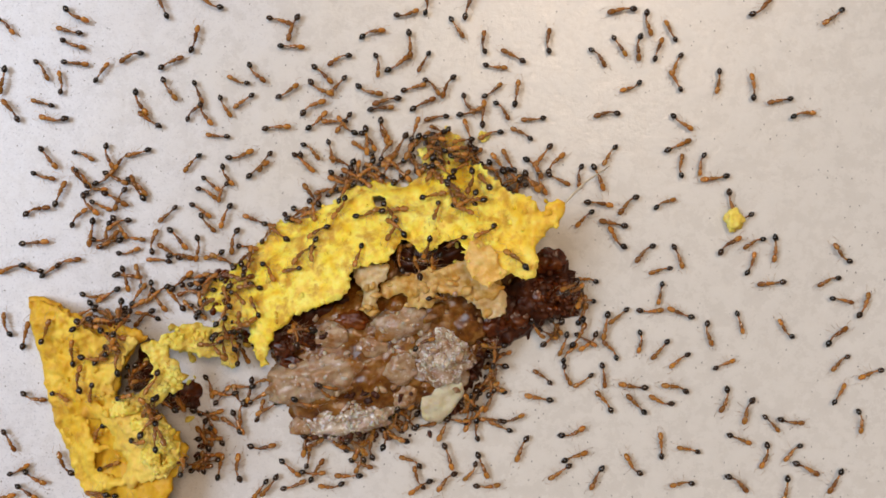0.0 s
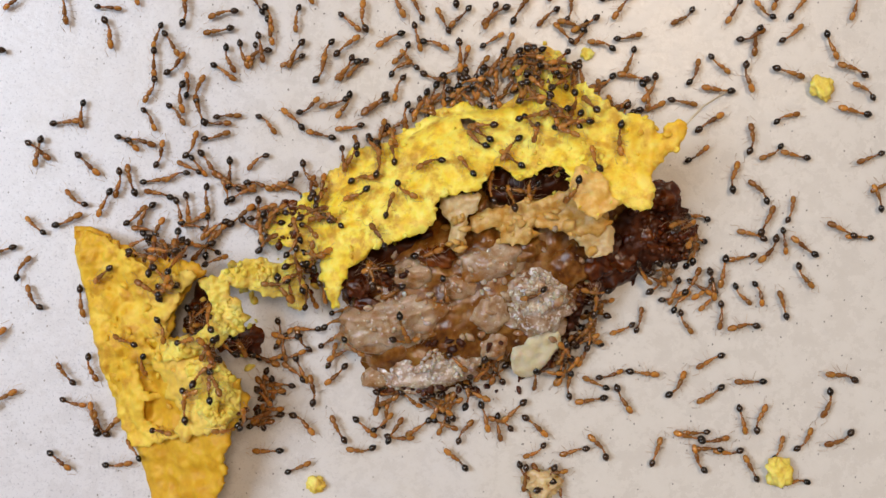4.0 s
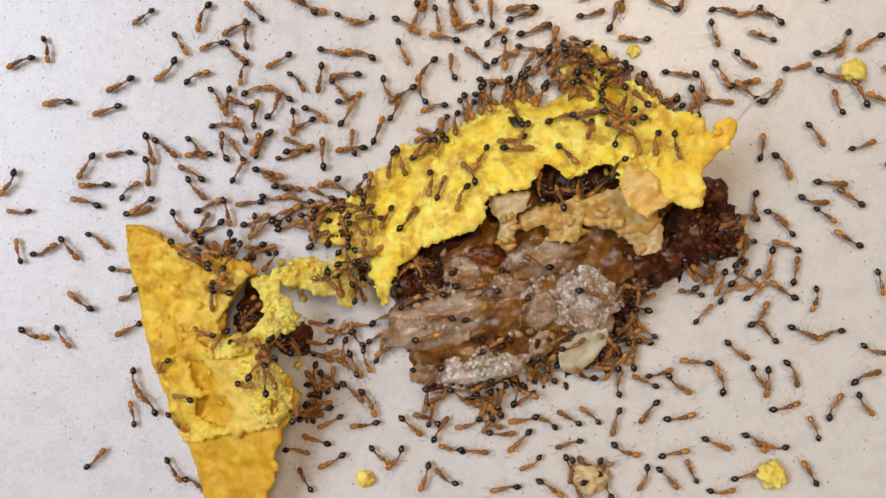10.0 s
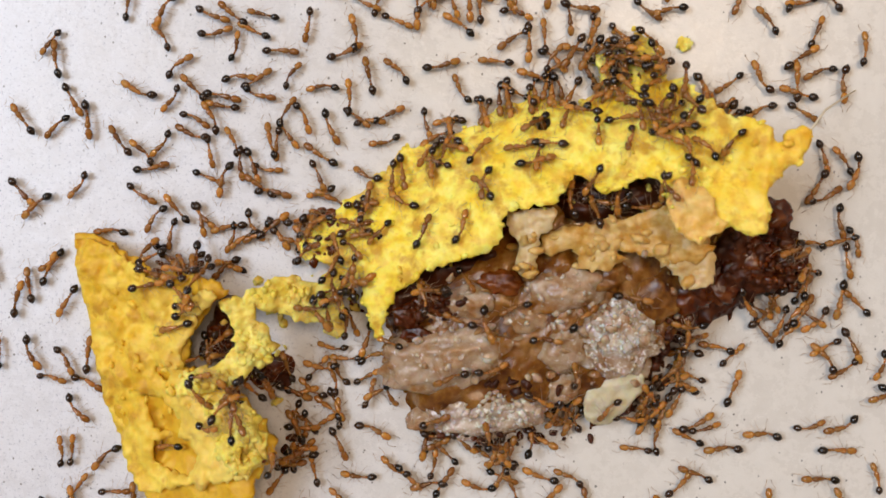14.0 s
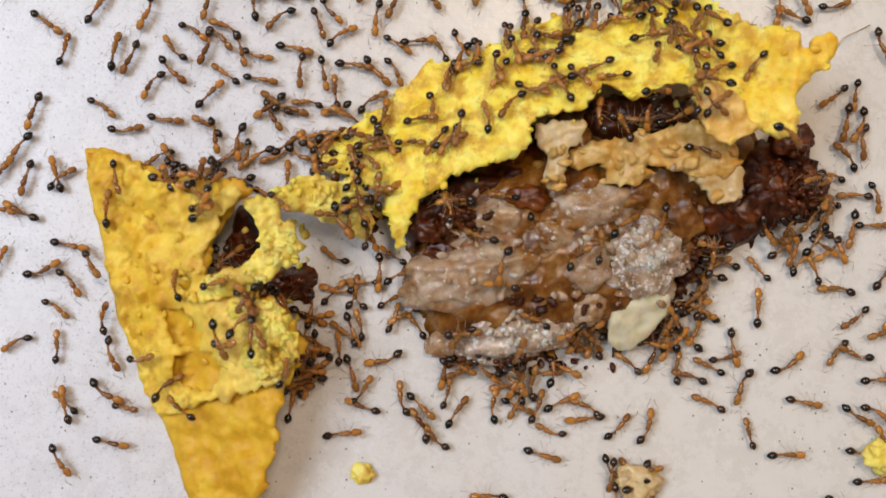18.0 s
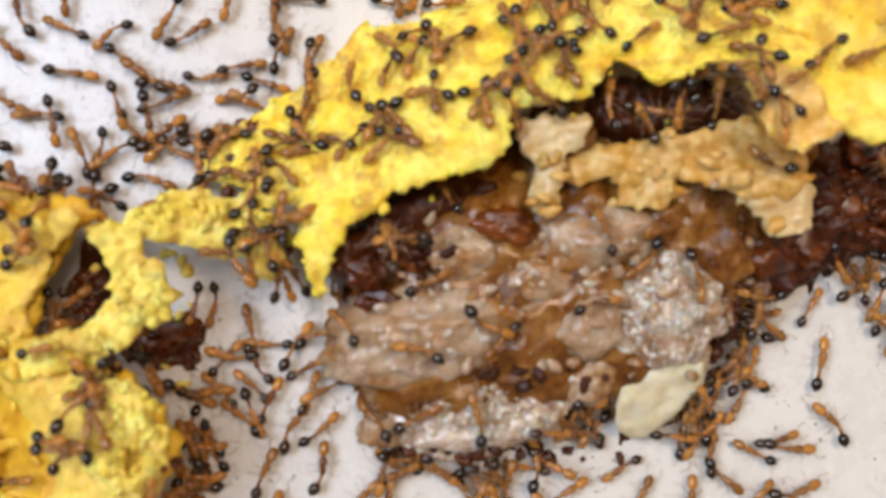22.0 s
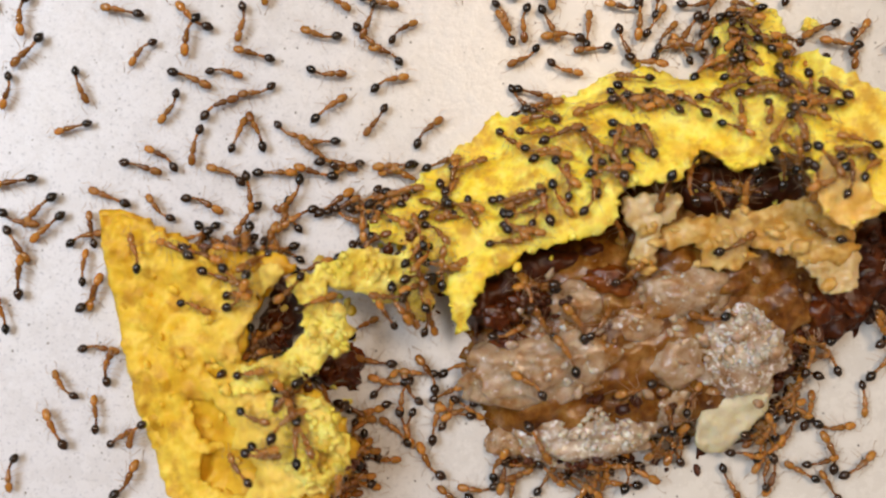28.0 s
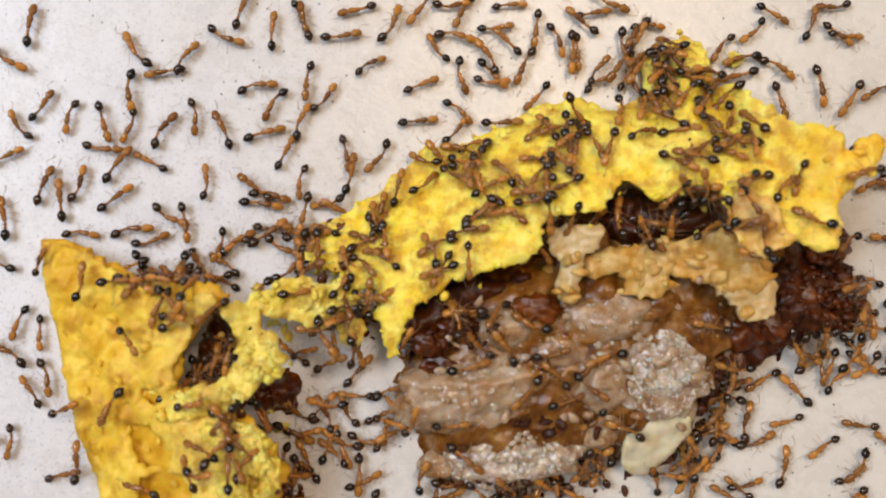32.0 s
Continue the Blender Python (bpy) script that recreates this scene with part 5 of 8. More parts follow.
    crawl(ants[57], [(0, 1.0, 13.1, -110), (3, 1.6, 14.0, 109), (6, 1.4, 12.8, 82), (30, -2.4, 9.3, 46), (32, -2.0, 9.7, -112)])
    crawl(ants[58], [(0, -1.1, 11.5, 23), (3, -1.0, 11.1, 134), (6, 0.4, 13.8, 79)])
    crawl(ants[59], [(0, 0.1, 10.3, -165), (3, 1.1, 11.8, -18), (6, 0.2, 11.4, 109), (8, 0.7, 11.1, 150), (10, 0.9, 11.4, 19), (13, 1.3, 10.8, -10), (28, 0.5, 3.6, -161), (32, 1.1, 2.1, -139)])
    crawl(ants[60], [(0, -4.5, 9.2, -65), (3, -3.2, 9.4, -165), (6, -2.3, 9.8, -128), (10, -2.0, 9.8, -67), (17, -2.0, 8.9, -123), (28, -3.3, 6.5, 128), (30, -3.4, 6.2, 36)])
    crawl(ants[61], [(0, -5.8, 8.3, -61), (3, -5.3, 8.1, -65), (6, -4.9, 8.4, -12), (8, -4.8, 7.6, -62), (10, -6.6, 9.7, 27), (13, -7.0, 10.2, 38), (17, -6.4, 9.3, -65), (28, -6.9, 8.6, 169), (30, -7.1, 9.7, 17), (32, -6.6, 8.8, -72)])
    crawl(ants[62], [(0, -3.4, 5.9, 138), (3, -2.9, 5.8, 5), (6, -2.6, 6.5, 9), (8, -4.3, 5.7, 13), (10, -4.5, 6.2, -100), (13, -5.3, 6.0, 17), (17, -6.5, 6.5, 26), (24, -5.9, 4.7, -167), (25, -5.7, 4.6, 9), (28, -5.4, 5.1, -2), (30, -5.5, 4.5, -130), (32, -5.8, 4.1, -40)])
    crawl(ants[63], [(0, -1.4, 5.9, -75), (3, -0.8, 4.4, 8), (6, 0.7, 4.4, -171), (10, -1.5, 2.9, 15), (13, -1.6, 3.2, 137), (17, -4.6, 3.4, 174), (23, -4.9, 2.5, -157), (24, -4.6, 3.2, 154), (25, -4.3, 3.2, 142), (28, -4.7, 2.4, -164), (32, -5.6, 1.5, -106)])
    crawl(ants[64], [(0, -1.3, 8.2, 29), (3, -0.7, 8.8, -50), (6, -15.2, 2.8, 154), (8, -14.9, 3.6, 91), (10, -14.3, 3.9, 70), (13, -12.6, 2.7, 23), (17, -13.0, 2.4, 162), (23, -12.4, 2.6, -14), (24, -12.0, 2.8, 48), (25, -12.2, 2.7, 12), (28, -12.5, 2.6, -40), (30, -12.8, 1.9, 11), (32, -12.3, 2.7, 57)])
    crawl(ants[65], [(0, 1.9, 18.2, -56)])
    crawl(ants[66], [(0, 4.2, 16.9, 82)])
    crawl(ants[67], [(0, -0.7, 20.3, 99)])
    crawl(ants[68], [(0, 2.9, 20.1, 69)])
    crawl(ants[69], [(0, 5.3, 14.7, -3), (3, 4.5, 15.2, 116), (6, 3.8, 14.1, -26)])
    crawl(ants[70], [(0, 6.9, 15.7, 152), (6, 8.3, 14.2, -98)])
    crawl(ants[71], [(0, 9.9, 17.0, 79), (3, 10.5, 14.7, 14)])
    crawl(ants[72], [(0, 2.8, 11.4, -50), (6, 3.1, 12.7, 57), (30, 2.7, 10.8, 82), (32, 3.3, 9.3, -115)])
    crawl(ants[73], [(0, 4.2, 10.6, 83), (6, 3.9, 10.7, -142), (8, 4.0, 10.3, -26), (10, 4.3, 9.5, 174), (13, 1.6, 9.2, -111), (17, 3.5, 6.4, -143), (25, 4.1, 6.6, -149), (28, 4.1, 5.9, -157)])
    crawl(ants[74], [(0, 5.1, 12.6, 42), (6, 6.1, 13.2, 160), (10, 6.6, 0.8, -75), (13, 6.5, 2.1, -121), (28, 4.6, 0.1, 171), (32, 6.2, 0.7, -102)])
    crawl(ants[75], [(0, 7.2, 12.4, 81), (8, 6.9, 11.8, -5), (10, 6.6, 12.2, 156)])
    crawl(ants[76], [(0, 6.0, 11.0, -61), (3, 5.2, 11.2, -161), (10, 2.4, 1.3, 46), (13, 3.2, 4.1, -62), (17, 1.1, 3.3, -118), (23, 0.9, 2.9, 144), (24, -0.7, 5.0, -163), (25, -0.8, 4.8, -152), (28, -0.5, 4.4, -10), (32, -0.6, 4.6, 118)])
    crawl(ants[77], [(0, 4.9, 8.9, -154), (3, 5.7, 9.3, 148), (6, 5.0, 9.4, 170), (8, 5.5, 10.1, -65), (10, 5.1, 0.9, -89), (13, 5.2, 1.1, 104), (24, 1.7, 0.1, 112), (28, 1.7, 0.1, 118), (30, 1.0, 0.2, 95), (32, 1.2, 0.1, 116)])
    crawl(ants[78], [(0, 8.7, 10.1, -178), (3, 8.5, 10.1, -114), (6, 6.4, 6.3, 87), (8, 8.2, 6.5, -84), (10, 7.6, 6.9, -12), (17, 6.1, 5.5, -162), (23, 7.6, 4.7, 168), (24, 7.2, 5.1, 154), (25, 7.4, 4.7, -175), (28, 7.8, 4.2, -175), (32, 6.8, 4.3, -175)])
    crawl(ants[79], [(0, 7.7, 8.9, 156), (3, 7.3, 10.0, -94), (6, 7.8, 9.9, -112), (8, 9.1, 9.5, 130), (10, 10.4, 10.0, -66), (17, 9.4, 11.1, 22), (32, 8.8, 11.2, 80)])
    crawl(ants[80], [(0, 9.5, 6.9, -129), (3, 8.5, 6.9, -160), (6, 7.2, 7.6, 113), (8, 7.7, 7.8, -139), (10, 11.1, 6.8, -58), (13, 11.4, 6.0, 11), (17, 10.7, 7.6, -103), (25, 11.4, 7.3, -139), (32, 11.5, 6.8, -119)])
    crawl(ants[81], [(0, 10.5, 6.3, 40), (3, 9.9, 6.5, -141), (6, 9.0, 4.6, -94), (10, 9.6, 6.0, -79), (17, 9.2, 6.8, -57), (28, 7.0, 8.2, 57), (32, 6.9, 8.4, -34)])
    crawl(ants[82], [(0, 12.7, 5.1, -86), (3, 12.6, 7.3, -64), (6, 12.4, 7.8, 147), (8, 12.0, 7.4, 4), (10, 12.8, 7.9, -27), (13, 13.3, 7.4, -112), (17, 12.8, 7.0, -9), (25, 13.0, 8.7, 171), (32, 13.1, 7.5, -142)])
    crawl(ants[83], [(0, 14.5, 5.0, -69), (3, 14.9, 6.0, -140), (6, 14.1, 5.8, -71), (10, 13.1, 5.5, 138), (13, 12.2, 5.5, 165)])
    crawl(ants[84], [(0, 15.4, 7.0, -119), (3, 14.3, 7.7, 73), (6, 15.1, 7.1, -39), (10, 16.9, 7.4, 17), (13, 16.0, 8.7, -106), (17, 15.7, 9.8, -120)])
    crawl(ants[85], [(0, 10.9, 4.8, -26), (3, 11.2, 4.9, 19), (6, 12.1, 4.4, -141), (10, 10.9, 4.8, -7), (13, 11.7, 4.5, 0), (28, 1.7, 0.1, 126), (32, 0.2, -0.1, 132)])
    crawl(ants[86], [(0, 8.4, 4.6, -48), (3, 10.0, -8.1, 99), (6, 10.9, -7.8, 80), (10, 9.5, -8.6, 136), (13, 12.4, -9.1, 158), (17, 13.9, -8.8, -71), (24, 14.1, -7.5, 36), (25, 13.6, -8.4, 120), (32, 13.6, -9.4, 149)])
    crawl(ants[87], [(0, 18.7, 18.6, -69)])
    crawl(ants[88], [(0, 20.8, 17.9, 115)])
    crawl(ants[89], [(0, 16.5, 19.8, -167)])
    crawl(ants[90], [(0, 16.3, 16.6, -55), (6, 14.9, 11.9, 96), (8, 13.8, 10.7, 136), (10, 14.2, 9.8, 161), (13, 12.5, 9.6, -5), (17, 12.2, 10.7, 116), (32, 10.5, 10.7, -32)])
    crawl(ants[91], [(0, 14.5, 15.7, -59), (3, 12.1, 11.4, 118), (6, 11.4, 11.2, 46), (10, 11.1, 11.9, -15), (32, 10.1, 12.3, -180)])
    crawl(ants[92], [(0, 17.9, 16.5, -84), (6, 18.0, 9.2, 42), (8, 18.6, 9.5, -23), (10, 19.3, 8.6, 26)])
    crawl(ants[93], [(0, 19.7, 16.3, 67), (6, 18.8, 12.5, 61)])
    crawl(ants[94], [(0, 21.3, 15.0, -110), (3, 19.5, 10.0, -1), (6, 20.6, 10.6, -96)])
    crawl(ants[95], [(0, 21.3, 13.5, 120), (3, 20.5, 12.4, -129), (6, 20.6, 13.1, 125)])
    crawl(ants[96], [(0, 17.4, 12.9, -166), (3, 17.7, 11.9, -6), (6, 16.7, 12.6, 174), (10, 13.2, 11.6, -171)])
    crawl(ants[97], [(0, 15.2, 10.7, -163), (3, 16.7, 10.2, -80), (6, 18.2, 10.8, 0), (8, 16.0, 9.9, 49), (10, 14.8, 11.4, 166)])
    crawl(ants[98], [(0, 25.1, 13.5, -100)])
    crawl(ants[99], [(0, 28.2, 13.0, 100)])
    crawl(ants[100], [(0, 30.6, 11.8, -170)])
    crawl(ants[101], [(0, 32.6, 10.7, 0)])
    crawl(ants[102], [(0, 28.9, 19.9, 51)])
    crawl(ants[103], [(0, 35.3, 19.2, -146)])
    crawl(ants[104], [(0, 21.8, 9.8, -30), (3, 22.9, 9.6, -37), (6, 23.2, 9.3, -38), (10, 22.4, 9.5, -142)])
    crawl(ants[105], [(0, 21.5, 7.8, 24), (3, 19.5, 7.2, 101), (6, 20.9, 7.1, 122), (8, 20.8, 6.1, 115), (10, 21.8, 5.5, 119)])
    crawl(ants[106], [(0, 21.7, 6.0, 78), (3, 19.0, 3.9, 2), (6, 20.5, 4.8, 101), (8, 19.1, 3.7, 157), (10, 20.0, 4.7, 103)])
    crawl(ants[107], [(0, 23.5, 6.2, -93), (3, 26.1, 6.0, 155)])
    crawl(ants[108], [(0, 24.8, 4.9, -174), (3, 25.3, 4.3, 165)])
    crawl(ants[109], [(0, 26.2, 2.7, -71), (3, 25.9, 7.9, -80), (6, 22.2, 8.5, -51), (8, 18.9, 7.5, 17), (10, 19.5, 6.8, -14)])
    crawl(ants[110], [(0, 27.3, 1.3, -152)])
    crawl(ants[111], [(0, 20.3, 2.8, 14), (3, 19.6, 1.8, -2), (6, 14.0, -2.4, -44), (8, 16.5, -3.9, 19), (10, 15.7, -4.1, -43), (13, 16.0, -3.4, -74)])
    crawl(ants[112], [(0, 17.0, 2.7, -125), (3, 16.9, 1.9, -10), (6, 16.4, 3.7, 121), (8, 15.3, 2.7, 121), (10, 18.4, -3.0, -1), (13, 14.0, -1.3, 139), (17, 15.1, -1.4, -78)])
    crawl(ants[113], [(0, 14.5, 2.7, -11), (3, 13.6, 3.1, 72), (6, 14.3, 3.9, 78), (8, 14.0, 4.2, 92), (10, 12.8, 6.2, 10), (13, 11.7, 8.1, -72), (17, 12.0, 8.5, -143), (25, 10.9, 8.5, -157), (32, 9.6, 7.4, -77)])
    crawl(ants[114], [(0, 13.2, 1.4, -132), (3, 12.8, 0.4, 82), (6, 13.6, 1.6, 87), (10, 14.4, 1.2, 89), (13, 15.0, 1.5, -62), (17, 14.6, 1.7, -88)])
    crawl(ants[115], [(0, 15.8, 0.9, 168), (3, 18.4, -4.1, -77), (6, 18.9, -3.8, -17), (8, 19.2, -1.8, -35), (10, 19.7, -1.5, -4), (13, 13.5, -0.3, -170), (17, 13.8, -0.7, 4), (24, 10.2, -1.4, 120), (28, 4.2, -0.1, 19), (32, 3.6, 0.3, -162)])
    crawl(ants[116], [(0, 16.0, -0.5, 117), (3, 15.8, -1.0, 120), (6, 15.9, -1.0, -84), (8, 15.8, 0.8, 15), (10, 16.1, -0.1, -65), (13, 16.0, 1.1, -109)])
    crawl(ants[117], [(0, 18.5, -1.6, -127), (3, 18.3, -2.6, -8), (6, 14.5, -0.6, -85), (10, 13.8, -3.3, -80), (13, 14.7, -2.5, 5), (17, 14.5, -3.1, 138), (32, 10.6, -2.2, -135)])
    crawl(ants[118], [(0, 21.6, -2.0, -70), (3, 20.9, 0.6, 98), (6, 20.1, 0.7, -35), (8, 18.1, 1.6, 127), (10, 18.5, 2.3, -55), (13, 13.6, 1.7, -33), (24, 12.7, 0.6, 26), (32, 13.2, 1.8, -145)])
    crawl(ants[119], [(0, 20.0, -3.2, -161), (3, 20.7, -3.7, -140), (6, 21.9, -1.1, -13), (8, 22.4, -0.3, -88), (10, 22.1, 1.4, 25)])
    crawl(ants[120], [(0, 20.0, -5.3, -101), (3, 19.6, -5.4, 13), (6, 19.8, -6.4, 92), (10, 19.4, -4.0, -33)])
    crawl(ants[121], [(0, 26.0, -0.9, 27), (3, 25.3, -1.2, -155), (6, 5.8, -16.5, -175), (8, 5.9, -11.6, -30), (10, 0.7, -16.6, 144), (13, 2.8, -16.1, 38), (17, 2.9, -15.7, -146), (19, 2.1, -17.4, 41), (23, 2.4, -16.2, 21), (24, 2.8, -17.2, 17), (25, 2.4, -17.5, 34), (28, 3.8, -17.8, -109), (32, 6.3, -13.2, 75)])
    crawl(ants[122], [(0, 28.3, -0.7, -145)])
    crawl(ants[123], [(0, 30.2, -1.3, -95)])
    crawl(ants[124], [(0, 28.1, -2.7, 74), (3, 27.2, -2.5, 116)])
    crawl(ants[125], [(0, 29.9, -4.4, -174), (3, 24.9, -4.6, -105), (6, 23.4, -3.1, 70), (10, 21.3, -2.6, 147)])
    crawl(ants[126], [(0, 36.1, -1.9, 122)])
    crawl(ants[127], [(0, 35.0, -4.1, -149)])
    crawl(ants[128], [(0, 36.2, -5.9, -15)])
    crawl(ants[129], [(0, 38.2, -6.4, 71)])
    crawl(ants[130], [(0, 27.1, -7.9, -73), (3, 27.2, -6.0, 119), (6, 23.1, -6.9, -71), (10, 23.8, -9.2, -74)])
    crawl(ants[131], [(0, 31.1, -8.6, 118)])
    crawl(ants[132], [(0, 24.2, -8.9, -68), (3, 21.5, -8.4, -170), (6, 21.5, -8.8, -152), (8, 21.8, -12.0, 25), (10, 20.0, -13.2, -149)])
    crawl(ants[133], [(0, 21.8, -7.1, 156), (3, 21.8, -6.3, 176), (6, 21.0, -5.6, 136), (8, 20.8, -5.6, 138), (10, 21.2, -5.9, 147)])
    crawl(ants[134], [(0, 19.1, -6.9, 6), (3, 17.6, -5.4, 15), (6, 16.3, -5.1, -5), (8, 16.9, -5.6, -27), (10, 16.5, -6.4, 166), (13, 15.4, -5.0, -22), (17, 15.0, -5.5, 172), (32, 13.8, -7.0, -172)])
    crawl(ants[135], [(0, 16.3, -7.3, -141), (3, 16.6, -6.9, -48), (6, 15.9, -7.2, -145), (10, 16.3, -4.9, 133), (13, 16.4, -4.0, 148), (17, 11.8, -6.9, -132), (24, 12.0, -7.5, 53), (25, 12.0, -7.6, 15), (32, 12.7, -8.3, -40)])
    crawl(ants[136], [(0, 35.6, -9.0, 31)])
    crawl(ants[137], [(0, 36.0, -11.4, -128)])
    crawl(ants[138], [(0, 25.7, -11.6, 20), (3, 7.8, -12.3, -77), (6, 5.6, -12.6, 153), (8, 6.0, -13.5, 125), (10, 5.7, -13.3, 139), (13, 6.0, -13.5, 99), (17, 5.0, -13.8, -133), (23, 5.4, -12.9, 108), (24, 5.6, -13.2, 43), (28, 0.2, -1.8, 158), (32, 1.8, -2.5, 31)])
    crawl(ants[139], [(0, 21.7, -11.2, -139), (3, 10.4, -10.2, -36), (6, 13.3, -8.9, 23), (10, 14.2, -10.1, 47), (13, 14.9, -10.2, -87), (17, 12.4, -10.7, 84), (25, 12.4, -11.8, -21), (32, 11.2, -14.3, -136)])
    crawl(ants[140], [(0, 20.0, -10.3, -131), (3, 20.1, -10.8, -88), (6, 18.4, -7.2, 138), (8, 18.0, -7.0, 167), (10, 17.2, -8.4, 82), (13, 16.5, -8.2, 71), (17, 15.9, -7.5, 12), (32, 10.4, -7.7, 101)])
    crawl(ants[141], [(0, 18.3, -9.6, -104), (3, 18.2, -9.9, 124), (6, 18.0, -9.9, 154), (8, 18.6, -9.2, 87), (10, 18.9, -10.6, -108)])
    crawl(ants[142], [(0, 15.7, -10.3, 139), (3, 16.3, -9.9, 130), (6, 17.8, -11.5, 167), (8, 22.4, -14.3, -33), (10, 23.4, -14.6, -9)])
    crawl(ants[143], [(0, 15.0, -12.6, -86), (3, 15.2, -11.5, 99), (6, 15.1, -12.4, 88), (8, 15.5, -13.0, -26), (10, 15.2, -13.3, 127), (13, 15.9, -12.5, 89), (17, 15.4, -13.5, -108), (25, 14.3, -13.5, 21), (32, 13.4, -12.9, 174)])
    crawl(ants[144], [(0, 38.8, -12.4, -155)])
    crawl(ants[145], [(0, 36.0, -14.3, 60)])
    crawl(ants[146], [(0, 38.0, -16.7, -93)])
    crawl(ants[147], [(0, 21.4, -13.6, 175), (3, 20.5, -12.6, 125), (6, 10.4, -13.4, 80), (8, 10.4, -13.4, -40), (10, 14.6, -12.0, 65), (17, 14.3, -11.6, -146), (32, 9.1, -8.5, -69)])
    crawl(ants[148], [(0, 17.6, -13.6, 169), (3, 14.6, -9.1, -167), (6, 14.9, -9.5, -31), (8, 16.4, -9.5, 47), (10, 16.3, -10.0, 144), (17, 16.8, -11.0, 54)])
    crawl(ants[149], [(0, 15.1, -14.9, 133), (3, 14.8, -15.1, 152), (6, 13.7, -15.3, 120), (8, 12.9, -15.4, -49), (10, 12.8, -14.8, -32), (13, 7.8, -11.1, -140), (19, 6.0, -10.6, -132), (24, 6.3, -11.0, 48), (25, 6.5, -10.7, 48), (28, 6.7, -10.7, 132), (32, 7.2, -10.6, -141)])
    crawl(ants[150], [(0, 17.9, -15.2, 135), (3, 18.3, -16.7, -168), (6, 16.8, -17.3, -76), (8, 18.0, -14.8, -101), (10, 17.9, -13.2, -22)])
    crawl(ants[151], [(0, 20.1, -15.0, 151), (3, 16.3, -22.2, -85), (6, 15.4, -21.9, 20), (10, 15.9, -22.4, 162), (13, 16.8, -21.5, -145), (17, 16.6, -19.4, -33)])
    crawl(ants[152], [(0, 11.6, -12.6, -60), (3, 11.9, -12.2, 55), (6, 12.8, -12.8, 86), (8, 15.1, -14.8, 172), (10, 14.5, -16.9, -44), (13, 13.4, -16.4, -8), (17, 14.3, -15.7, -161), (24, 14.2, -17.9, -151), (32, 13.1, -16.0, 42)])
    crawl(ants[153], [(0, 13.2, -13.1, -149), (3, 14.0, -10.3, -6), (6, 12.7, -11.1, -179), (8, 11.3, -11.7, -2), (10, 10.1, -11.9, 45), (13, 8.6, -11.7, -174), (17, 8.9, -11.1, 119), (23, 8.3, -10.0, 23), (24, 8.5, -10.3, 19), (25, 8.5, -11.7, -48), (28, 8.9, -13.0, -84), (32, 8.9, -13.0, -163)])
    crawl(ants[154], [(0, 9.6, -12.7, 147), (3, 9.0, -12.4, -137), (6, 9.4, -11.1, -69), (8, 9.2, -10.1, 177), (10, 9.2, -10.2, 174), (13, 10.5, -10.0, 166), (17, 11.0, -10.2, 119), (24, 10.2, -8.5, 148), (25, 11.7, -9.5, -36), (32, 10.8, -9.7, -78)])
    crawl(ants[155], [(0, 9.2, -14.6, 169), (3, 8.7, -15.7, -111), (6, 11.5, -15.2, 62), (8, 10.6, -15.8, 97), (10, 9.7, -15.7, 175), (13, 8.6, -14.1, 67), (23, 8.8, -12.6, 79), (24, 10.4, -13.0, 19), (28, 9.8, -10.9, 49), (32, 9.3, -11.1, 140)])
    crawl(ants[156], [(0, 25.9, -14.8, -115), (3, 25.8, -16.3, 167), (6, 21.6, -23.0, 99), (10, 17.3, -16.4, -74), (13, 16.1, -16.1, -149), (32, 13.5, -15.4, -129)])
    crawl(ants[157], [(0, 27.7, -15.7, -100), (3, 27.3, -14.7, -44), (6, 10.8, -18.3, -87), (8, 8.9, -17.4, 126), (10, 8.2, -17.6, -29), (13, 8.4, -17.9, 159), (23, 8.0, -18.9, 60), (32, 7.1, -14.4, 33)])
    crawl(ants[158], [(0, 30.0, -16.9, -49), (6, 10.2, -20.8, 1), (8, 10.6, -25.2, -21), (10, 9.5, -24.5, 114)])
    crawl(ants[159], [(0, 31.7, -16.8, -4), (6, 6.9, -19.2, 79), (8, 7.2, -18.9, -26), (10, 6.0, -19.7, -122), (13, 7.0, -19.6, -128), (19, 4.2, -18.3, -110), (23, 4.4, -18.6, -99), (24, 4.3, -12.2, 48), (25, 5.0, -12.5, 125), (28, -0.8, -4.9, 38), (32, -1.2, -3.4, -29)])
    crawl(ants[160], [(0, 27.1, -18.3, -22), (3, 17.9, -23.5, -122), (6, 18.0, -23.1, 45), (10, 18.8, -24.4, 122)])
    crawl(ants[161], [(0, 29.5, -19.8, -115), (3, 13.6, -23.5, -67), (6, 12.8, -20.9, -85), (8, 13.0, -21.7, -73), (10, 14.5, -21.9, -49), (13, 14.4, -21.4, -28)])
    crawl(ants[162], [(0, 31.8, -19.4, -126), (10, 11.9, -26.1, 13)])
    crawl(ants[163], [(0, 33.1, -20.9, -30)])
    crawl(ants[164], [(0, 22.6, -19.2, 173), (3, 19.7, -22.1, -42), (6, 19.6, -21.4, -159), (8, 19.0, -21.7, -147), (10, 19.1, -20.8, 119)])
    crawl(ants[165], [(0, 20.1, -18.9, 93), (3, 17.3, -18.9, -156), (6, 17.5, -22.3, -122), (10, 13.8, -24.7, 16)])
    crawl(ants[166], [(0, 17.5, -20.7, 118), (3, 18.3, -20.0, -164), (6, 19.0, -18.8, -114), (8, 18.6, -19.0, 112), (10, 20.4, -19.0, 54)])
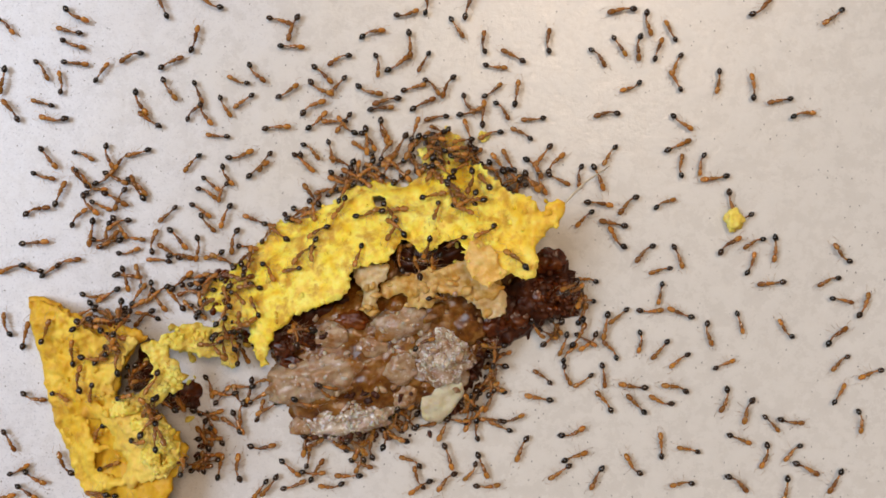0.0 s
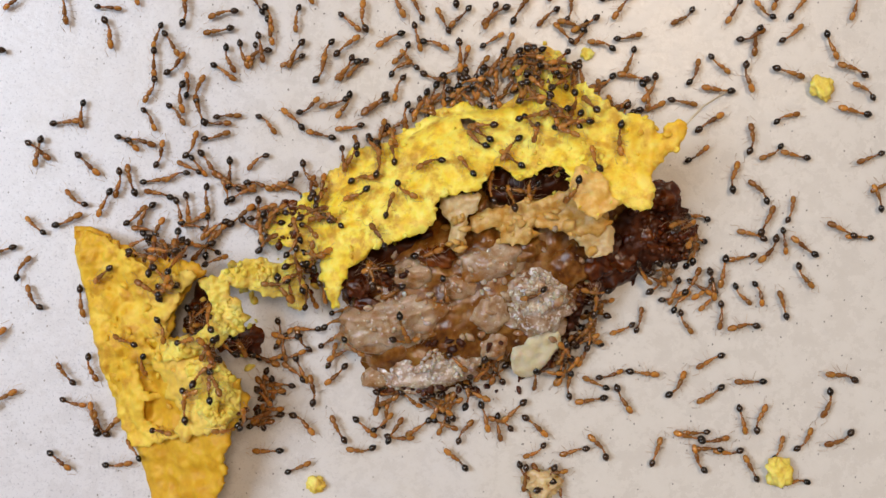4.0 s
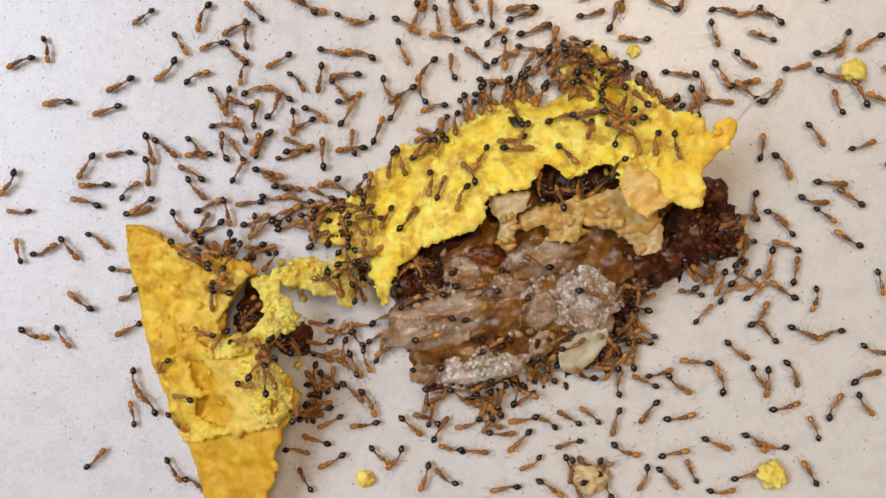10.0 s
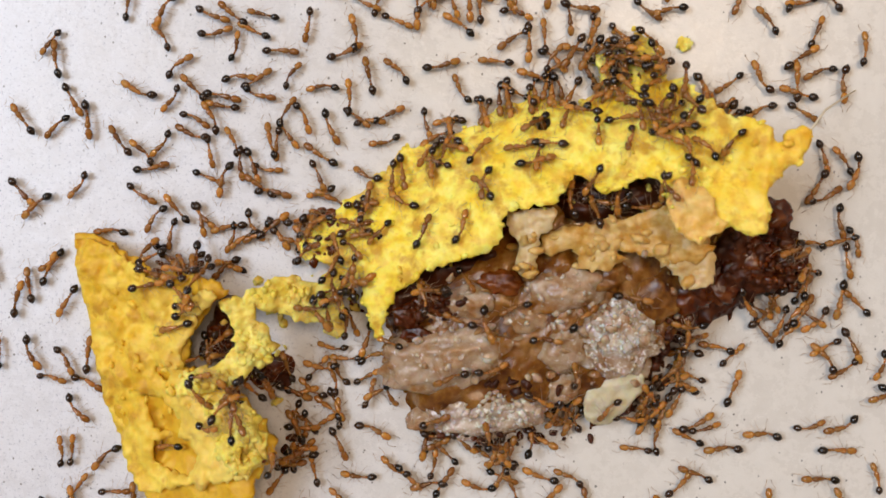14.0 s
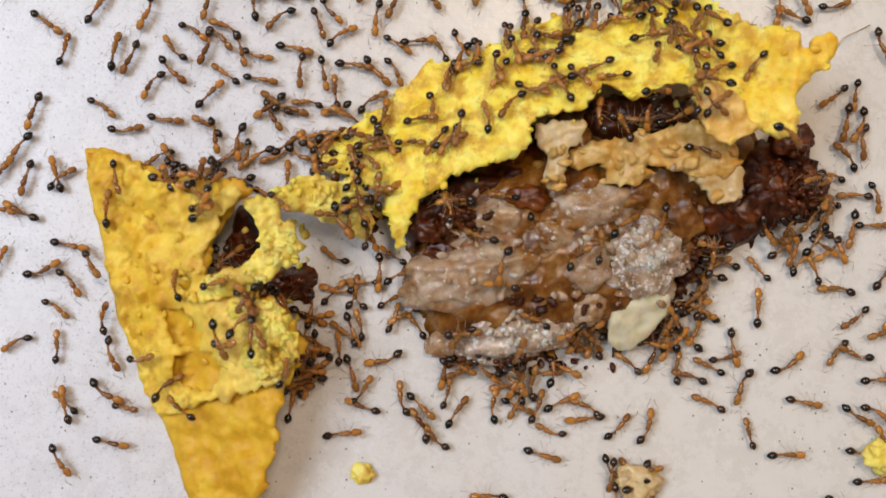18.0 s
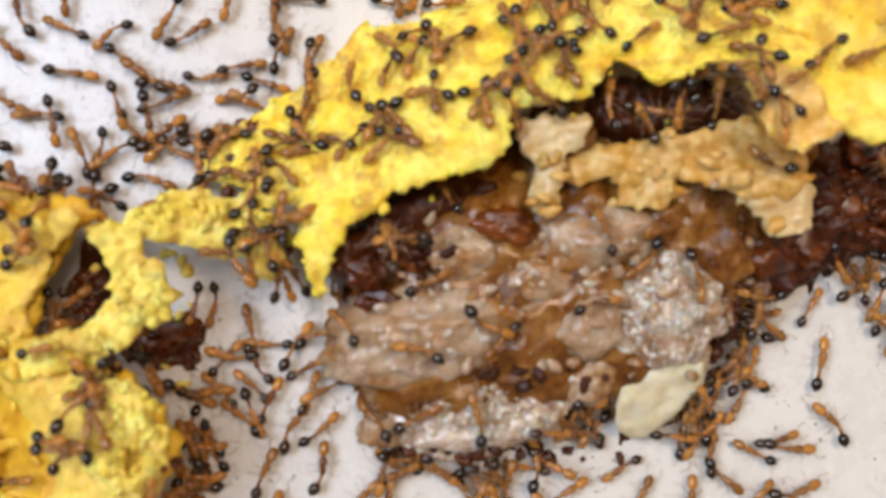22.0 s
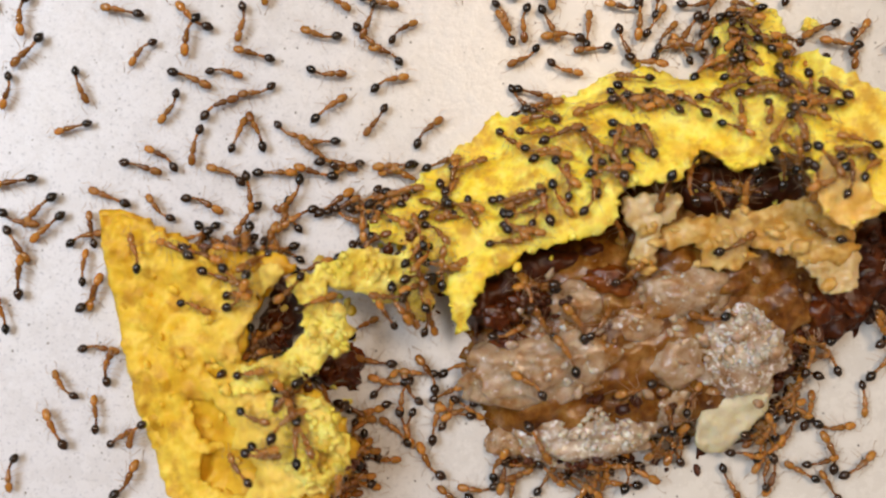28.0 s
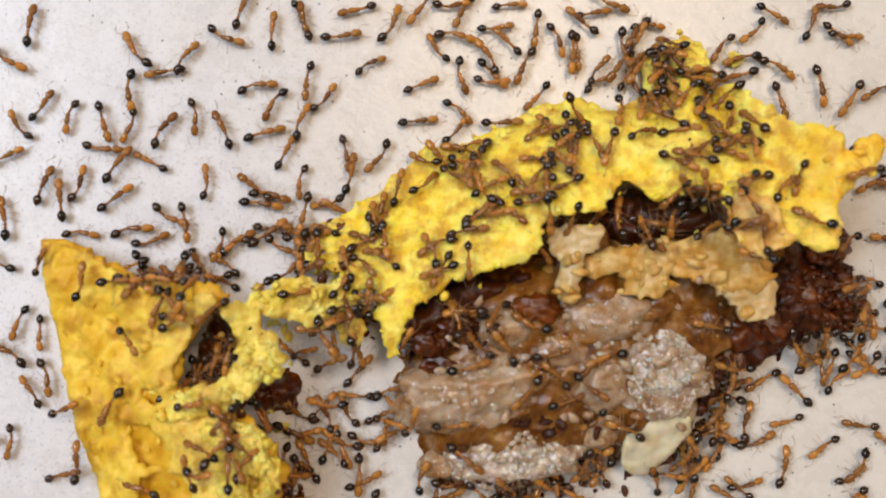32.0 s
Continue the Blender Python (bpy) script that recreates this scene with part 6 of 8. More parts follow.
    crawl(ants[167], [(0, 12.2, -17.8, 28), (3, 11.9, -17.6, 110), (6, 11.9, -16.7, 134), (10, 11.7, -17.1, 117), (17, 10.7, -17.0, -15), (24, 8.5, -14.8, 153), (28, 7.2, -14.8, 12), (30, 5.6, -14.4, 39), (32, 5.0, -14.5, 94)])
    crawl(ants[168], [(0, 12.4, -19.8, 17), (3, 14.9, -17.1, -26), (6, 12.5, -19.1, 1), (10, 15.3, -17.2, -96), (17, 16.5, -17.6, 6)])
    crawl(ants[169], [(0, 14.3, -21.7, -113), (3, 14.6, -21.2, -104), (6, 15.9, -20.4, 75), (8, 16.8, -19.4, 54), (10, 16.7, -19.2, 21), (13, 14.9, -19.7, 155), (17, 15.2, -19.9, -19)])
    crawl(ants[170], [(0, 35.7, -22.1, -120)])
    crawl(ants[171], [(0, 27.0, -22.1, -48), (3, 25.1, -20.9, -135), (6, 23.6, -21.2, 177), (8, 21.5, -17.2, -44), (10, 22.8, -16.5, 15)])
    crawl(ants[172], [(0, 22.0, -22.2, -164), (3, 21.7, -21.4, -46), (6, 22.1, -21.0, -80), (8, 22.6, -19.9, 23), (10, 22.8, -18.9, -44)])
    crawl(ants[173], [(0, 31.3, -22.8, -103), (6, 8.3, -22.6, -71), (8, 7.9, -22.2, -1), (10, 8.1, -23.0, 10)])
    crawl(ants[174], [(0, 7.6, -19.1, -109), (3, 7.7, -18.3, 162), (6, 7.9, -19.3, -133), (10, 8.5, -20.2, 16), (13, 6.2, -16.6, 38), (19, 7.2, -16.3, -111), (23, 7.8, -16.8, 31), (24, 6.8, -15.9, 125), (25, 7.3, -16.4, -126), (28, 8.8, -16.9, 45), (32, 8.9, -15.7, 87)])
    crawl(ants[175], [(0, 4.2, -20.6, -67), (3, 5.2, -18.4, 3), (6, 4.2, -18.2, 73), (10, 4.7, -15.3, 95), (13, 4.2, -15.6, -132), (19, 4.1, -15.6, 169), (24, 4.0, -14.2, 40), (25, 4.0, -15.6, 147), (28, 3.4, -14.5, -154), (30, 3.6, -15.1, -168), (32, 3.3, -15.2, -86)])
    crawl(ants[176], [(0, -1.6, -21.8, 104), (3, -4.8, -21.2, -166), (6, -4.7, -20.8, -175), (8, -10.3, -25.7, -152), (10, -10.0, -25.5, 136)])
    crawl(ants[177], [(0, 0.9, -21.9, -125), (3, 6.5, -22.2, -144), (6, 5.8, -21.2, -6), (10, 4.2, -23.0, -13), (13, 4.4, -22.7, 0), (17, 2.1, -21.6, -147), (23, 2.7, -19.6, -156), (24, 2.2, -19.3, -78), (25, 1.7, -16.4, 134), (28, 2.0, -15.3, 26), (30, 0.8, -14.5, -21), (32, -1.3, -13.6, 170)])
    crawl(ants[178], [(0, 1.2, -19.8, -75), (3, 0.6, -20.6, 66), (6, 0.9, -21.1, 167), (8, 1.6, -22.2, 9), (10, -1.6, -26.0, -36)])
    crawl(ants[179], [(0, 4.6, -22.5, 7), (3, 4.3, -22.3, -148), (6, 3.8, -22.5, 18), (8, 3.9, -21.8, 96), (10, 3.4, -20.6, -100), (13, 5.4, -20.9, 75), (17, 6.0, -20.0, 73), (19, 5.8, -19.5, 58), (24, 5.9, -19.2, 118), (32, 4.8, -11.5, -145)])
    crawl(ants[180], [(0, 11.1, -21.2, -146), (3, 10.4, -22.7, 134), (6, 10.7, -22.5, -56), (8, 10.6, -21.8, 177), (10, 11.4, -22.2, -23), (13, 11.1, -21.9, -34), (17, 11.6, -19.3, -5)])
    crawl(ants[181], [(0, -19.9, -13.5, -82), (3, -19.6, -13.2, -36), (6, -20.1, -14.0, 152), (10, -20.2, -14.8, 172), (13, -19.3, -15.3, -107), (17, -19.9, -14.2, 125), (19, -20.6, -16.2, 67), (23, -19.9, -15.7, -158), (24, -20.1, -16.7, -128), (25, -20.4, -16.9, -16), (28, -20.5, -17.0, 38), (32, -22.3, -16.9, 50)])
    crawl(ants[182], [(0, -17.3, -15.8, -90), (3, -19.0, -14.7, 152), (6, -18.6, -15.2, 43), (10, -18.3, -15.4, -81), (13, -17.7, -14.8, 140), (19, -17.7, -13.8, 112), (23, -18.2, -12.4, 108), (24, -17.2, -12.2, 150), (25, -18.2, -14.2, 104), (28, -17.9, -14.9, -92), (30, -17.3, -15.4, -28)])
    crawl(ants[183], [(0, -16.4, -13.9, -105), (3, -14.6, -17.0, 136), (6, -15.3, -17.8, -120), (10, -16.5, -21.3, -173), (13, -15.8, -21.2, 175), (17, -16.4, -21.3, -159), (19, -17.1, -21.2, 157), (23, -16.8, -16.1, -91), (24, -14.3, -15.0, -18), (25, -14.4, -14.7, -27), (28, -14.8, -15.6, 166), (30, -16.1, -12.0, 20), (32, -17.1, -11.8, 50)])
    crawl(ants[184], [(0, -19.9, -16.8, -62), (3, -19.7, -16.3, 46), (6, -16.7, -15.5, -126), (8, -17.5, -16.0, -140), (10, -16.5, -16.1, -66), (13, -17.3, -17.2, 137), (19, -17.4, -15.9, 152), (23, -17.8, -15.5, -76), (24, -18.3, -16.8, -91), (25, -17.7, -17.4, 70), (28, -17.4, -16.6, -93), (30, -15.2, -10.7, 39)])
    crawl(ants[185], [(0, -19.1, -20.7, 78), (3, -20.1, -23.0, -157), (6, -20.5, -23.1, -161), (8, -20.6, -23.1, -172), (10, -20.4, -22.6, 163), (13, -21.4, -21.6, -115), (28, -20.3, -18.3, 43)])
    crawl(ants[186], [(0, -17.6, -20.8, 84), (3, -17.7, -20.5, -23), (6, -17.1, -20.7, 34), (8, -15.2, -20.1, 46), (10, -16.1, -19.4, -71), (13, -15.2, -17.9, 36), (19, -15.7, -18.3, 146), (23, -15.6, -16.8, 30), (24, -16.7, -18.1, 124), (25, -15.8, -17.8, 95), (28, -16.1, -18.6, 120)])
    crawl(ants[187], [(0, -15.4, -19.0, 12), (3, -16.6, -18.3, -84), (6, -17.0, -17.4, -89), (10, -11.4, -20.6, 169), (13, -11.2, -21.1, -41), (17, -12.9, -22.1, -55), (23, -14.1, -18.4, 30), (24, -13.6, -17.7, -14), (25, -16.9, -14.8, 110), (28, -16.4, -13.5, 132), (30, -17.2, -14.0, -8), (32, -18.5, -14.6, 128)])
    crawl(ants[188], [(0, -14.7, -22.4, -132), (3, -14.7, -21.5, -58), (6, -16.4, -19.7, -136), (8, -17.4, -19.0, 31), (10, -17.5, -18.6, -44), (13, -17.4, -18.9, -81), (17, -17.5, -19.1, -118), (23, -17.1, -19.2, 118), (24, -18.2, -19.2, 153), (25, -20.0, -12.8, -149), (28, -19.6, -13.1, 172), (30, -20.5, -13.4, -152), (32, -18.3, -11.4, 26)])
    crawl(ants[189], [(0, -10.9, -21.3, 2), (3, -11.5, -20.8, -18), (6, -11.1, -20.6, -99), (8, -15.4, -23.2, 22), (10, -15.3, -23.8, -35), (13, -16.5, -23.0, 176), (23, -14.1, -16.7, 44), (24, -15.5, -20.4, -139), (28, -18.8, -18.6, 4)])
    crawl(ants[190], [(0, -7.7, -21.5, 180), (3, -8.3, -20.9, 41), (6, -9.8, -21.3, 136), (8, -7.9, -22.3, 168), (10, -7.8, -23.2, -5)])
    crawl(ants[191], [(0, -9.2, -22.5, 176), (3, -12.6, -22.7, -62), (6, -13.6, -22.8, -30), (8, -14.0, -24.3, 20), (10, -13.9, -24.0, -134), (13, -13.5, -20.8, 85), (17, -14.2, -20.9, -99), (19, -14.3, -20.6, -87), (23, -12.7, -20.1, -173), (24, -12.2, -20.7, -19), (25, -11.1, -19.2, 57), (28, -13.1, -19.9, 176)])
    crawl(ants[192], [(0, -7.0, -19.1, 29), (3, -6.1, -19.3, 77), (6, -5.8, -19.4, -102), (10, -6.7, -19.4, -179), (13, -6.0, -19.6, -177), (17, -7.3, -19.5, 133), (23, -7.4, -20.0, 29), (24, -9.0, -20.1, 3)])
    crawl(ants[193], [(0, -3.5, -18.0, 149), (3, -3.0, -19.9, -178), (6, -2.9, -19.9, 77), (10, -3.8, -20.6, -171), (13, -3.6, -20.5, -164), (17, -4.0, -20.4, -171), (19, -3.6, -20.0, 165), (23, -3.2, -19.5, -174), (24, -2.9, -18.9, 157), (25, -2.8, -19.1, -177)])
    crawl(ants[194], [(0, 5.0, -16.5, 180), (3, 3.1, -16.1, 161), (6, 1.9, -18.2, -157), (8, 1.4, -19.7, -21), (10, 1.5, -20.1, 147), (13, 3.2, -18.5, 134), (17, 0.9, -18.1, 71), (19, 0.3, -17.1, 22), (23, -0.6, -18.2, 56), (25, -1.3, -17.9, 118), (32, -2.4, -15.3, 163)])
    crawl(ants[195], [(0, -34.1, 6.7, -51), (3, -38.5, 0.7, -163), (6, -39.1, -0.2, 140), (8, -40.8, -0.2, -75), (10, -39.1, -0.9, -123), (13, -39.3, 1.5, 132), (17, -39.9, 2.8, -16), (28, -35.4, -5.0, 163), (30, -35.5, -4.7, 70)])
    crawl(ants[196], [(0, -31.0, 7.0, -32), (3, -43.0, -2.0, -75), (6, -43.8, -3.1, -43), (8, -44.2, -4.4, -79), (10, -44.6, -4.7, 170), (13, -37.3, -15.6, 81), (17, -37.0, -16.1, -44), (28, -37.0, -15.9, 125), (30, -37.2, -16.6, 96), (32, -36.5, -17.6, -101)])
    crawl(ants[197], [(0, -28.9, 6.8, -63), (6, -27.5, 8.1, 73), (13, -26.8, 8.1, 14), (30, -27.5, 7.9, -40)])
    crawl(ants[198], [(0, -26.2, 7.1, -168), (3, -24.4, 6.9, -11), (6, -24.2, 6.4, -98), (8, -24.2, 7.9, -41), (10, -23.6, 7.6, -153), (13, -24.0, 8.2, 115), (17, -24.5, 8.3, -24), (32, -23.7, 7.7, 88)])
    crawl(ants[199], [(0, -34.6, 5.0, -11), (3, -35.0, 4.0, -156), (6, -35.4, 1.4, -121), (8, -35.5, 0.1, -120), (10, -36.4, 0.2, -166), (13, -37.0, 1.7, 150), (17, -37.8, 0.6, 73), (28, -37.7, 1.2, -60), (30, -36.2, 1.2, 147), (32, -36.6, 2.0, 64)])
    crawl(ants[200], [(0, -33.1, 3.5, 66), (3, -36.8, 2.8, -89), (6, -36.4, 2.6, -117), (10, -37.4, 3.6, -161), (13, -36.3, 3.5, -83), (28, -35.7, 5.7, 174), (30, -34.1, 1.6, -55), (32, -33.0, 1.4, -69)])
    crawl(ants[201], [(0, -31.0, 5.0, -59), (3, -30.0, 5.5, 13), (6, -31.0, 3.5, -100), (8, -30.7, 6.0, 59), (13, -29.4, 6.1, -43), (17, -28.8, 6.6, 13), (32, -28.7, 5.7, 50)])
    crawl(ants[202], [(0, -29.1, 4.8, 45), (3, -43.4, -4.6, -111), (6, -42.7, -6.0, -50), (8, -42.8, -6.4, -59), (10, -42.5, -7.8, 34), (13, -41.7, -7.9, -82), (28, -40.4, -6.8, -5), (30, -41.7, -6.2, -118)])
    crawl(ants[203], [(0, -26.3, 4.0, 116), (3, -26.2, 3.7, -1), (6, -26.5, 4.0, 150), (10, -26.6, 4.2, 159), (17, -25.6, 4.2, 99)])
    crawl(ants[204], [(0, -21.5, 6.3, -128), (3, -15.0, -13.8, 36), (6, -11.6, -16.8, 170), (10, -11.7, -16.4, 15), (13, -14.3, -15.1, 12), (17, -13.6, -16.1, -8), (19, -14.2, -15.1, 115), (23, -23.8, -16.2, -11), (24, -21.4, -18.1, 172), (25, -29.8, -17.5, -154), (28, -25.3, -16.1, -7), (30, -25.1, -16.1, -12), (32, -24.5, -16.3, 165)])
    crawl(ants[205], [(0, -19.8, 4.4, -39), (3, -14.6, -12.1, 144), (6, -13.0, -10.9, 121), (10, -12.7, -11.1, 35), (13, -13.5, -11.9, 168), (23, -16.6, -10.0, 120), (24, -15.8, -10.8, -72), (25, -18.9, -9.9, -176), (28, -19.2, -10.1, 128), (30, -21.0, -12.1, -121), (32, -20.7, -11.3, 148)])
    crawl(ants[206], [(0, -31.6, 1.5, 39), (3, -31.9, 1.6, -65), (6, -31.1, 0.8, -50), (8, -31.1, 1.1, -157), (10, -30.2, 0.8, -63), (13, -30.1, 0.7, -77), (23, -31.0, 1.9, -34), (24, -31.9, 1.6, 114), (25, -31.7, 0.5, -92), (28, -32.4, 0.4, -124), (30, -32.1, 0.6, -93), (32, -31.4, 1.3, -115)])
    crawl(ants[207], [(0, -28.0, 1.0, -148), (3, -26.7, 0.7, -85), (6, -26.3, 2.3, -108), (17, -27.1, 2.9, 161), (25, -28.3, 2.5, -85), (28, -28.9, -3.0, 170), (30, -28.2, -4.2, -177), (32, -28.7, -3.9, -15)])
    crawl(ants[208], [(0, -23.6, 1.7, -142), (3, -23.9, 3.3, 170), (6, -23.1, 3.1, -143), (10, -22.4, 2.8, -90), (13, -22.1, 3.1, -11), (17, -21.4, 3.8, -30), (23, -21.8, 3.0, 130), (24, -23.1, 2.8, 14), (25, -21.5, 1.4, -28), (28, -20.7, 0.7, -124), (30, -17.7, 1.5, -58), (32, -18.7, 0.8, -77)])
    crawl(ants[209], [(0, -20.2, 0.9, -45), (3, -13.5, 0.4, 84), (6, -13.5, 1.1, -33), (8, -13.4, 1.6, -27), (10, -4.9, -8.3, 23), (17, -6.7, -9.3, 30), (24, -8.2, -12.8, 151), (25, -8.2, -10.5, -7), (28, -7.6, -9.9, 61), (30, -7.3, -10.3, -28), (32, -6.0, -9.9, 24)])
    crawl(ants[210], [(0, -35.4, -0.8, 5), (3, -35.1, -0.6, 11), (6, -34.6, -1.0, -35), (8, -37.8, -2.4, -100), (10, -38.4, -2.4, -177), (13, -39.7, -2.9, -32), (28, -40.8, -4.6, -165), (30, -43.5, -7.1, -35)])
    crawl(ants[211], [(0, -32.5, -2.4, 7), (3, -32.3, -1.6, -62), (6, -32.6, -2.3, 81), (10, -34.0, -1.2, -94), (13, -35.1, -15.4, -22), (19, -33.6, -16.3, 128), (25, -32.7, -14.8, 114), (28, -34.3, -14.4, 69), (30, -43.1, -10.7, 112)])
    crawl(ants[212], [(0, -29.3, -0.6, 16), (3, -29.2, 0.1, -15), (6, -28.9, 0.5, -38), (8, -29.7, -0.1, 136), (10, -30.0, 0.3, -166), (13, -31.4, 0.0, 72), (23, -32.6, -2.3, 74), (24, -33.0, -2.5, 69), (25, -32.8, -2.7, 60), (28, -32.6, -2.4, 159), (30, -33.4, -2.1, 106), (32, -34.0, -2.4, 84)])
    crawl(ants[213], [(0, -22.7, -0.4, -52), (3, -23.7, -1.2, 32), (6, -24.0, -1.4, 167), (10, -24.4, -1.2, -18), (13, -24.1, -0.5, 13), (17, -23.9, -1.7, -59), (19, -24.1, -2.4, -13), (24, -23.5, -3.6, 129), (28, -23.9, -2.6, 167), (30, -24.6, -2.6, 19), (32, -23.4, -2.6, -6)])
    crawl(ants[214], [(0, -24.4, -2.3, 180), (3, -19.4, -17.8, 23), (6, -19.4, -17.6, 58), (8, -19.5, -17.5, 65), (10, -19.2, -17.8, 81), (13, -18.9, -17.7, -29), (17, -18.5, -17.6, -75), (23, -19.5, -15.7, -118), (24, -21.4, -16.3, -125), (25, -20.1, -15.7, 157), (28, -19.5, -15.9, -139), (30, -19.5, -16.7, 137), (32, -19.5, -17.2, 122)])
    crawl(ants[215], [(0, -27.1, -3.7, -7), (3, -32.1, -9.0, 72), (6, -34.1, -10.5, 41), (8, -32.4, -7.4, 136), (10, -29.0, -8.4, 150), (13, -29.9, -8.9, 64), (17, -28.8, -8.6, 163), (19, -29.6, -7.3, -11), (23, -29.3, -10.0, -34), (24, -28.5, -9.9, -23), (25, -27.8, -9.6, -16), (28, -28.1, -9.0, -14), (30, -27.3, -12.3, 1), (32, -33.0, -15.0, 27)])
    crawl(ants[216], [(0, -35.7, -3.2, 153), (3, -35.6, -3.5, -159), (6, -35.7, -3.2, -14), (8, -35.1, -3.3, -3), (10, -35.7, -2.7, 34), (13, -35.6, -2.3, -116), (17, -35.5, -2.5, -25), (25, -32.3, -5.8, -14), (28, -32.6, -5.5, 131), (30, -33.2, -4.6, -166), (32, -33.7, -5.2, -8)])
    crawl(ants[217], [(0, -30.3, -5.6, 5), (3, -30.1, -5.5, -80), (6, -30.7, -5.8, -106), (10, -31.7, -5.3, -44), (13, -30.7, -4.1, -5), (17, -31.1, -5.5, -36), (19, -31.3, -6.4, -38), (24, -31.3, -6.0, -69), (25, -30.4, -6.1, -41), (28, -29.9, -6.9, -108), (30, -29.4, -6.8, -27), (32, -29.6, -5.4, 31)])
    crawl(ants[218], [(0, -26.7, -6.5, 31), (3, -27.7, -6.9, -78), (6, -27.5, -6.6, 105), (10, -11.6, -25.4, -110), (13, -35.3, -24.5, 112)])
    crawl(ants[219], [(0, -37.4, -3.0, -158), (3, -36.4, -5.6, 148), (6, -34.3, -4.3, 37), (8, -38.5, -4.3, -9), (10, -39.1, -3.7, 171), (13, -38.6, -4.0, 78), (17, -40.2, -5.9, -142), (28, -39.3, -6.0, -124), (30, -38.1, -4.0, -146), (32, -38.1, -4.7, 108)])
    crawl(ants[220], [(0, -36.2, -9.0, 77), (3, -35.6, -10.5, -27), (6, -36.1, -13.3, 177), (8, -35.7, -14.0, -137), (10, -35.6, -13.9, -153), (13, -34.9, -13.9, -59), (17, -34.8, -12.3, -79), (25, -25.7, -12.6, 66), (28, -26.0, -12.7, 69), (30, -26.1, -13.2, 51)])
    crawl(ants[221], [(0, -38.0, -8.1, 97), (3, -40.1, -8.8, -130), (6, -39.0, -7.5, 51), (8, -38.7, -7.1, -21), (10, -38.1, -6.7, -44), (13, -37.3, -7.6, -148), (28, -36.6, -7.3, 14), (30, -37.9, -8.6, 106)])
    crawl(ants[222], [(0, -35.6, -14.6, -7), (3, -34.7, -16.2, -86), (6, -34.0, -17.8, -78), (10, -35.2, -18.2, -65), (13, -35.6, -17.2, -151), (17, -33.6, -18.2, 133), (19, -32.7, -19.7, 111), (25, -30.8, -18.5, 43), (28, -32.4, -17.8, -111), (30, -31.4, -18.3, -72), (32, -28.2, -19.0, 178)])
    crawl(ants[223], [(0, -37.7, -18.3, -63), (3, -36.5, -17.4, -46), (6, -36.9, -16.9, -53), (8, -37.3, -19.5, -30), (10, -21.3, -25.9, 117), (13, -33.2, -22.9, -57), (17, -31.7, -22.3, 155), (19, -31.7, -22.3, -167), (28, -33.3, -18.3, 33), (32, -33.3, -19.2, 16)])
    crawl(ants[224], [(0, -36.9, -21.0, 31), (3, -36.6, -19.7, 18), (6, -35.1, -20.5, -80), (8, -35.7, -21.2, -81), (10, -35.3, -20.8, 106), (13, -35.9, -20.4, -40), (17, -36.6, -18.9, 128), (28, -35.0, -17.3, 103)])
    crawl(ants[225], [(0, -36.2, -22.9, -33), (3, -37.1, -23.9, -82), (6, -36.4, -24.0, 47), (8, -34.7, -23.9, -90), (10, -32.0, -25.3, -59), (13, -32.4, -24.8, -62), (17, -33.3, -24.6, -6)])
    crawl(ants[226], [(0, -32.9, -20.5, 113), (3, -33.1, -21.6, -160), (6, -34.1, -18.8, 105), (8, -37.5, -22.2, 109), (10, -30.0, -26.3, -33), (13, -30.8, -24.2, 141), (28, -21.7, -16.2, -162), (30, -20.9, -14.8, 152), (32, -20.2, -14.7, 142)])
    crawl(ants[227], [(0, -28.7, -7.8, -2), (3, -28.9, -8.2, 136), (6, -29.1, -6.9, -78), (13, -29.7, -6.9, -47), (17, -27.8, -7.5, -8), (19, -27.8, -7.4, 175), (23, -28.4, -6.9, 178), (24, -28.0, -7.3, -171), (25, -28.2, -7.3, -178), (28, -27.9, -7.5, 50), (30, -27.9, -7.6, -160)])
    crawl(ants[228], [(0, -26.7, -8.8, -9), (3, -26.7, -9.9, -161), (6, -27.4, -10.0, 30), (8, -26.6, -9.6, 28), (10, -27.2, -10.5, 167), (13, -26.3, -10.3, -115), (17, -32.9, -10.7, -179), (19, -33.0, -7.6, 68), (23, -29.8, -15.3, 102), (24, -31.1, -14.3, 106), (25, -31.0, -12.6, 89), (28, -23.0, -9.9, 23), (30, -22.6, -10.1, -58), (32, -22.3, -9.8, -26)])
    crawl(ants[229], [(0, -28.9, -10.5, 3), (3, -28.6, -10.5, -3), (6, -30.5, -10.1, -112), (8, -30.5, -9.3, -9), (10, -30.6, -7.6, -30), (13, -26.0, -14.8, 13), (19, -24.8, -17.6, -18), (23, -24.5, -17.6, -5), (24, -25.8, -17.9, 153), (25, -24.4, -17.9, 15), (28, -24.7, -18.0, 12), (30, -30.7, -17.1, 120), (32, -30.3, -14.6, -113)])
    crawl(ants[230], [(0, -29.0, -13.4, -109), (3, -28.5, -14.3, -160), (6, -32.6, -12.1, 23), (10, -27.7, -10.9, -85), (13, -26.6, -8.5, 156), (17, -32.7, -7.7, 148), (19, -32.8, -7.5, 81), (23, -26.8, -15.3, 68), (24, -25.6, -14.6, 57), (25, -27.4, -14.0, -149), (28, -27.2, -13.7, 42), (30, -27.3, -13.9, -156), (32, -27.1, -13.6, 39)])
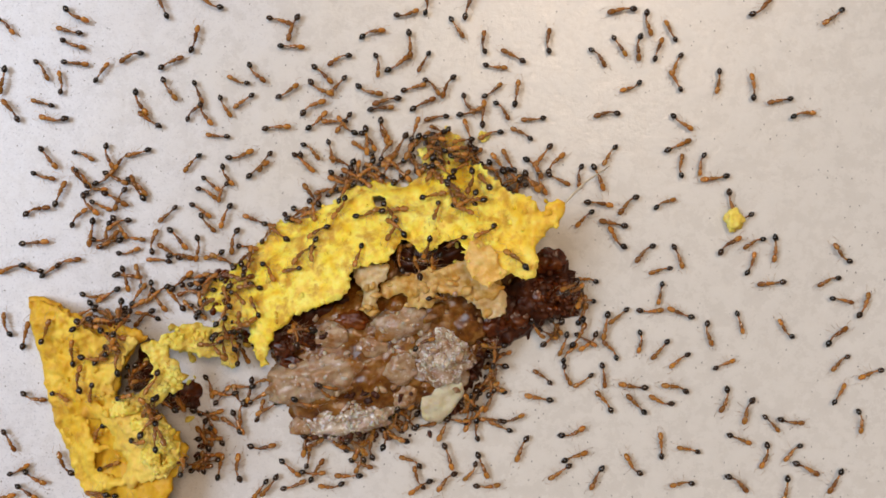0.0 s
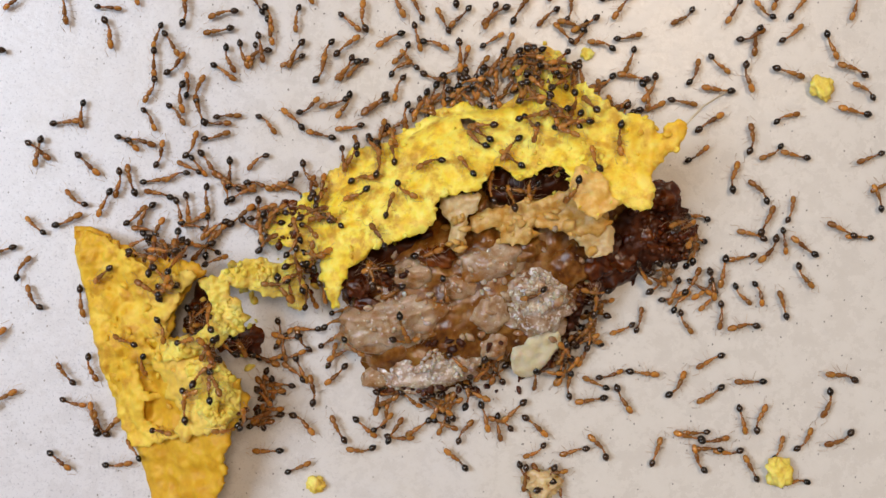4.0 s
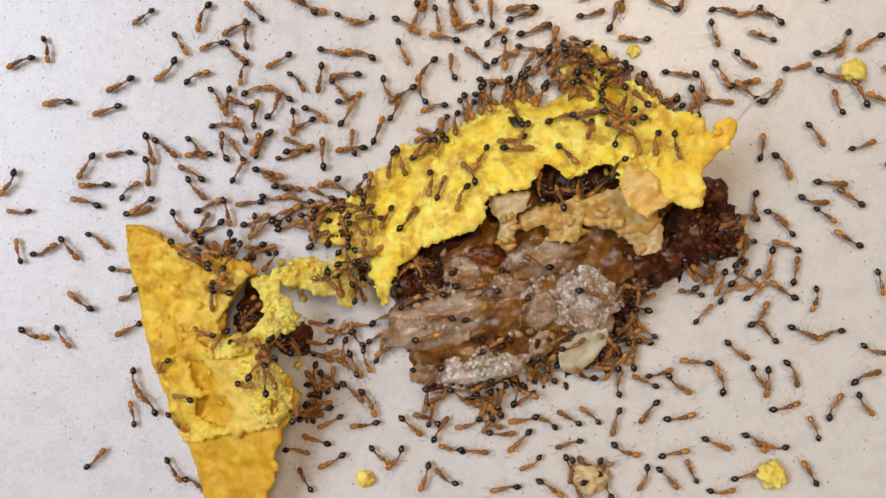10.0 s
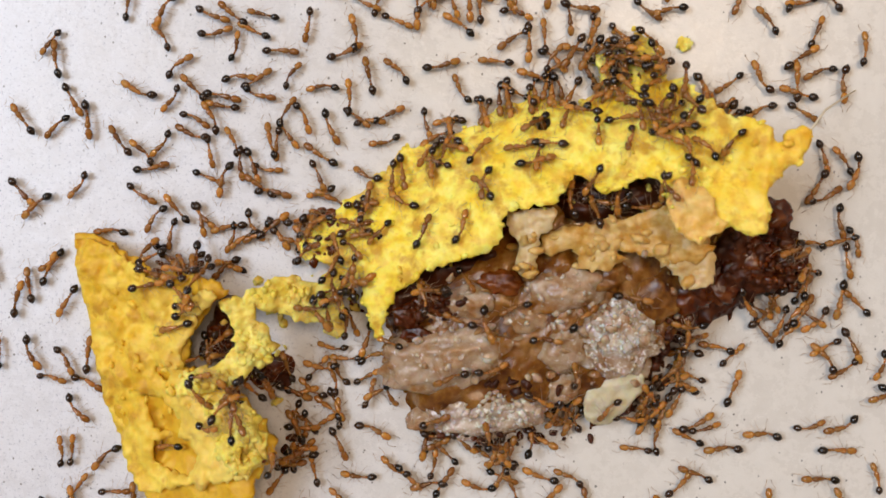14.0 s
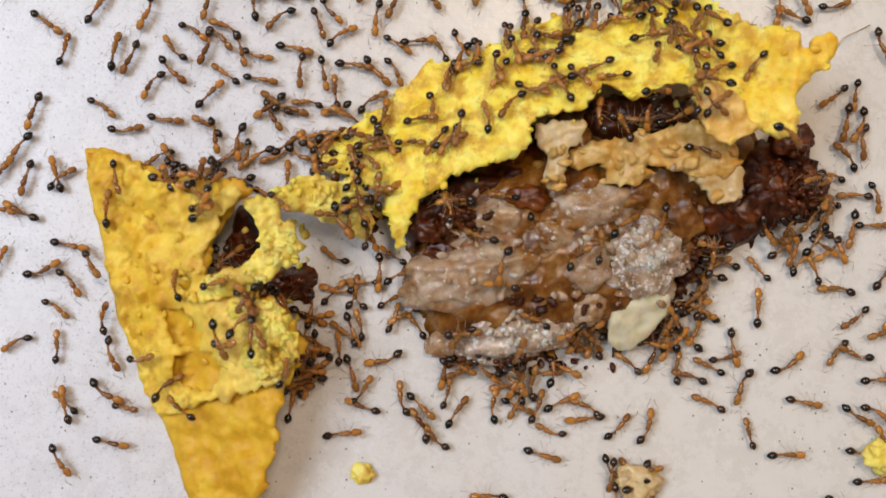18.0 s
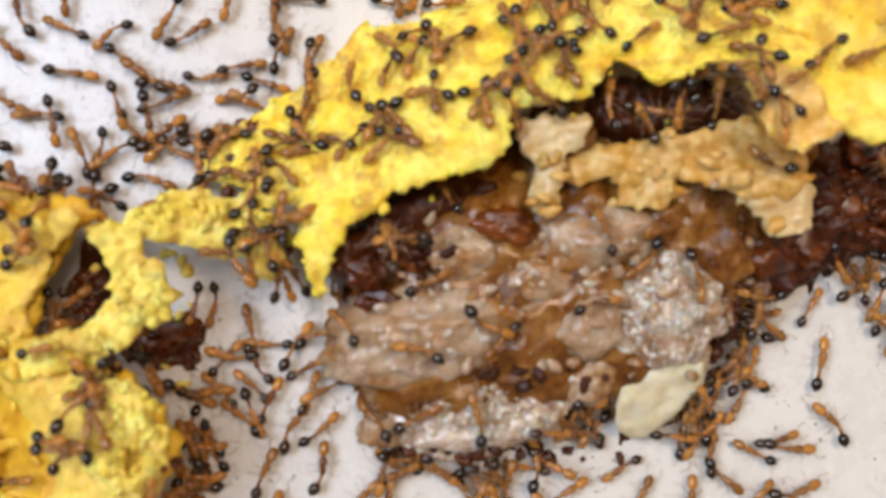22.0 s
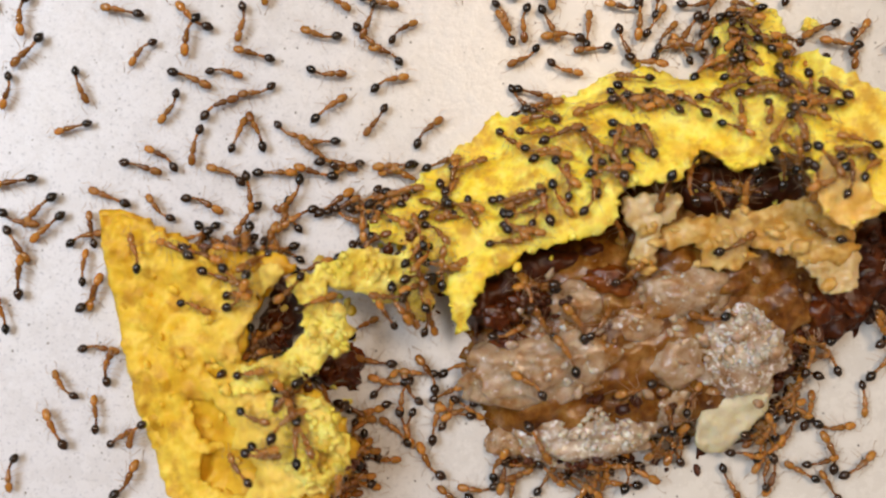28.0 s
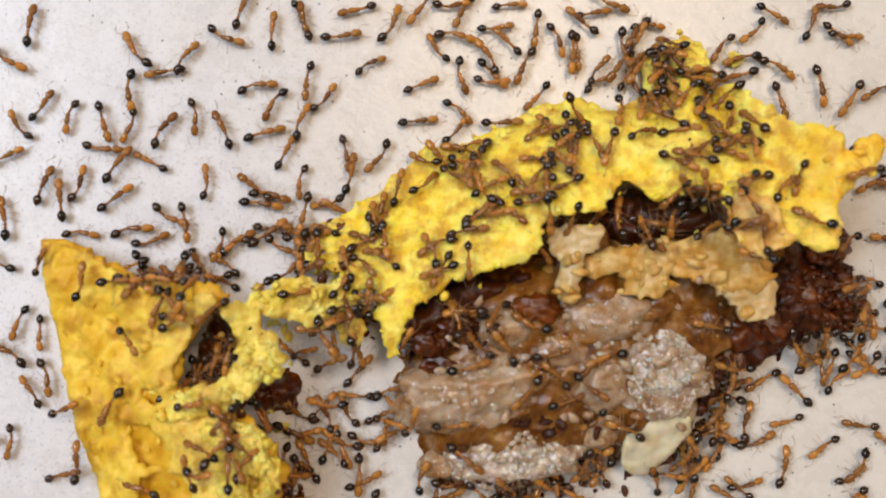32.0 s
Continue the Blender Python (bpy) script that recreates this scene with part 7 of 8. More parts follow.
    crawl(ants[231], [(0, -32.3, -14.1, -28), (3, -27.9, -12.5, -55), (6, -27.4, -13.7, 46), (8, -28.6, -13.9, 172), (10, -28.1, -13.5, 155), (13, -27.1, -13.6, 24), (17, -28.1, -14.2, -131), (19, -28.0, -13.3, 49), (23, -29.9, -12.6, 35), (24, -29.3, -11.8, 69), (25, -30.8, -10.8, -11), (28, -29.2, -10.4, -21), (30, -28.9, -10.9, -41), (32, -29.2, -10.9, -54)])
    crawl(ants[232], [(0, -29.0, -17.1, -117), (3, -29.9, -15.0, 18), (6, -28.9, -18.0, 39), (8, -28.9, -18.1, 6), (10, -30.4, -18.8, -172), (13, -28.3, -18.9, 9), (17, -30.7, -19.3, 54), (23, -29.3, -18.6, 107), (24, -31.8, -8.5, 32), (25, -32.4, -7.9, 145), (28, -32.8, -8.0, 118), (30, -32.5, -8.0, 115), (32, -32.5, -8.0, 93)])
    crawl(ants[233], [(0, -28.3, -20.1, 18), (3, -28.2, -21.1, -76), (6, -27.4, -21.4, -145), (8, -30.3, -20.3, 179), (10, -31.2, -21.0, -44), (13, -27.4, -23.4, -77), (17, -26.5, -22.0, -162), (19, -28.8, -21.0, 172), (23, -26.3, -19.8, -42), (24, -27.8, -20.7, 35), (25, -27.3, -18.1, 74), (28, -25.9, -19.0, 132), (30, -27.0, -16.9, 130), (32, -25.2, -17.6, 107)])
    crawl(ants[234], [(0, -28.6, -22.6, -170), (3, -28.3, -25.0, -44), (6, -39.4, -13.6, -32), (8, -41.7, -13.8, 114), (10, -41.1, -14.7, -51), (13, -40.9, -14.2, 106), (28, -40.7, -12.1, 117), (30, -38.2, -12.7, -172), (32, -36.8, -10.7, -105)])
    crawl(ants[235], [(0, -26.0, -12.6, 71), (3, -21.2, -17.4, -67), (6, -19.0, -19.4, 13), (10, -19.3, -21.1, -152), (13, -18.9, -21.6, 96), (17, -20.0, -20.0, -131), (23, -19.6, -19.9, 30), (24, -20.1, -19.8, 68), (25, -19.8, -20.1, -1), (28, -19.8, -20.0, -10)])
    crawl(ants[236], [(0, -23.5, -12.7, -130), (3, -23.2, -13.0, -127), (6, -24.8, -7.8, 147), (10, -24.9, -7.4, 19), (13, -25.7, -7.6, 151), (17, -24.3, -7.8, 148), (19, -24.0, -8.3, -137), (23, -23.4, -7.9, 34), (24, -24.0, -8.3, 156), (25, -21.5, -7.6, -138), (28, -21.3, -7.6, -116), (30, -20.7, -7.9, -138), (32, -19.0, -9.0, 25)])
    crawl(ants[237], [(0, -10.3, -1.5, -90), (3, -9.7, -2.2, -61), (6, -8.2, -2.5, 19), (10, -8.9, -3.1, -103), (13, -9.3, -4.5, 155), (17, -9.1, -3.1, -131), (19, -9.5, -2.0, 4), (23, -11.3, -2.2, -167), (24, -11.0, -1.0, -16), (25, -11.5, -0.1, -119), (28, -11.3, -0.8, 10), (30, -11.3, -0.6, 27), (32, -11.6, 0.4, 0)])
    crawl(ants[238], [(0, -6.3, -2.0, -112), (3, -5.0, -2.1, 17), (6, -8.9, 1.0, -148), (10, -7.4, -0.2, -123), (13, -8.8, 0.8, -125), (17, -8.3, 1.4, -131), (19, -9.0, -0.4, -1), (23, -10.9, 0.4, 19), (24, -8.8, -0.4, -6), (25, -8.9, -0.2, -14), (28, -8.5, 0.1, -52), (30, -8.9, -1.1, 151), (32, -10.2, -0.9, 30)])
    crawl(ants[239], [(0, -3.1, 0.4, 144), (3, -1.8, 0.7, -2), (6, -1.8, 0.1, -44), (10, -4.8, 0.4, 5), (13, -5.2, -0.0, 137), (17, -5.0, -0.1, -158), (23, -7.9, -2.9, -15), (24, -7.3, -2.7, 49), (25, -10.3, -3.0, -57), (28, -10.3, -3.5, -54), (32, -3.1, -9.9, -154)])
    crawl(ants[240], [(0, -3.4, 1.8, 6), (3, -3.5, 2.1, 60), (6, -4.7, 1.7, -126), (10, -4.4, 1.5, -116), (13, -4.4, 1.1, 39), (17, -6.6, 1.4, 41), (23, -6.9, 0.9, -2), (24, -7.0, 0.9, -20), (25, -6.6, 0.6, -7), (28, -8.4, 2.0, -157)])
    crawl(ants[241], [(0, 4.2, -0.1, -161), (3, 4.1, -0.5, -80), (6, 3.4, 1.4, -134), (10, 3.6, 0.9, -78), (23, 2.5, 3.2, -166), (24, 2.6, 3.6, -157), (28, 2.8, 3.1, -161), (32, 4.0, 2.8, -86)])
    crawl(ants[242], [(0, 1.7, -0.3, -140), (3, 1.7, -1.3, 169), (6, 2.4, -0.7, -134), (10, 2.5, -0.5, -115), (23, 3.2, -1.7, 157), (24, 3.5, -1.7, 120), (25, 3.3, -1.6, 128), (28, 3.9, -1.4, 94), (32, 3.1, -2.1, 31)])
    crawl(ants[243], [(0, -2.6, -1.3, 19), (3, -0.6, 3.0, -4), (6, 0.8, 1.9, 27), (10, 0.3, 2.5, -44), (13, -1.5, 2.2, 47), (17, -2.2, 0.4, -123), (24, -1.7, 0.8, -60), (25, -2.2, 0.7, -123), (28, -1.1, 1.2, -26), (30, -0.7, 1.8, 12), (32, 4.0, -3.5, 166)])
    crawl(ants[244], [(0, 6.6, -2.2, 146), (3, 5.9, 2.1, 82), (6, 4.5, -5.2, -165), (10, 1.3, -1.9, -134), (24, 1.8, -1.5, 144), (25, 2.1, -1.4, 49), (28, 1.0, -0.6, 116), (32, 1.9, -0.8, 31)])
    crawl(ants[245], [(0, -12.0, -3.2, -169), (3, -10.6, -3.6, -83), (6, -10.5, -3.6, -81), (10, -10.4, -2.5, 72), (13, -11.0, -0.2, 163), (19, -12.2, -0.3, -60), (23, -12.4, -1.1, -31), (24, -12.9, -5.8, 19), (28, -13.0, -6.0, 10), (30, -13.6, -10.9, -130), (32, -17.5, -8.1, 32)])
    crawl(ants[246], [(0, -14.1, -3.3, -62), (3, -13.1, -2.9, -8), (6, -14.3, -2.9, 154), (10, -13.8, -8.9, 46), (13, -16.0, -3.2, -125), (19, -15.8, -4.7, -71), (23, -16.1, -4.3, -145), (24, -16.0, -4.5, -114), (28, -15.3, -4.3, -40), (30, -16.6, -3.6, -85), (32, -16.5, -3.2, 102)])
    crawl(ants[247], [(0, -5.8, 1.4, 27), (3, -7.3, -0.0, -83), (6, -8.4, -0.9, -114), (10, -8.1, -1.3, 136), (13, -8.1, -1.6, 168), (17, -7.9, -1.3, 37), (19, -6.6, -1.2, -2), (23, -6.3, -0.8, -7), (24, -6.5, -0.6, -11), (25, -6.3, -0.6, -6), (28, -6.9, -0.1, -9), (32, -7.7, -0.3, -115)])
    crawl(ants[248], [(0, -8.0, 3.3, 59), (3, -8.2, 4.0, 77), (6, -7.8, 4.7, -14), (8, -7.9, 4.3, -177), (10, -7.2, 4.8, -26), (13, -6.6, 4.8, 20), (17, -7.9, 5.6, 11), (24, -8.7, 4.0, 50), (25, -8.5, 5.6, -41), (28, -8.5, 6.0, -171), (30, -8.9, 5.7, 12), (32, -7.6, 5.2, -130)])
    crawl(ants[249], [(0, -12.2, 1.4, 37), (3, -12.0, 1.0, 52), (6, -12.3, 3.3, -164), (8, -11.1, 5.5, 172), (10, -12.0, 7.1, -125), (13, -11.8, 6.6, -25), (17, -11.0, 6.8, -18), (25, -12.1, 6.1, -21), (28, -11.1, 2.1, 21), (30, -9.9, 2.6, 32), (32, -9.5, 3.1, 9)])
    crawl(ants[250], [(0, -15.2, -6.3, 119), (3, -14.6, -4.8, -108), (6, -15.1, -4.8, -113), (10, -14.6, -4.8, -116), (13, -14.8, -4.6, -133), (19, -14.3, -4.6, -26), (23, -14.5, -4.5, -48), (24, -14.7, -4.3, -17), (28, -14.8, -4.4, -70), (32, -15.6, -5.4, 148)])
    crawl(ants[251], [(0, -0.9, -9.4, 21), (3, 1.0, -10.0, 30), (6, -2.8, -10.9, 21), (10, -3.8, -11.4, -119), (13, -3.9, -10.8, 160), (17, -3.7, -11.0, -162), (19, -3.6, -10.6, 162), (23, -3.0, -10.4, 169), (24, -1.9, -10.8, -41), (25, -3.0, -11.6, 18), (28, -2.1, -13.5, 60), (30, -3.1, -13.0, 20), (32, -3.2, -13.3, -142)])
    crawl(ants[252], [(0, -9.4, -13.3, -38), (3, -9.7, -13.4, -122), (6, -8.7, -13.0, 159), (10, -7.7, -11.9, 46), (13, -7.8, -12.9, 16), (23, -10.8, -12.9, 172), (24, -11.3, -12.9, 22), (25, -11.8, -12.1, 153), (28, -11.0, -13.2, 158), (30, -12.4, -13.9, 172), (32, -13.3, -14.2, 83)])
    crawl(ants[253], [(0, 0.0, -5.3, -6), (3, -6.0, -9.3, 173), (6, -6.2, -10.8, 154), (10, -6.8, -9.7, 144), (13, -9.1, -7.5, 148), (17, -7.6, -8.2, 37), (19, -9.5, -7.7, -23), (24, -10.3, -6.2, -119), (25, -7.4, 2.5, -18), (28, -7.1, 2.5, -48), (30, -7.3, 2.8, -17), (32, -7.7, 2.6, -134)])
    crawl(ants[254], [(0, -11.1, -14.3, -14), (3, -10.4, -12.2, 72), (6, -7.0, -16.6, 15), (10, -7.3, -17.2, -142), (17, -7.4, -17.1, 13), (24, -7.6, -15.4, 18), (25, -7.4, -14.9, -165), (28, -9.3, -11.7, 128), (30, -9.9, -12.6, 39), (32, -10.5, -11.2, 24)])
    crawl(ants[255], [(0, -0.7, -16.7, 15), (3, 0.0, -16.0, 13), (6, -0.9, -18.8, 167), (10, -0.2, -20.4, 151), (13, -2.3, -15.7, -109), (23, -2.1, -16.1, 132), (28, -3.1, -14.6, 114), (30, -3.9, -13.5, 32), (32, -5.1, -12.4, 23)])
    crawl(ants[256], [(0, -30.0, 3.9, 0), (3, -29.8, 3.4, -128), (6, -29.2, 2.8, -7), (8, -29.8, 3.9, 80), (10, -28.5, 4.7, -68), (13, -29.2, 3.9, -145), (17, -29.5, 2.7, -54), (25, -30.4, 3.3, -101), (28, -29.6, 2.8, -13), (30, -36.6, -0.4, 125), (32, -37.9, 0.7, 122)])
    crawl(ants[257], [(0, -27.7, 6.5, -126), (3, -27.1, 5.5, -5), (6, -27.4, 6.0, -121), (8, -27.4, 6.0, -85), (10, -26.6, 6.7, -97), (13, -25.3, 6.9, 90)])
    crawl(ants[258], [(0, -31.3, 4.9, 127), (3, -40.6, 3.0, -75), (6, -32.8, -0.8, 31), (8, -33.2, 0.2, -58), (10, -32.7, 0.7, -40), (13, -33.0, 0.8, -75), (17, -33.3, 1.2, -70), (19, -33.3, 0.2, 10), (23, -32.7, 0.0, 1), (25, -32.6, -0.6, -70), (28, -33.8, -3.1, -14), (30, -34.8, -2.4, -167), (32, -36.1, -2.6, 69)])
    crawl(ants[259], [(0, -27.9, 3.1, -112), (3, -24.9, 2.7, 9), (6, -24.8, 2.8, 159), (8, -24.6, 1.1, 117), (19, -23.6, -3.1, -36), (23, -22.4, -2.7, -9), (24, -22.3, -3.3, -83), (25, -22.7, -3.0, 166), (28, -22.2, -4.4, 35), (30, -21.7, -5.8, -113), (32, -22.6, -4.0, 10)])
    crawl(ants[260], [(0, -28.2, 4.9, -27), (3, -41.7, -7.3, -28), (6, -43.8, -7.9, -172), (8, -41.1, -9.0, -71), (10, -40.5, -7.5, -50), (13, -39.1, -9.4, -39), (17, -39.6, -7.8, -74), (28, -40.3, -8.1, -51), (30, -41.3, -9.0, -104)])
    crawl(ants[261], [(0, -26.2, 4.3, -52), (3, -26.1, 5.0, 170), (6, -25.6, 5.9, -105), (8, -25.6, 5.4, 30), (10, -25.5, 5.4, 5), (28, -24.3, 5.3, 164), (32, -24.3, 4.4, 7)])
    crawl(ants[262], [(0, -30.6, 2.5, -43), (3, -42.8, 0.4, -105), (6, -42.6, 2.4, 38), (10, -41.4, 4.3, -164), (13, -43.5, 3.6, -177), (17, -41.5, 5.2, -118), (30, -41.4, 4.9, -107), (32, -38.9, 4.5, -20)])
    crawl(ants[263], [(0, -30.3, 0.1, -102), (3, -31.0, -2.3, 174), (6, -30.9, -0.9, -22), (10, -33.9, 0.6, -77), (13, -35.2, 3.1, -96), (17, -34.6, 0.4, 82), (24, -33.7, 2.2, -68), (25, -33.4, 2.3, -81), (28, -31.5, 2.2, -19), (30, -31.6, -0.3, -151), (32, -32.0, -1.0, 55)])
    crawl(ants[264], [(0, -28.8, -0.8, -158), (3, -29.1, -2.7, -71), (6, -29.2, -2.5, 39), (13, -31.1, -1.0, -14), (17, -30.7, -0.3, 125), (19, -30.7, -0.2, 130), (23, -29.6, -0.9, -38), (24, -30.8, -1.3, -17), (25, -29.8, -0.1, -170), (28, -27.4, -0.5, 123), (30, -25.9, 1.2, -137), (32, -26.0, 1.6, 125)])
    crawl(ants[265], [(0, -26.7, -0.4, -9), (3, -26.3, -0.9, 172), (6, -26.9, -0.5, -4), (8, -27.0, 0.7, 1), (10, -26.9, 0.5, 123), (17, -27.0, -0.2, -163), (23, -27.5, 0.3, -149), (24, -28.3, -0.1, -169), (28, -28.5, -0.8, 71), (30, -29.2, -0.1, -157), (32, -30.1, -0.7, 157)])
    crawl(ants[266], [(0, -25.0, -0.7, 68), (3, -38.9, -11.9, 131), (6, -39.1, -10.9, -41), (8, -37.6, -10.9, 22), (10, -35.4, -11.2, -161), (13, -36.3, -14.1, -83), (17, -36.2, -14.3, -74), (28, -35.2, -13.5, -10), (30, -37.0, -13.7, -171), (32, -34.8, -13.7, -81)])
    crawl(ants[267], [(0, -27.1, -1.7, 23), (3, -27.8, -1.4, 62), (6, -27.9, -1.6, 1), (13, -36.5, -21.8, 61), (17, -39.2, -18.4, -154), (28, -39.5, -20.9, -84), (30, -44.5, -10.4, -28)])
    crawl(ants[268], [(0, -27.5, -3.7, -6), (3, -38.2, -5.8, -87), (6, -41.7, -3.7, -95), (8, -41.2, -5.0, -59), (10, -44.7, -7.8, 99), (13, -44.3, -9.6, 2), (28, -36.5, -9.1, 86), (30, -35.4, -9.2, 105), (32, -35.3, -11.2, -88)])
    crawl(ants[269], [(0, -26.1, -3.8, 110), (3, -25.7, -2.9, -6), (6, -25.1, -3.9, -9), (10, -25.9, -3.6, -168), (13, -27.2, -4.0, -111), (17, -27.3, -3.9, 171), (19, -28.1, -3.6, -23), (24, -28.5, -3.9, -70), (25, -28.2, -5.0, -107), (28, -27.6, -5.5, -118), (30, -27.8, -6.4, -118), (32, -27.7, -6.7, -108)])
    crawl(ants[270], [(0, -28.9, -5.4, -149), (3, -33.4, -3.0, -71), (6, -33.8, -4.1, 50), (8, -33.4, -3.1, -149), (10, -34.6, -4.0, -146), (13, -37.7, -8.2, 54), (28, -38.7, -7.0, -133), (30, -38.9, -7.3, -129)])
    crawl(ants[271], [(0, -20.1, 3.7, -39), (3, -21.0, 3.3, -44), (6, -20.5, 2.6, 128), (8, -18.6, 1.7, 136), (10, -17.8, 1.2, 86), (13, -18.0, 2.2, 65), (17, -11.1, 1.1, 157), (24, -11.0, 1.1, 59), (28, -10.9, 1.7, -29), (32, -11.0, 1.8, 10)])
    crawl(ants[272], [(0, -18.5, 5.1, -51), (3, -17.7, 4.1, -56), (6, -16.6, 4.6, -39), (10, -18.0, 4.6, 31), (13, -19.0, 5.3, -107), (17, -20.7, 4.5, -57), (28, -20.4, 4.7, 168), (30, -19.7, 4.3, -103), (32, -20.2, 3.9, 63)])
    crawl(ants[273], [(0, -20.7, 2.1, -37), (3, -15.5, -4.6, -129), (6, -16.7, -3.9, 147), (10, -15.8, -5.2, -89), (13, -17.1, -6.4, -32), (17, -20.3, -9.2, -165), (19, -17.5, -5.8, -165), (24, -18.4, -5.7, 147), (25, -18.2, -5.7, 158), (28, -17.9, -6.4, 19), (30, -23.3, -11.9, -111), (32, -23.6, -11.3, -99)])
    crawl(ants[274], [(0, -18.6, 1.6, -109), (3, -17.9, 3.1, -169), (6, -19.5, 4.5, 130), (10, -18.1, 3.5, 66), (13, -17.6, 4.0, 73), (17, -17.6, 4.4, -57), (24, -18.9, 4.3, 166), (25, -19.2, 4.4, 175), (28, -19.1, -5.0, -22), (32, -20.5, -7.9, 19)])
    crawl(ants[275], [(0, -15.9, 1.2, 158), (3, -15.9, 2.0, -152), (6, -16.8, 2.0, -44), (8, -15.7, 1.7, -56), (10, -15.7, 2.2, 69), (13, -15.2, 3.1, 24), (17, -14.7, 3.0, -78), (24, -13.6, 4.3, -29), (25, -14.2, 4.2, -51), (28, -11.8, 3.1, -10), (30, -13.9, 3.4, 89), (32, -14.6, 3.1, 11)])
    crawl(ants[276], [(0, -20.9, -1.3, -104), (3, -21.5, -2.0, 53), (6, -21.2, -2.1, 147), (10, -21.9, -3.4, 154), (13, -16.2, -1.2, 23), (17, -17.6, -1.3, -140), (19, -17.4, -1.2, -158), (23, -17.4, 0.2, -41), (24, -17.5, -0.6, -27), (25, -17.2, -0.2, 124), (28, -17.8, 0.4, 42), (30, -16.9, -0.2, 42), (32, -16.7, 0.7, -132)])
    crawl(ants[277], [(0, -17.9, -0.6, -94), (3, -17.4, -1.2, 136), (6, -16.4, -1.7, 19), (10, -10.2, -12.2, -165), (13, -9.8, -13.2, 148), (17, -10.0, -13.9, -10), (19, -11.4, -17.5, 42), (24, -13.0, -15.6, 147), (28, -12.8, -3.7, 21), (32, -12.9, -4.4, -142)])
    crawl(ants[278], [(0, -16.4, -1.2, -11), (3, -19.1, -1.7, 14), (6, -19.8, -1.8, 122), (10, -20.1, -2.9, 154), (13, -19.6, -1.0, -7), (17, -19.8, -1.4, -97), (19, -20.3, -0.2, -144), (23, -19.1, -0.5, 94), (24, -19.7, -0.6, 107), (25, -20.5, -1.0, -85), (28, -20.8, -4.0, -135), (30, -20.7, -4.5, -111), (32, -20.9, -4.1, 173)])
    crawl(ants[279], [(0, -24.5, -5.9, -52), (3, -24.7, -6.0, -75), (6, -24.4, -4.8, 121), (10, -25.4, -5.1, 28), (13, -24.8, -4.4, -148), (17, -26.7, -5.7, -92), (19, -26.2, -5.6, -76), (23, -26.3, -5.3, -116), (24, -26.7, -5.3, -126), (25, -26.5, -5.1, -124), (28, -26.2, -6.8, 73), (30, -26.7, -8.1, -138)])
    crawl(ants[280], [(0, -22.9, -5.8, 127), (3, -21.6, -3.6, -3), (6, -21.2, -5.4, 57), (10, -22.6, -5.4, 19), (13, -21.9, -5.1, 137), (17, -21.1, -5.4, 24), (19, -21.8, -4.0, 110), (23, -22.6, -4.5, 94), (24, -20.4, -3.1, 27), (25, -19.3, -2.4, -111), (28, -19.4, -1.8, -171), (30, -20.0, -1.9, -129)])
    crawl(ants[281], [(0, -20.9, -6.8, -53), (3, -16.0, -8.2, -44), (6, -16.4, -12.4, 121), (10, -20.1, -13.2, 173), (13, -17.8, -12.7, 151), (17, -18.8, -12.2, 133), (19, -19.7, -11.4, 132), (23, -19.9, -11.8, 138), (24, -20.2, -11.8, 143), (25, -20.6, -11.7, 147), (28, -20.5, -11.1, 31), (30, -21.4, -10.4, -16)])
    crawl(ants[282], [(0, -17.2, 6.8, 27), (3, -16.6, 6.9, -13), (6, -16.5, 7.5, -99), (8, -16.2, 8.1, -176), (10, -17.1, 8.3, 176), (30, -17.1, 9.5, -95), (32, -16.6, 8.7, 76)])
    crawl(ants[283], [(0, -15.7, 5.7, 34), (3, -14.8, 4.6, -165), (6, -15.7, 4.5, 34), (10, 0.8, -10.1, -18), (13, 1.3, -8.0, 29), (24, 1.3, -9.2, 30), (25, -4.4, -13.1, 48), (28, -5.4, -13.2, -162), (30, -7.9, -11.9, 17), (32, -7.5, -12.1, -131)])
    crawl(ants[284], [(0, -15.1, 6.4, -117), (3, -13.8, 7.3, 29), (6, -14.4, 7.1, 168), (10, -1.2, -13.5, -145), (24, -3.6, -6.8, 158), (25, -3.6, -7.2, 18), (28, -6.2, -6.9, 49), (30, -5.9, -7.7, 157), (32, -5.8, -11.1, 146)])
    crawl(ants[285], [(0, -8.9, 9.9, -180), (6, -9.1, 9.6, -164), (8, -8.7, 10.3, 101), (10, -8.6, 10.5, -165), (13, -9.2, 10.5, 118), (30, -8.2, 10.4, 162), (32, -8.0, 9.3, -93)])
    crawl(ants[286], [(0, -7.9, 9.4, 127), (6, -7.1, 9.2, 21), (8, -6.6, 8.1, 52), (10, -5.8, 8.2, 12), (17, -4.1, 6.9, 157), (24, -3.4, 5.0, -123), (25, -2.5, 5.1, 31), (28, -1.4, 6.1, -117), (30, -2.7, 4.8, -111), (32, -2.8, 4.2, -107)])
    crawl(ants[287], [(0, -4.7, 9.0, -64), (3, -3.2, 7.6, -41), (6, -2.6, 8.4, 118), (10, -2.2, 7.7, -21), (13, -2.2, 7.8, 145), (17, -2.9, 8.0, 13), (28, -2.9, 6.7, 176), (30, -2.9, 7.8, 10), (32, -2.7, 8.6, -63)])
    crawl(ants[288], [(0, -11.7, 6.4, -45), (3, -13.7, 2.7, -157), (6, -15.0, 2.7, 167), (10, -6.4, -14.2, 35), (13, -4.3, -14.7, 121), (17, -3.7, -15.5, -176), (23, -4.4, -16.1, 40), (24, -13.7, -15.8, -23), (25, -13.9, -15.4, -1), (28, -14.0, -15.1, -34), (30, -13.2, -16.2, -21), (32, -14.6, -14.5, -10)])
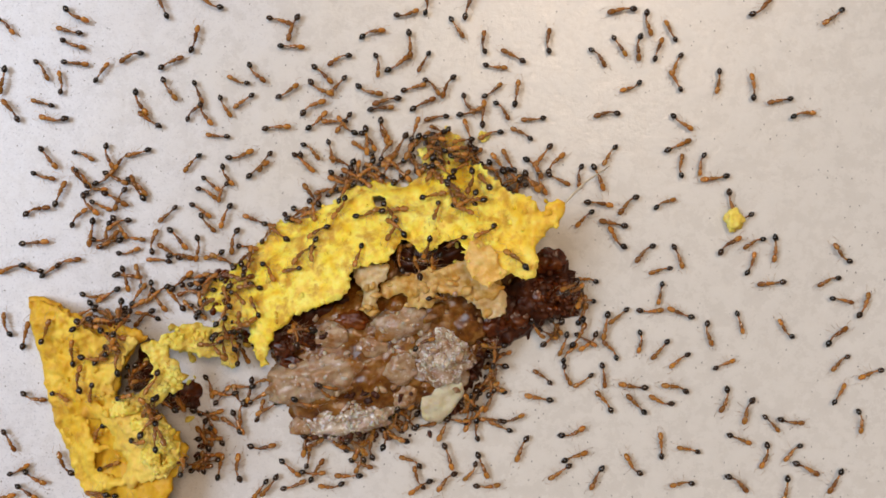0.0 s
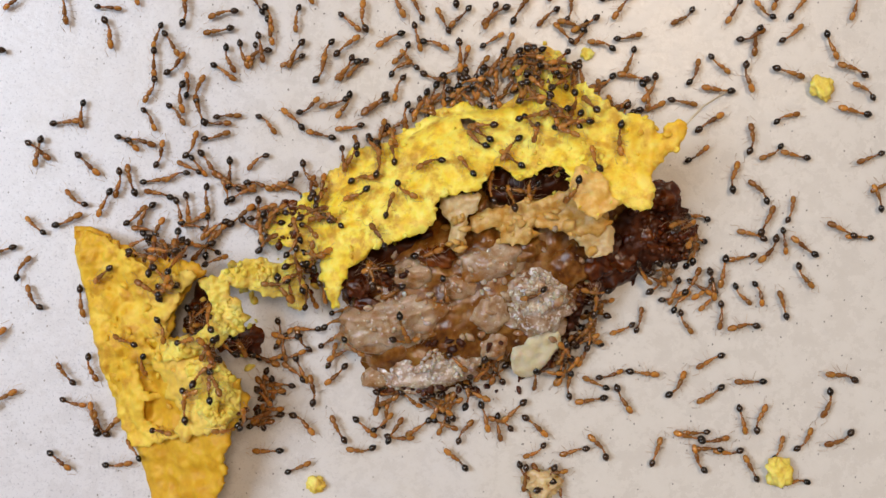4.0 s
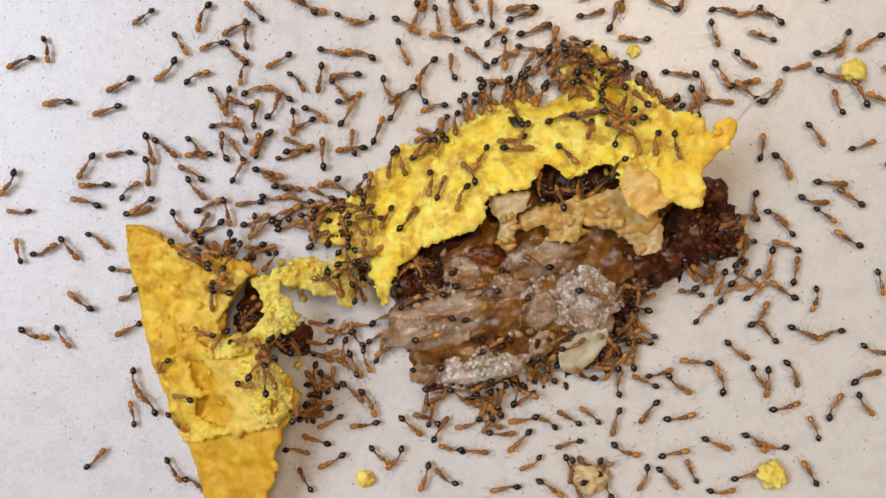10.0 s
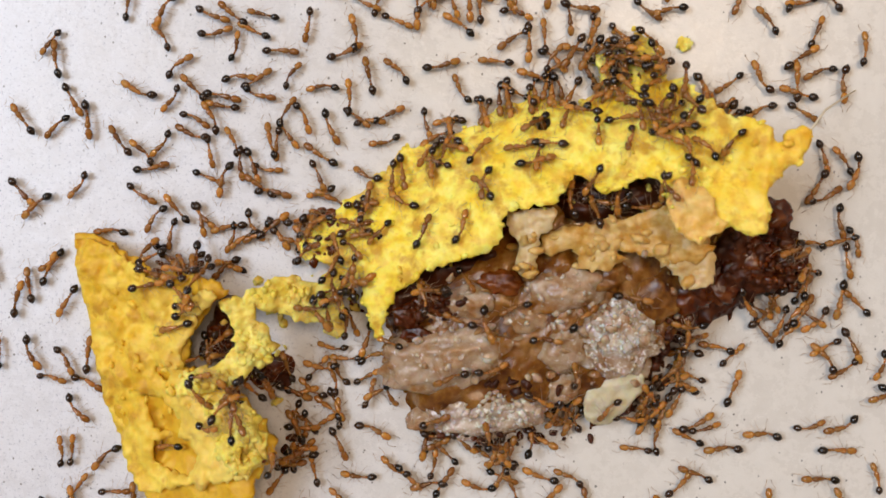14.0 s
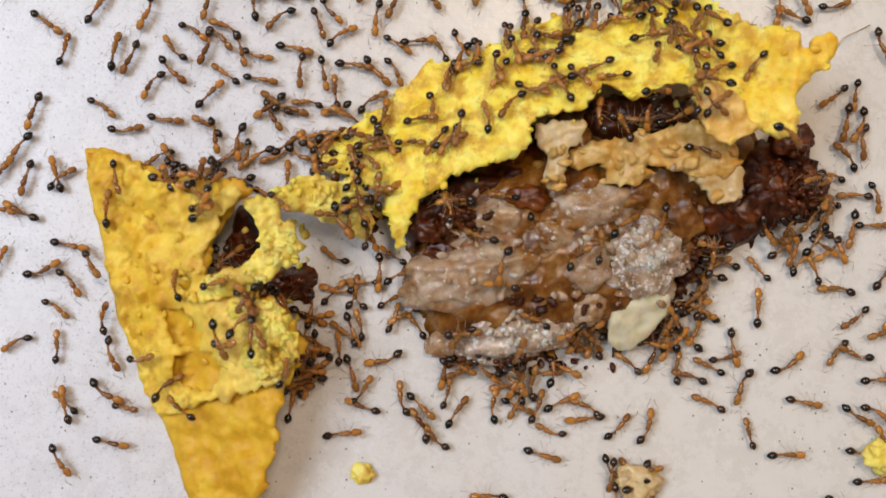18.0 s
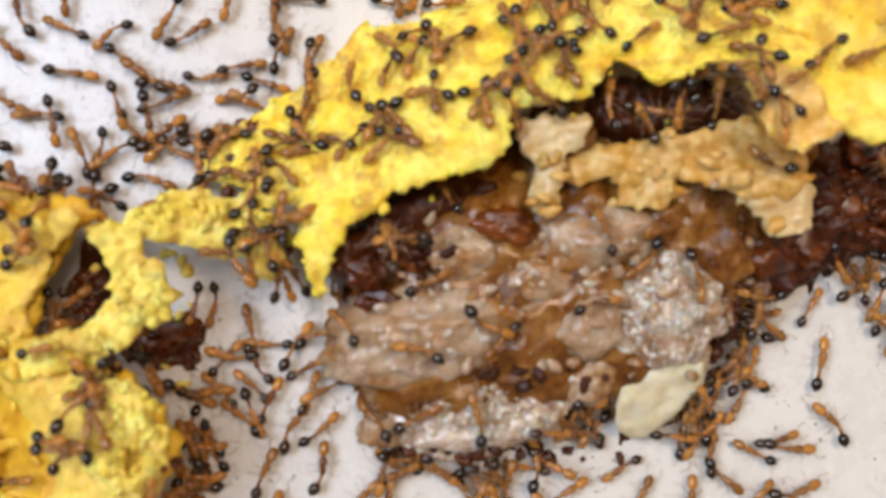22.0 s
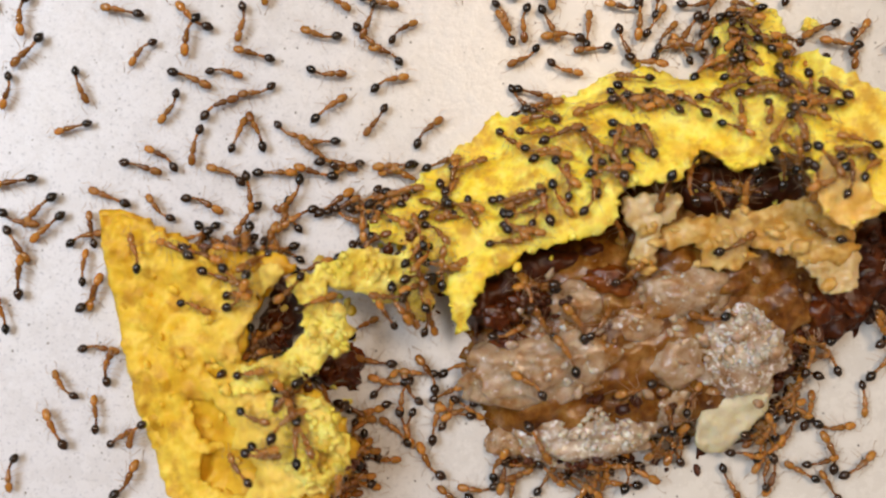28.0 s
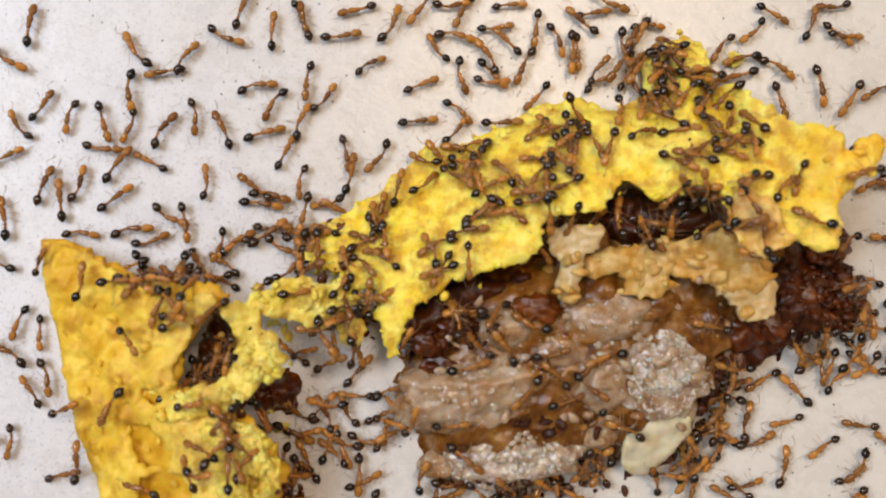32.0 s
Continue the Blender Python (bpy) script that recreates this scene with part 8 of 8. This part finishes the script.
    crawl(ants[289], [(0, -8.4, 4.9, -22), (3, -11.2, -6.2, -15), (6, -11.8, -4.7, 9), (10, -12.8, -4.9, 57), (13, -12.0, -4.6, 35), (17, -12.3, -4.6, -143), (19, -11.7, -4.2, -176), (23, -11.7, -4.3, 4), (24, -11.8, -4.3, 11), (25, -11.7, -4.4, 13), (28, -12.0, -4.3, 23), (32, -3.7, -11.6, -29)])
    crawl(ants[290], [(0, -10.9, 3.4, 127), (3, -12.3, 4.3, 11), (6, -13.1, 4.2, 150), (8, -13.4, 3.2, 136), (10, -13.8, 5.1, -149), (13, -16.3, 5.6, 112), (17, -16.3, 5.6, -78), (25, -16.9, 4.9, -20), (28, -10.2, 0.3, 27), (30, -9.9, 1.2, -144)])
    crawl(ants[291], [(0, -8.0, 2.0, -129), (3, -12.6, -1.7, 157), (6, -11.7, -1.5, 32), (10, -11.1, -2.2, -103), (13, -12.9, -2.9, -160), (17, -13.8, -1.1, 18), (19, -13.3, -4.2, -87), (23, -13.8, -1.4, -41), (24, -14.2, -1.3, -41), (25, -12.8, -1.3, 17), (28, -10.7, -1.0, -2), (30, -12.9, -0.5, 102)])
    crawl(ants[292], [(0, -6.4, 4.4, -34), (3, -7.8, -7.4, 15), (6, -7.9, -7.3, 170), (10, -8.3, -9.8, 15), (13, -8.1, -10.3, 55), (17, -8.4, -11.4, -150), (19, -8.5, -11.8, 59), (23, -7.4, -11.8, 15), (24, -6.3, -12.3, 30), (25, -5.4, -10.5, -29), (28, -8.7, -9.7, 136), (30, -8.7, -9.8, -134), (32, -8.6, -9.5, 140)])
    crawl(ants[293], [(0, -5.4, 4.8, 162), (3, -10.3, -10.0, 77), (6, -10.3, -9.8, 74), (10, -10.9, -10.0, 154), (13, -9.6, -9.9, 27), (17, -9.8, -10.0, -30), (19, -10.4, -10.0, -155), (23, -10.0, -9.7, 17), (24, -10.4, -9.9, 4), (25, -10.5, -9.9, 170), (28, -10.5, -9.9, 128), (30, -10.6, -9.5, 140), (32, -10.2, -9.5, 140)])
    crawl(ants[294], [(0, 3.1, 10.7, 22), (10, 2.7, 11.2, 78), (13, 3.3, 10.8, 178), (28, 4.8, 8.5, -148), (32, 4.6, 8.7, -157)])
    crawl(ants[295], [(0, 2.9, 9.1, 108), (6, 2.3, 10.0, -95), (10, -1.0, 8.3, -78), (13, -0.2, 9.1, -47), (28, 0.7, 3.9, 176), (30, 0.1, 4.0, -97), (32, 0.6, 5.3, -127)])
    crawl(ants[296], [(0, 6.9, 5.1, -45), (3, 5.2, 2.9, -73), (6, -2.6, -8.1, 29), (10, -3.1, -7.9, 147), (13, -2.2, -9.3, 36), (23, -1.0, -8.6, -143), (24, -0.8, -8.5, -162), (25, -1.0, -8.5, -121), (28, -1.7, -8.8, 173), (30, -7.3, -8.5, -141), (32, -7.4, -8.4, 151)])
    crawl(ants[297], [(0, 8.6, 4.6, -31), (3, 16.8, 7.1, -176), (6, 16.8, 6.2, -134), (8, 16.0, 5.2, 109), (10, 15.1, 5.4, 63), (13, 14.8, 6.7, -152), (17, 15.9, 5.0, -51)])
    crawl(ants[298], [(0, 6.5, 6.4, 117), (3, 5.7, -10.2, 136), (6, 5.8, -14.5, -110), (8, 7.6, -12.6, 142), (10, 7.7, -25.0, -49)])
    crawl(ants[299], [(3, -4.8, -23.5, -163), (6, -5.7, -23.2, -80), (8, -6.7, -25.6, -78), (10, -5.2, -26.1, -164)])
    crawl(ants[300], [(3, -18.6, -24.6, -148), (6, -11.4, -23.4, -67), (8, -11.2, -23.4, -25), (10, -9.5, -23.1, 167), (13, -10.2, -19.6, 24), (17, -11.5, -18.0, 37), (19, -10.2, -18.3, 147), (23, -9.8, -18.5, 120), (24, -9.5, -19.0, 134), (25, -9.5, -18.6, 121), (28, -9.3, -19.0, 60), (30, -9.3, -14.7, -148), (32, -11.3, -14.1, 11)])
    crawl(ants[301], [(3, -41.9, -19.2, -134), (6, -38.6, -16.3, 87), (10, -45.3, -2.4, -132), (13, -46.0, 7.5, -15), (30, -44.5, 4.4, 141)])
    crawl(ants[302], [(3, -32.8, -21.7, 171), (6, -32.1, -20.8, 60), (8, -33.7, -21.3, -71), (10, -34.0, -19.8, 143), (13, -33.2, -20.3, -122), (17, -33.5, -21.5, -29), (28, -32.9, -20.9, 71)])
    crawl(ants[303], [(3, -25.5, -19.9, 98), (6, -24.7, -17.7, 11), (8, -25.5, -15.9, 64), (10, -11.3, -13.5, 15), (13, -15.7, -11.9, 137), (17, -15.8, -12.0, 125), (19, -16.4, -14.7, -113), (23, -15.8, -13.4, -72), (24, -14.2, -14.1, -41), (25, -15.0, -13.6, 26), (28, -15.2, -4.2, -9), (30, -15.4, -4.2, 20), (32, -15.7, -4.4, -80)])
    crawl(ants[304], [(3, -33.1, -24.3, -47), (6, -30.8, -24.6, -71), (8, -38.6, -25.3, 90), (13, -37.5, -24.5, -40)])
    crawl(ants[305], [(3, -34.9, -23.9, -8), (6, -37.6, -13.7, -80), (10, -36.0, -9.2, -7), (13, -36.2, -9.6, -79), (17, -37.0, -11.8, -52), (25, -32.3, -9.9, -170), (28, -30.6, -7.9, 160), (30, -29.7, -8.1, 12), (32, -30.2, -8.0, 8)])
    crawl(ants[306], [(3, -22.1, -20.5, 57), (6, -23.9, -21.0, -41), (10, -22.0, -23.4, -17), (13, -20.1, -19.6, 61), (17, -20.2, -19.5, 162), (19, -19.1, -19.0, -26), (23, -19.3, -18.2, 24), (24, -19.7, -9.0, 170), (25, -19.4, -8.7, 14), (28, -17.3, -7.3, -130), (30, -14.7, -13.3, 58), (32, -14.7, -13.4, -40)])
    crawl(ants[307], [(6, -41.5, -10.7, -2), (8, -42.5, -11.7, -71), (10, -43.5, -14.6, -7), (13, -38.9, -13.7, -74), (28, -35.8, -10.6, 74), (30, -37.5, -11.5, 7), (32, -37.1, -12.4, 163)])
    crawl(ants[308], [(6, -40.7, -12.8, 56), (8, -39.6, -12.4, -63), (10, -39.6, -11.8, 142), (13, -39.8, -10.3, 70), (28, -40.0, -9.9, 89), (30, -40.0, -9.5, 90)])
    crawl(ants[309], [(6, -1.5, -23.1, -71), (8, -1.7, -21.9, -56), (10, -0.2, -22.4, -157), (17, -0.4, -22.0, 13), (23, 0.8, -19.2, 29), (25, 0.4, -17.7, 158), (28, 1.3, -18.4, -52), (32, 1.0, -16.8, 119)])
    crawl(ants[310], [(6, -3.6, -16.9, -36), (10, -3.8, -18.9, -145), (13, -2.0, -16.8, 36), (17, -4.8, -18.6, 153), (19, -4.6, -18.6, -33), (23, -5.3, -18.5, -153), (24, -13.4, -9.3, -29), (25, -13.0, -8.0, 31), (28, -11.4, -4.2, 66), (32, -11.2, -5.2, -85)])
    crawl(ants[311], [(6, 2.9, -22.8, 61), (8, 5.8, -25.0, -171), (10, 5.9, -25.1, -119)])
    crawl(ants[312], [(6, -31.2, -6.6, -108), (10, -34.9, -4.6, 25), (13, -33.3, -5.0, -57), (17, -34.7, -4.9, 16), (19, -32.7, -4.7, -91), (23, -32.1, -3.8, -104), (24, -27.0, -6.3, 121), (25, -26.1, -7.6, -159), (28, -25.6, -7.1, 124), (32, -26.4, -6.8, 128)])
    crawl(ants[313], [(6, -26.6, -6.3, -80), (10, -19.1, -24.3, -153), (13, -19.6, -24.2, -156), (17, -18.5, -23.1, -18), (28, -15.9, -16.3, 81), (30, -15.6, -16.8, -120)])
    crawl(ants[314], [(6, -22.5, 2.6, 27), (8, -22.6, 1.3, 159), (10, -22.1, 1.1, 159), (19, -22.3, 0.2, -94), (23, -21.8, 0.4, -112), (24, -17.1, -7.1, 151), (25, -27.2, -11.1, 50), (28, -26.3, -8.2, -141), (30, -26.4, -9.5, 137), (32, -25.0, -8.9, -130)])
    crawl(ants[315], [(6, -24.5, -2.4, -44), (13, -35.2, -22.9, -134), (17, -35.1, -22.4, -164), (28, -35.7, -10.5, -104), (30, -42.1, -8.9, -67)])
    crawl(ants[316], [(6, -24.0, -4.7, 64), (10, -23.3, -4.4, 15), (13, -23.1, -4.9, -134), (17, -23.4, -5.3, -19), (19, -23.6, -5.7, -103), (23, -23.2, -6.2, 170), (24, -22.7, -6.1, 81), (25, -23.3, -5.8, 104), (28, -25.0, -4.0, -125), (32, -24.7, -4.9, 29)])
    crawl(ants[317], [(6, -23.0, -1.9, -126), (10, -22.8, -0.0, 27), (13, -22.9, -0.8, -178), (17, -21.3, -1.4, -95), (19, -21.7, -1.8, -35), (23, -20.7, -1.6, -58), (24, -21.4, -1.4, -85), (25, -21.5, -1.8, -59), (28, -22.2, -2.1, -140), (30, -21.6, -1.4, 65), (32, -21.3, -1.1, -87)])
    crawl(ants[318], [(6, -20.5, -1.5, 34), (8, -21.7, -0.2, -158), (10, -22.0, 0.7, 9), (13, -22.9, 0.9, 35), (17, -22.9, 1.8, 17), (23, -22.9, 1.0, -125), (24, -23.1, 1.2, -144), (25, -23.8, 1.4, 95), (28, -23.5, 1.2, 39), (30, -23.8, 1.2, 53), (32, -23.6, 1.6, 18)])
    crawl(ants[319], [(6, -28.8, -5.2, -179), (10, -29.7, -5.4, 59), (13, -29.2, -5.3, -169), (17, -28.9, -5.8, -74), (19, -25.6, -3.8, 118), (23, -24.0, -4.5, -140), (24, -24.7, -5.3, -74), (25, -24.9, -5.7, 100), (28, -25.2, -5.3, 147), (30, -25.2, -5.9, -98), (32, -25.2, -6.3, 153)])
    crawl(ants[320], [(6, -27.2, -1.4, 15), (13, -26.9, -1.2, -123), (17, -25.6, -0.7, 68), (19, -24.6, -0.7, -151), (23, -24.4, -1.1, -56), (24, -24.7, -0.3, 99), (25, -24.5, -0.9, -118), (28, -23.8, -0.8, -173), (30, -23.4, -0.3, 37)])
    crawl(ants[321], [(6, -28.4, 0.6, -13), (13, -28.1, 1.2, 79), (17, -28.4, 1.5, 79), (19, -28.8, 0.8, -122), (23, -29.3, 0.9, 4), (24, -29.8, 0.8, 29), (25, -29.6, 0.8, 0), (28, -29.8, 0.8, 25), (30, -29.3, 1.2, 56), (32, -29.6, 1.3, 51)])
    crawl(ants[322], [(6, -24.7, -0.4, 117), (8, -25.2, 0.7, 68), (19, -25.1, 1.1, -5), (25, -25.6, -0.6, -14), (28, -25.6, -0.5, -13), (30, -25.4, -0.5, 168), (32, -26.7, -1.6, 102)])
    crawl(ants[323], [(6, -22.1, -7.1, 27), (10, -24.0, -8.4, -125), (13, -21.2, -15.8, 55), (17, -22.8, -8.7, 18), (23, -21.1, -11.7, 120), (24, -25.9, -13.4, 31), (25, -25.7, -13.3, 69), (28, -23.8, -14.6, 31), (30, -23.6, -15.5, -138), (32, -22.6, -16.1, 144)])
    crawl(ants[324], [(6, -29.4, -2.9, 53), (10, -30.3, -2.6, -44), (13, -31.7, -2.8, 17), (19, -30.7, -3.4, 56), (23, -29.9, -3.2, 177), (24, -31.1, -2.9, 152), (25, -30.6, -2.6, -142), (28, -30.9, -1.6, -94), (30, -30.2, -1.8, 174), (32, -32.9, -0.2, 2)])
    crawl(ants[325], [(6, -28.3, -3.7, 68), (10, -29.2, -3.9, 27), (13, -28.7, -3.6, -126), (17, -28.9, -2.2, 10), (19, -27.9, -1.5, -112), (23, -26.5, -1.9, -50), (24, -26.9, -2.0, -52), (25, -25.8, -3.2, -59), (28, -26.2, -2.8, 5), (30, -30.4, -2.4, 159), (32, -31.9, -3.0, 42)])
    crawl(ants[326], [(6, -27.4, -6.3, 64), (13, -30.8, -6.7, -126), (17, -30.1, -6.0, -112), (23, -30.6, -4.9, -121), (24, -29.3, -7.3, 165), (25, -29.2, -4.8, -48), (28, -30.1, -4.8, -26), (30, -31.7, -6.3, -41), (32, -30.8, -4.7, 5)])
    crawl(ants[327], [(6, -24.4, -3.7, 37), (10, -23.9, -3.3, 10), (13, -24.3, -3.5, -89), (17, -22.2, -7.3, -139), (19, -22.2, -6.2, -9), (23, -21.3, -7.4, -176), (24, -22.8, -9.2, 139), (25, -22.5, -9.0, 166), (28, -22.3, -8.4, -99), (30, -21.3, -6.5, 24), (32, -21.4, -6.4, 54)])
    crawl(ants[328], [(6, -23.9, -2.4, -52), (10, -10.6, -16.9, -134), (13, -11.0, -16.5, -24), (19, -10.3, -16.0, -50), (23, -10.1, -16.0, -56), (24, -9.9, -16.4, -59), (25, -10.6, -15.9, 170), (28, -10.0, -16.5, -59), (30, -9.9, -15.9, -39), (32, -10.2, -16.0, -37)])
    crawl(ants[329], [(10, -5.6, -21.8, 5), (17, -5.5, -21.0, 42), (25, -6.3, -18.2, 62), (32, -7.8, -17.5, 144)])
    crawl(ants[330], [(10, -4.1, -22.3, -134), (13, -3.2, -22.0, -138), (17, -2.0, -21.1, -113), (24, -3.7, -20.3, -12), (25, -4.6, -17.9, 153), (32, -5.4, -17.7, 151)])
    crawl(ants[331], [(10, -3.1, -24.2, -155), (13, -2.4, -23.1, 164)])
    crawl(ants[332], [(10, -0.3, -14.2, 35), (13, -0.1, -14.5, -47), (24, -13.4, -11.3, 15), (28, -12.5, -10.9, 31), (30, -12.0, -10.9, -48), (32, -9.4, -8.1, -119)])


motions()
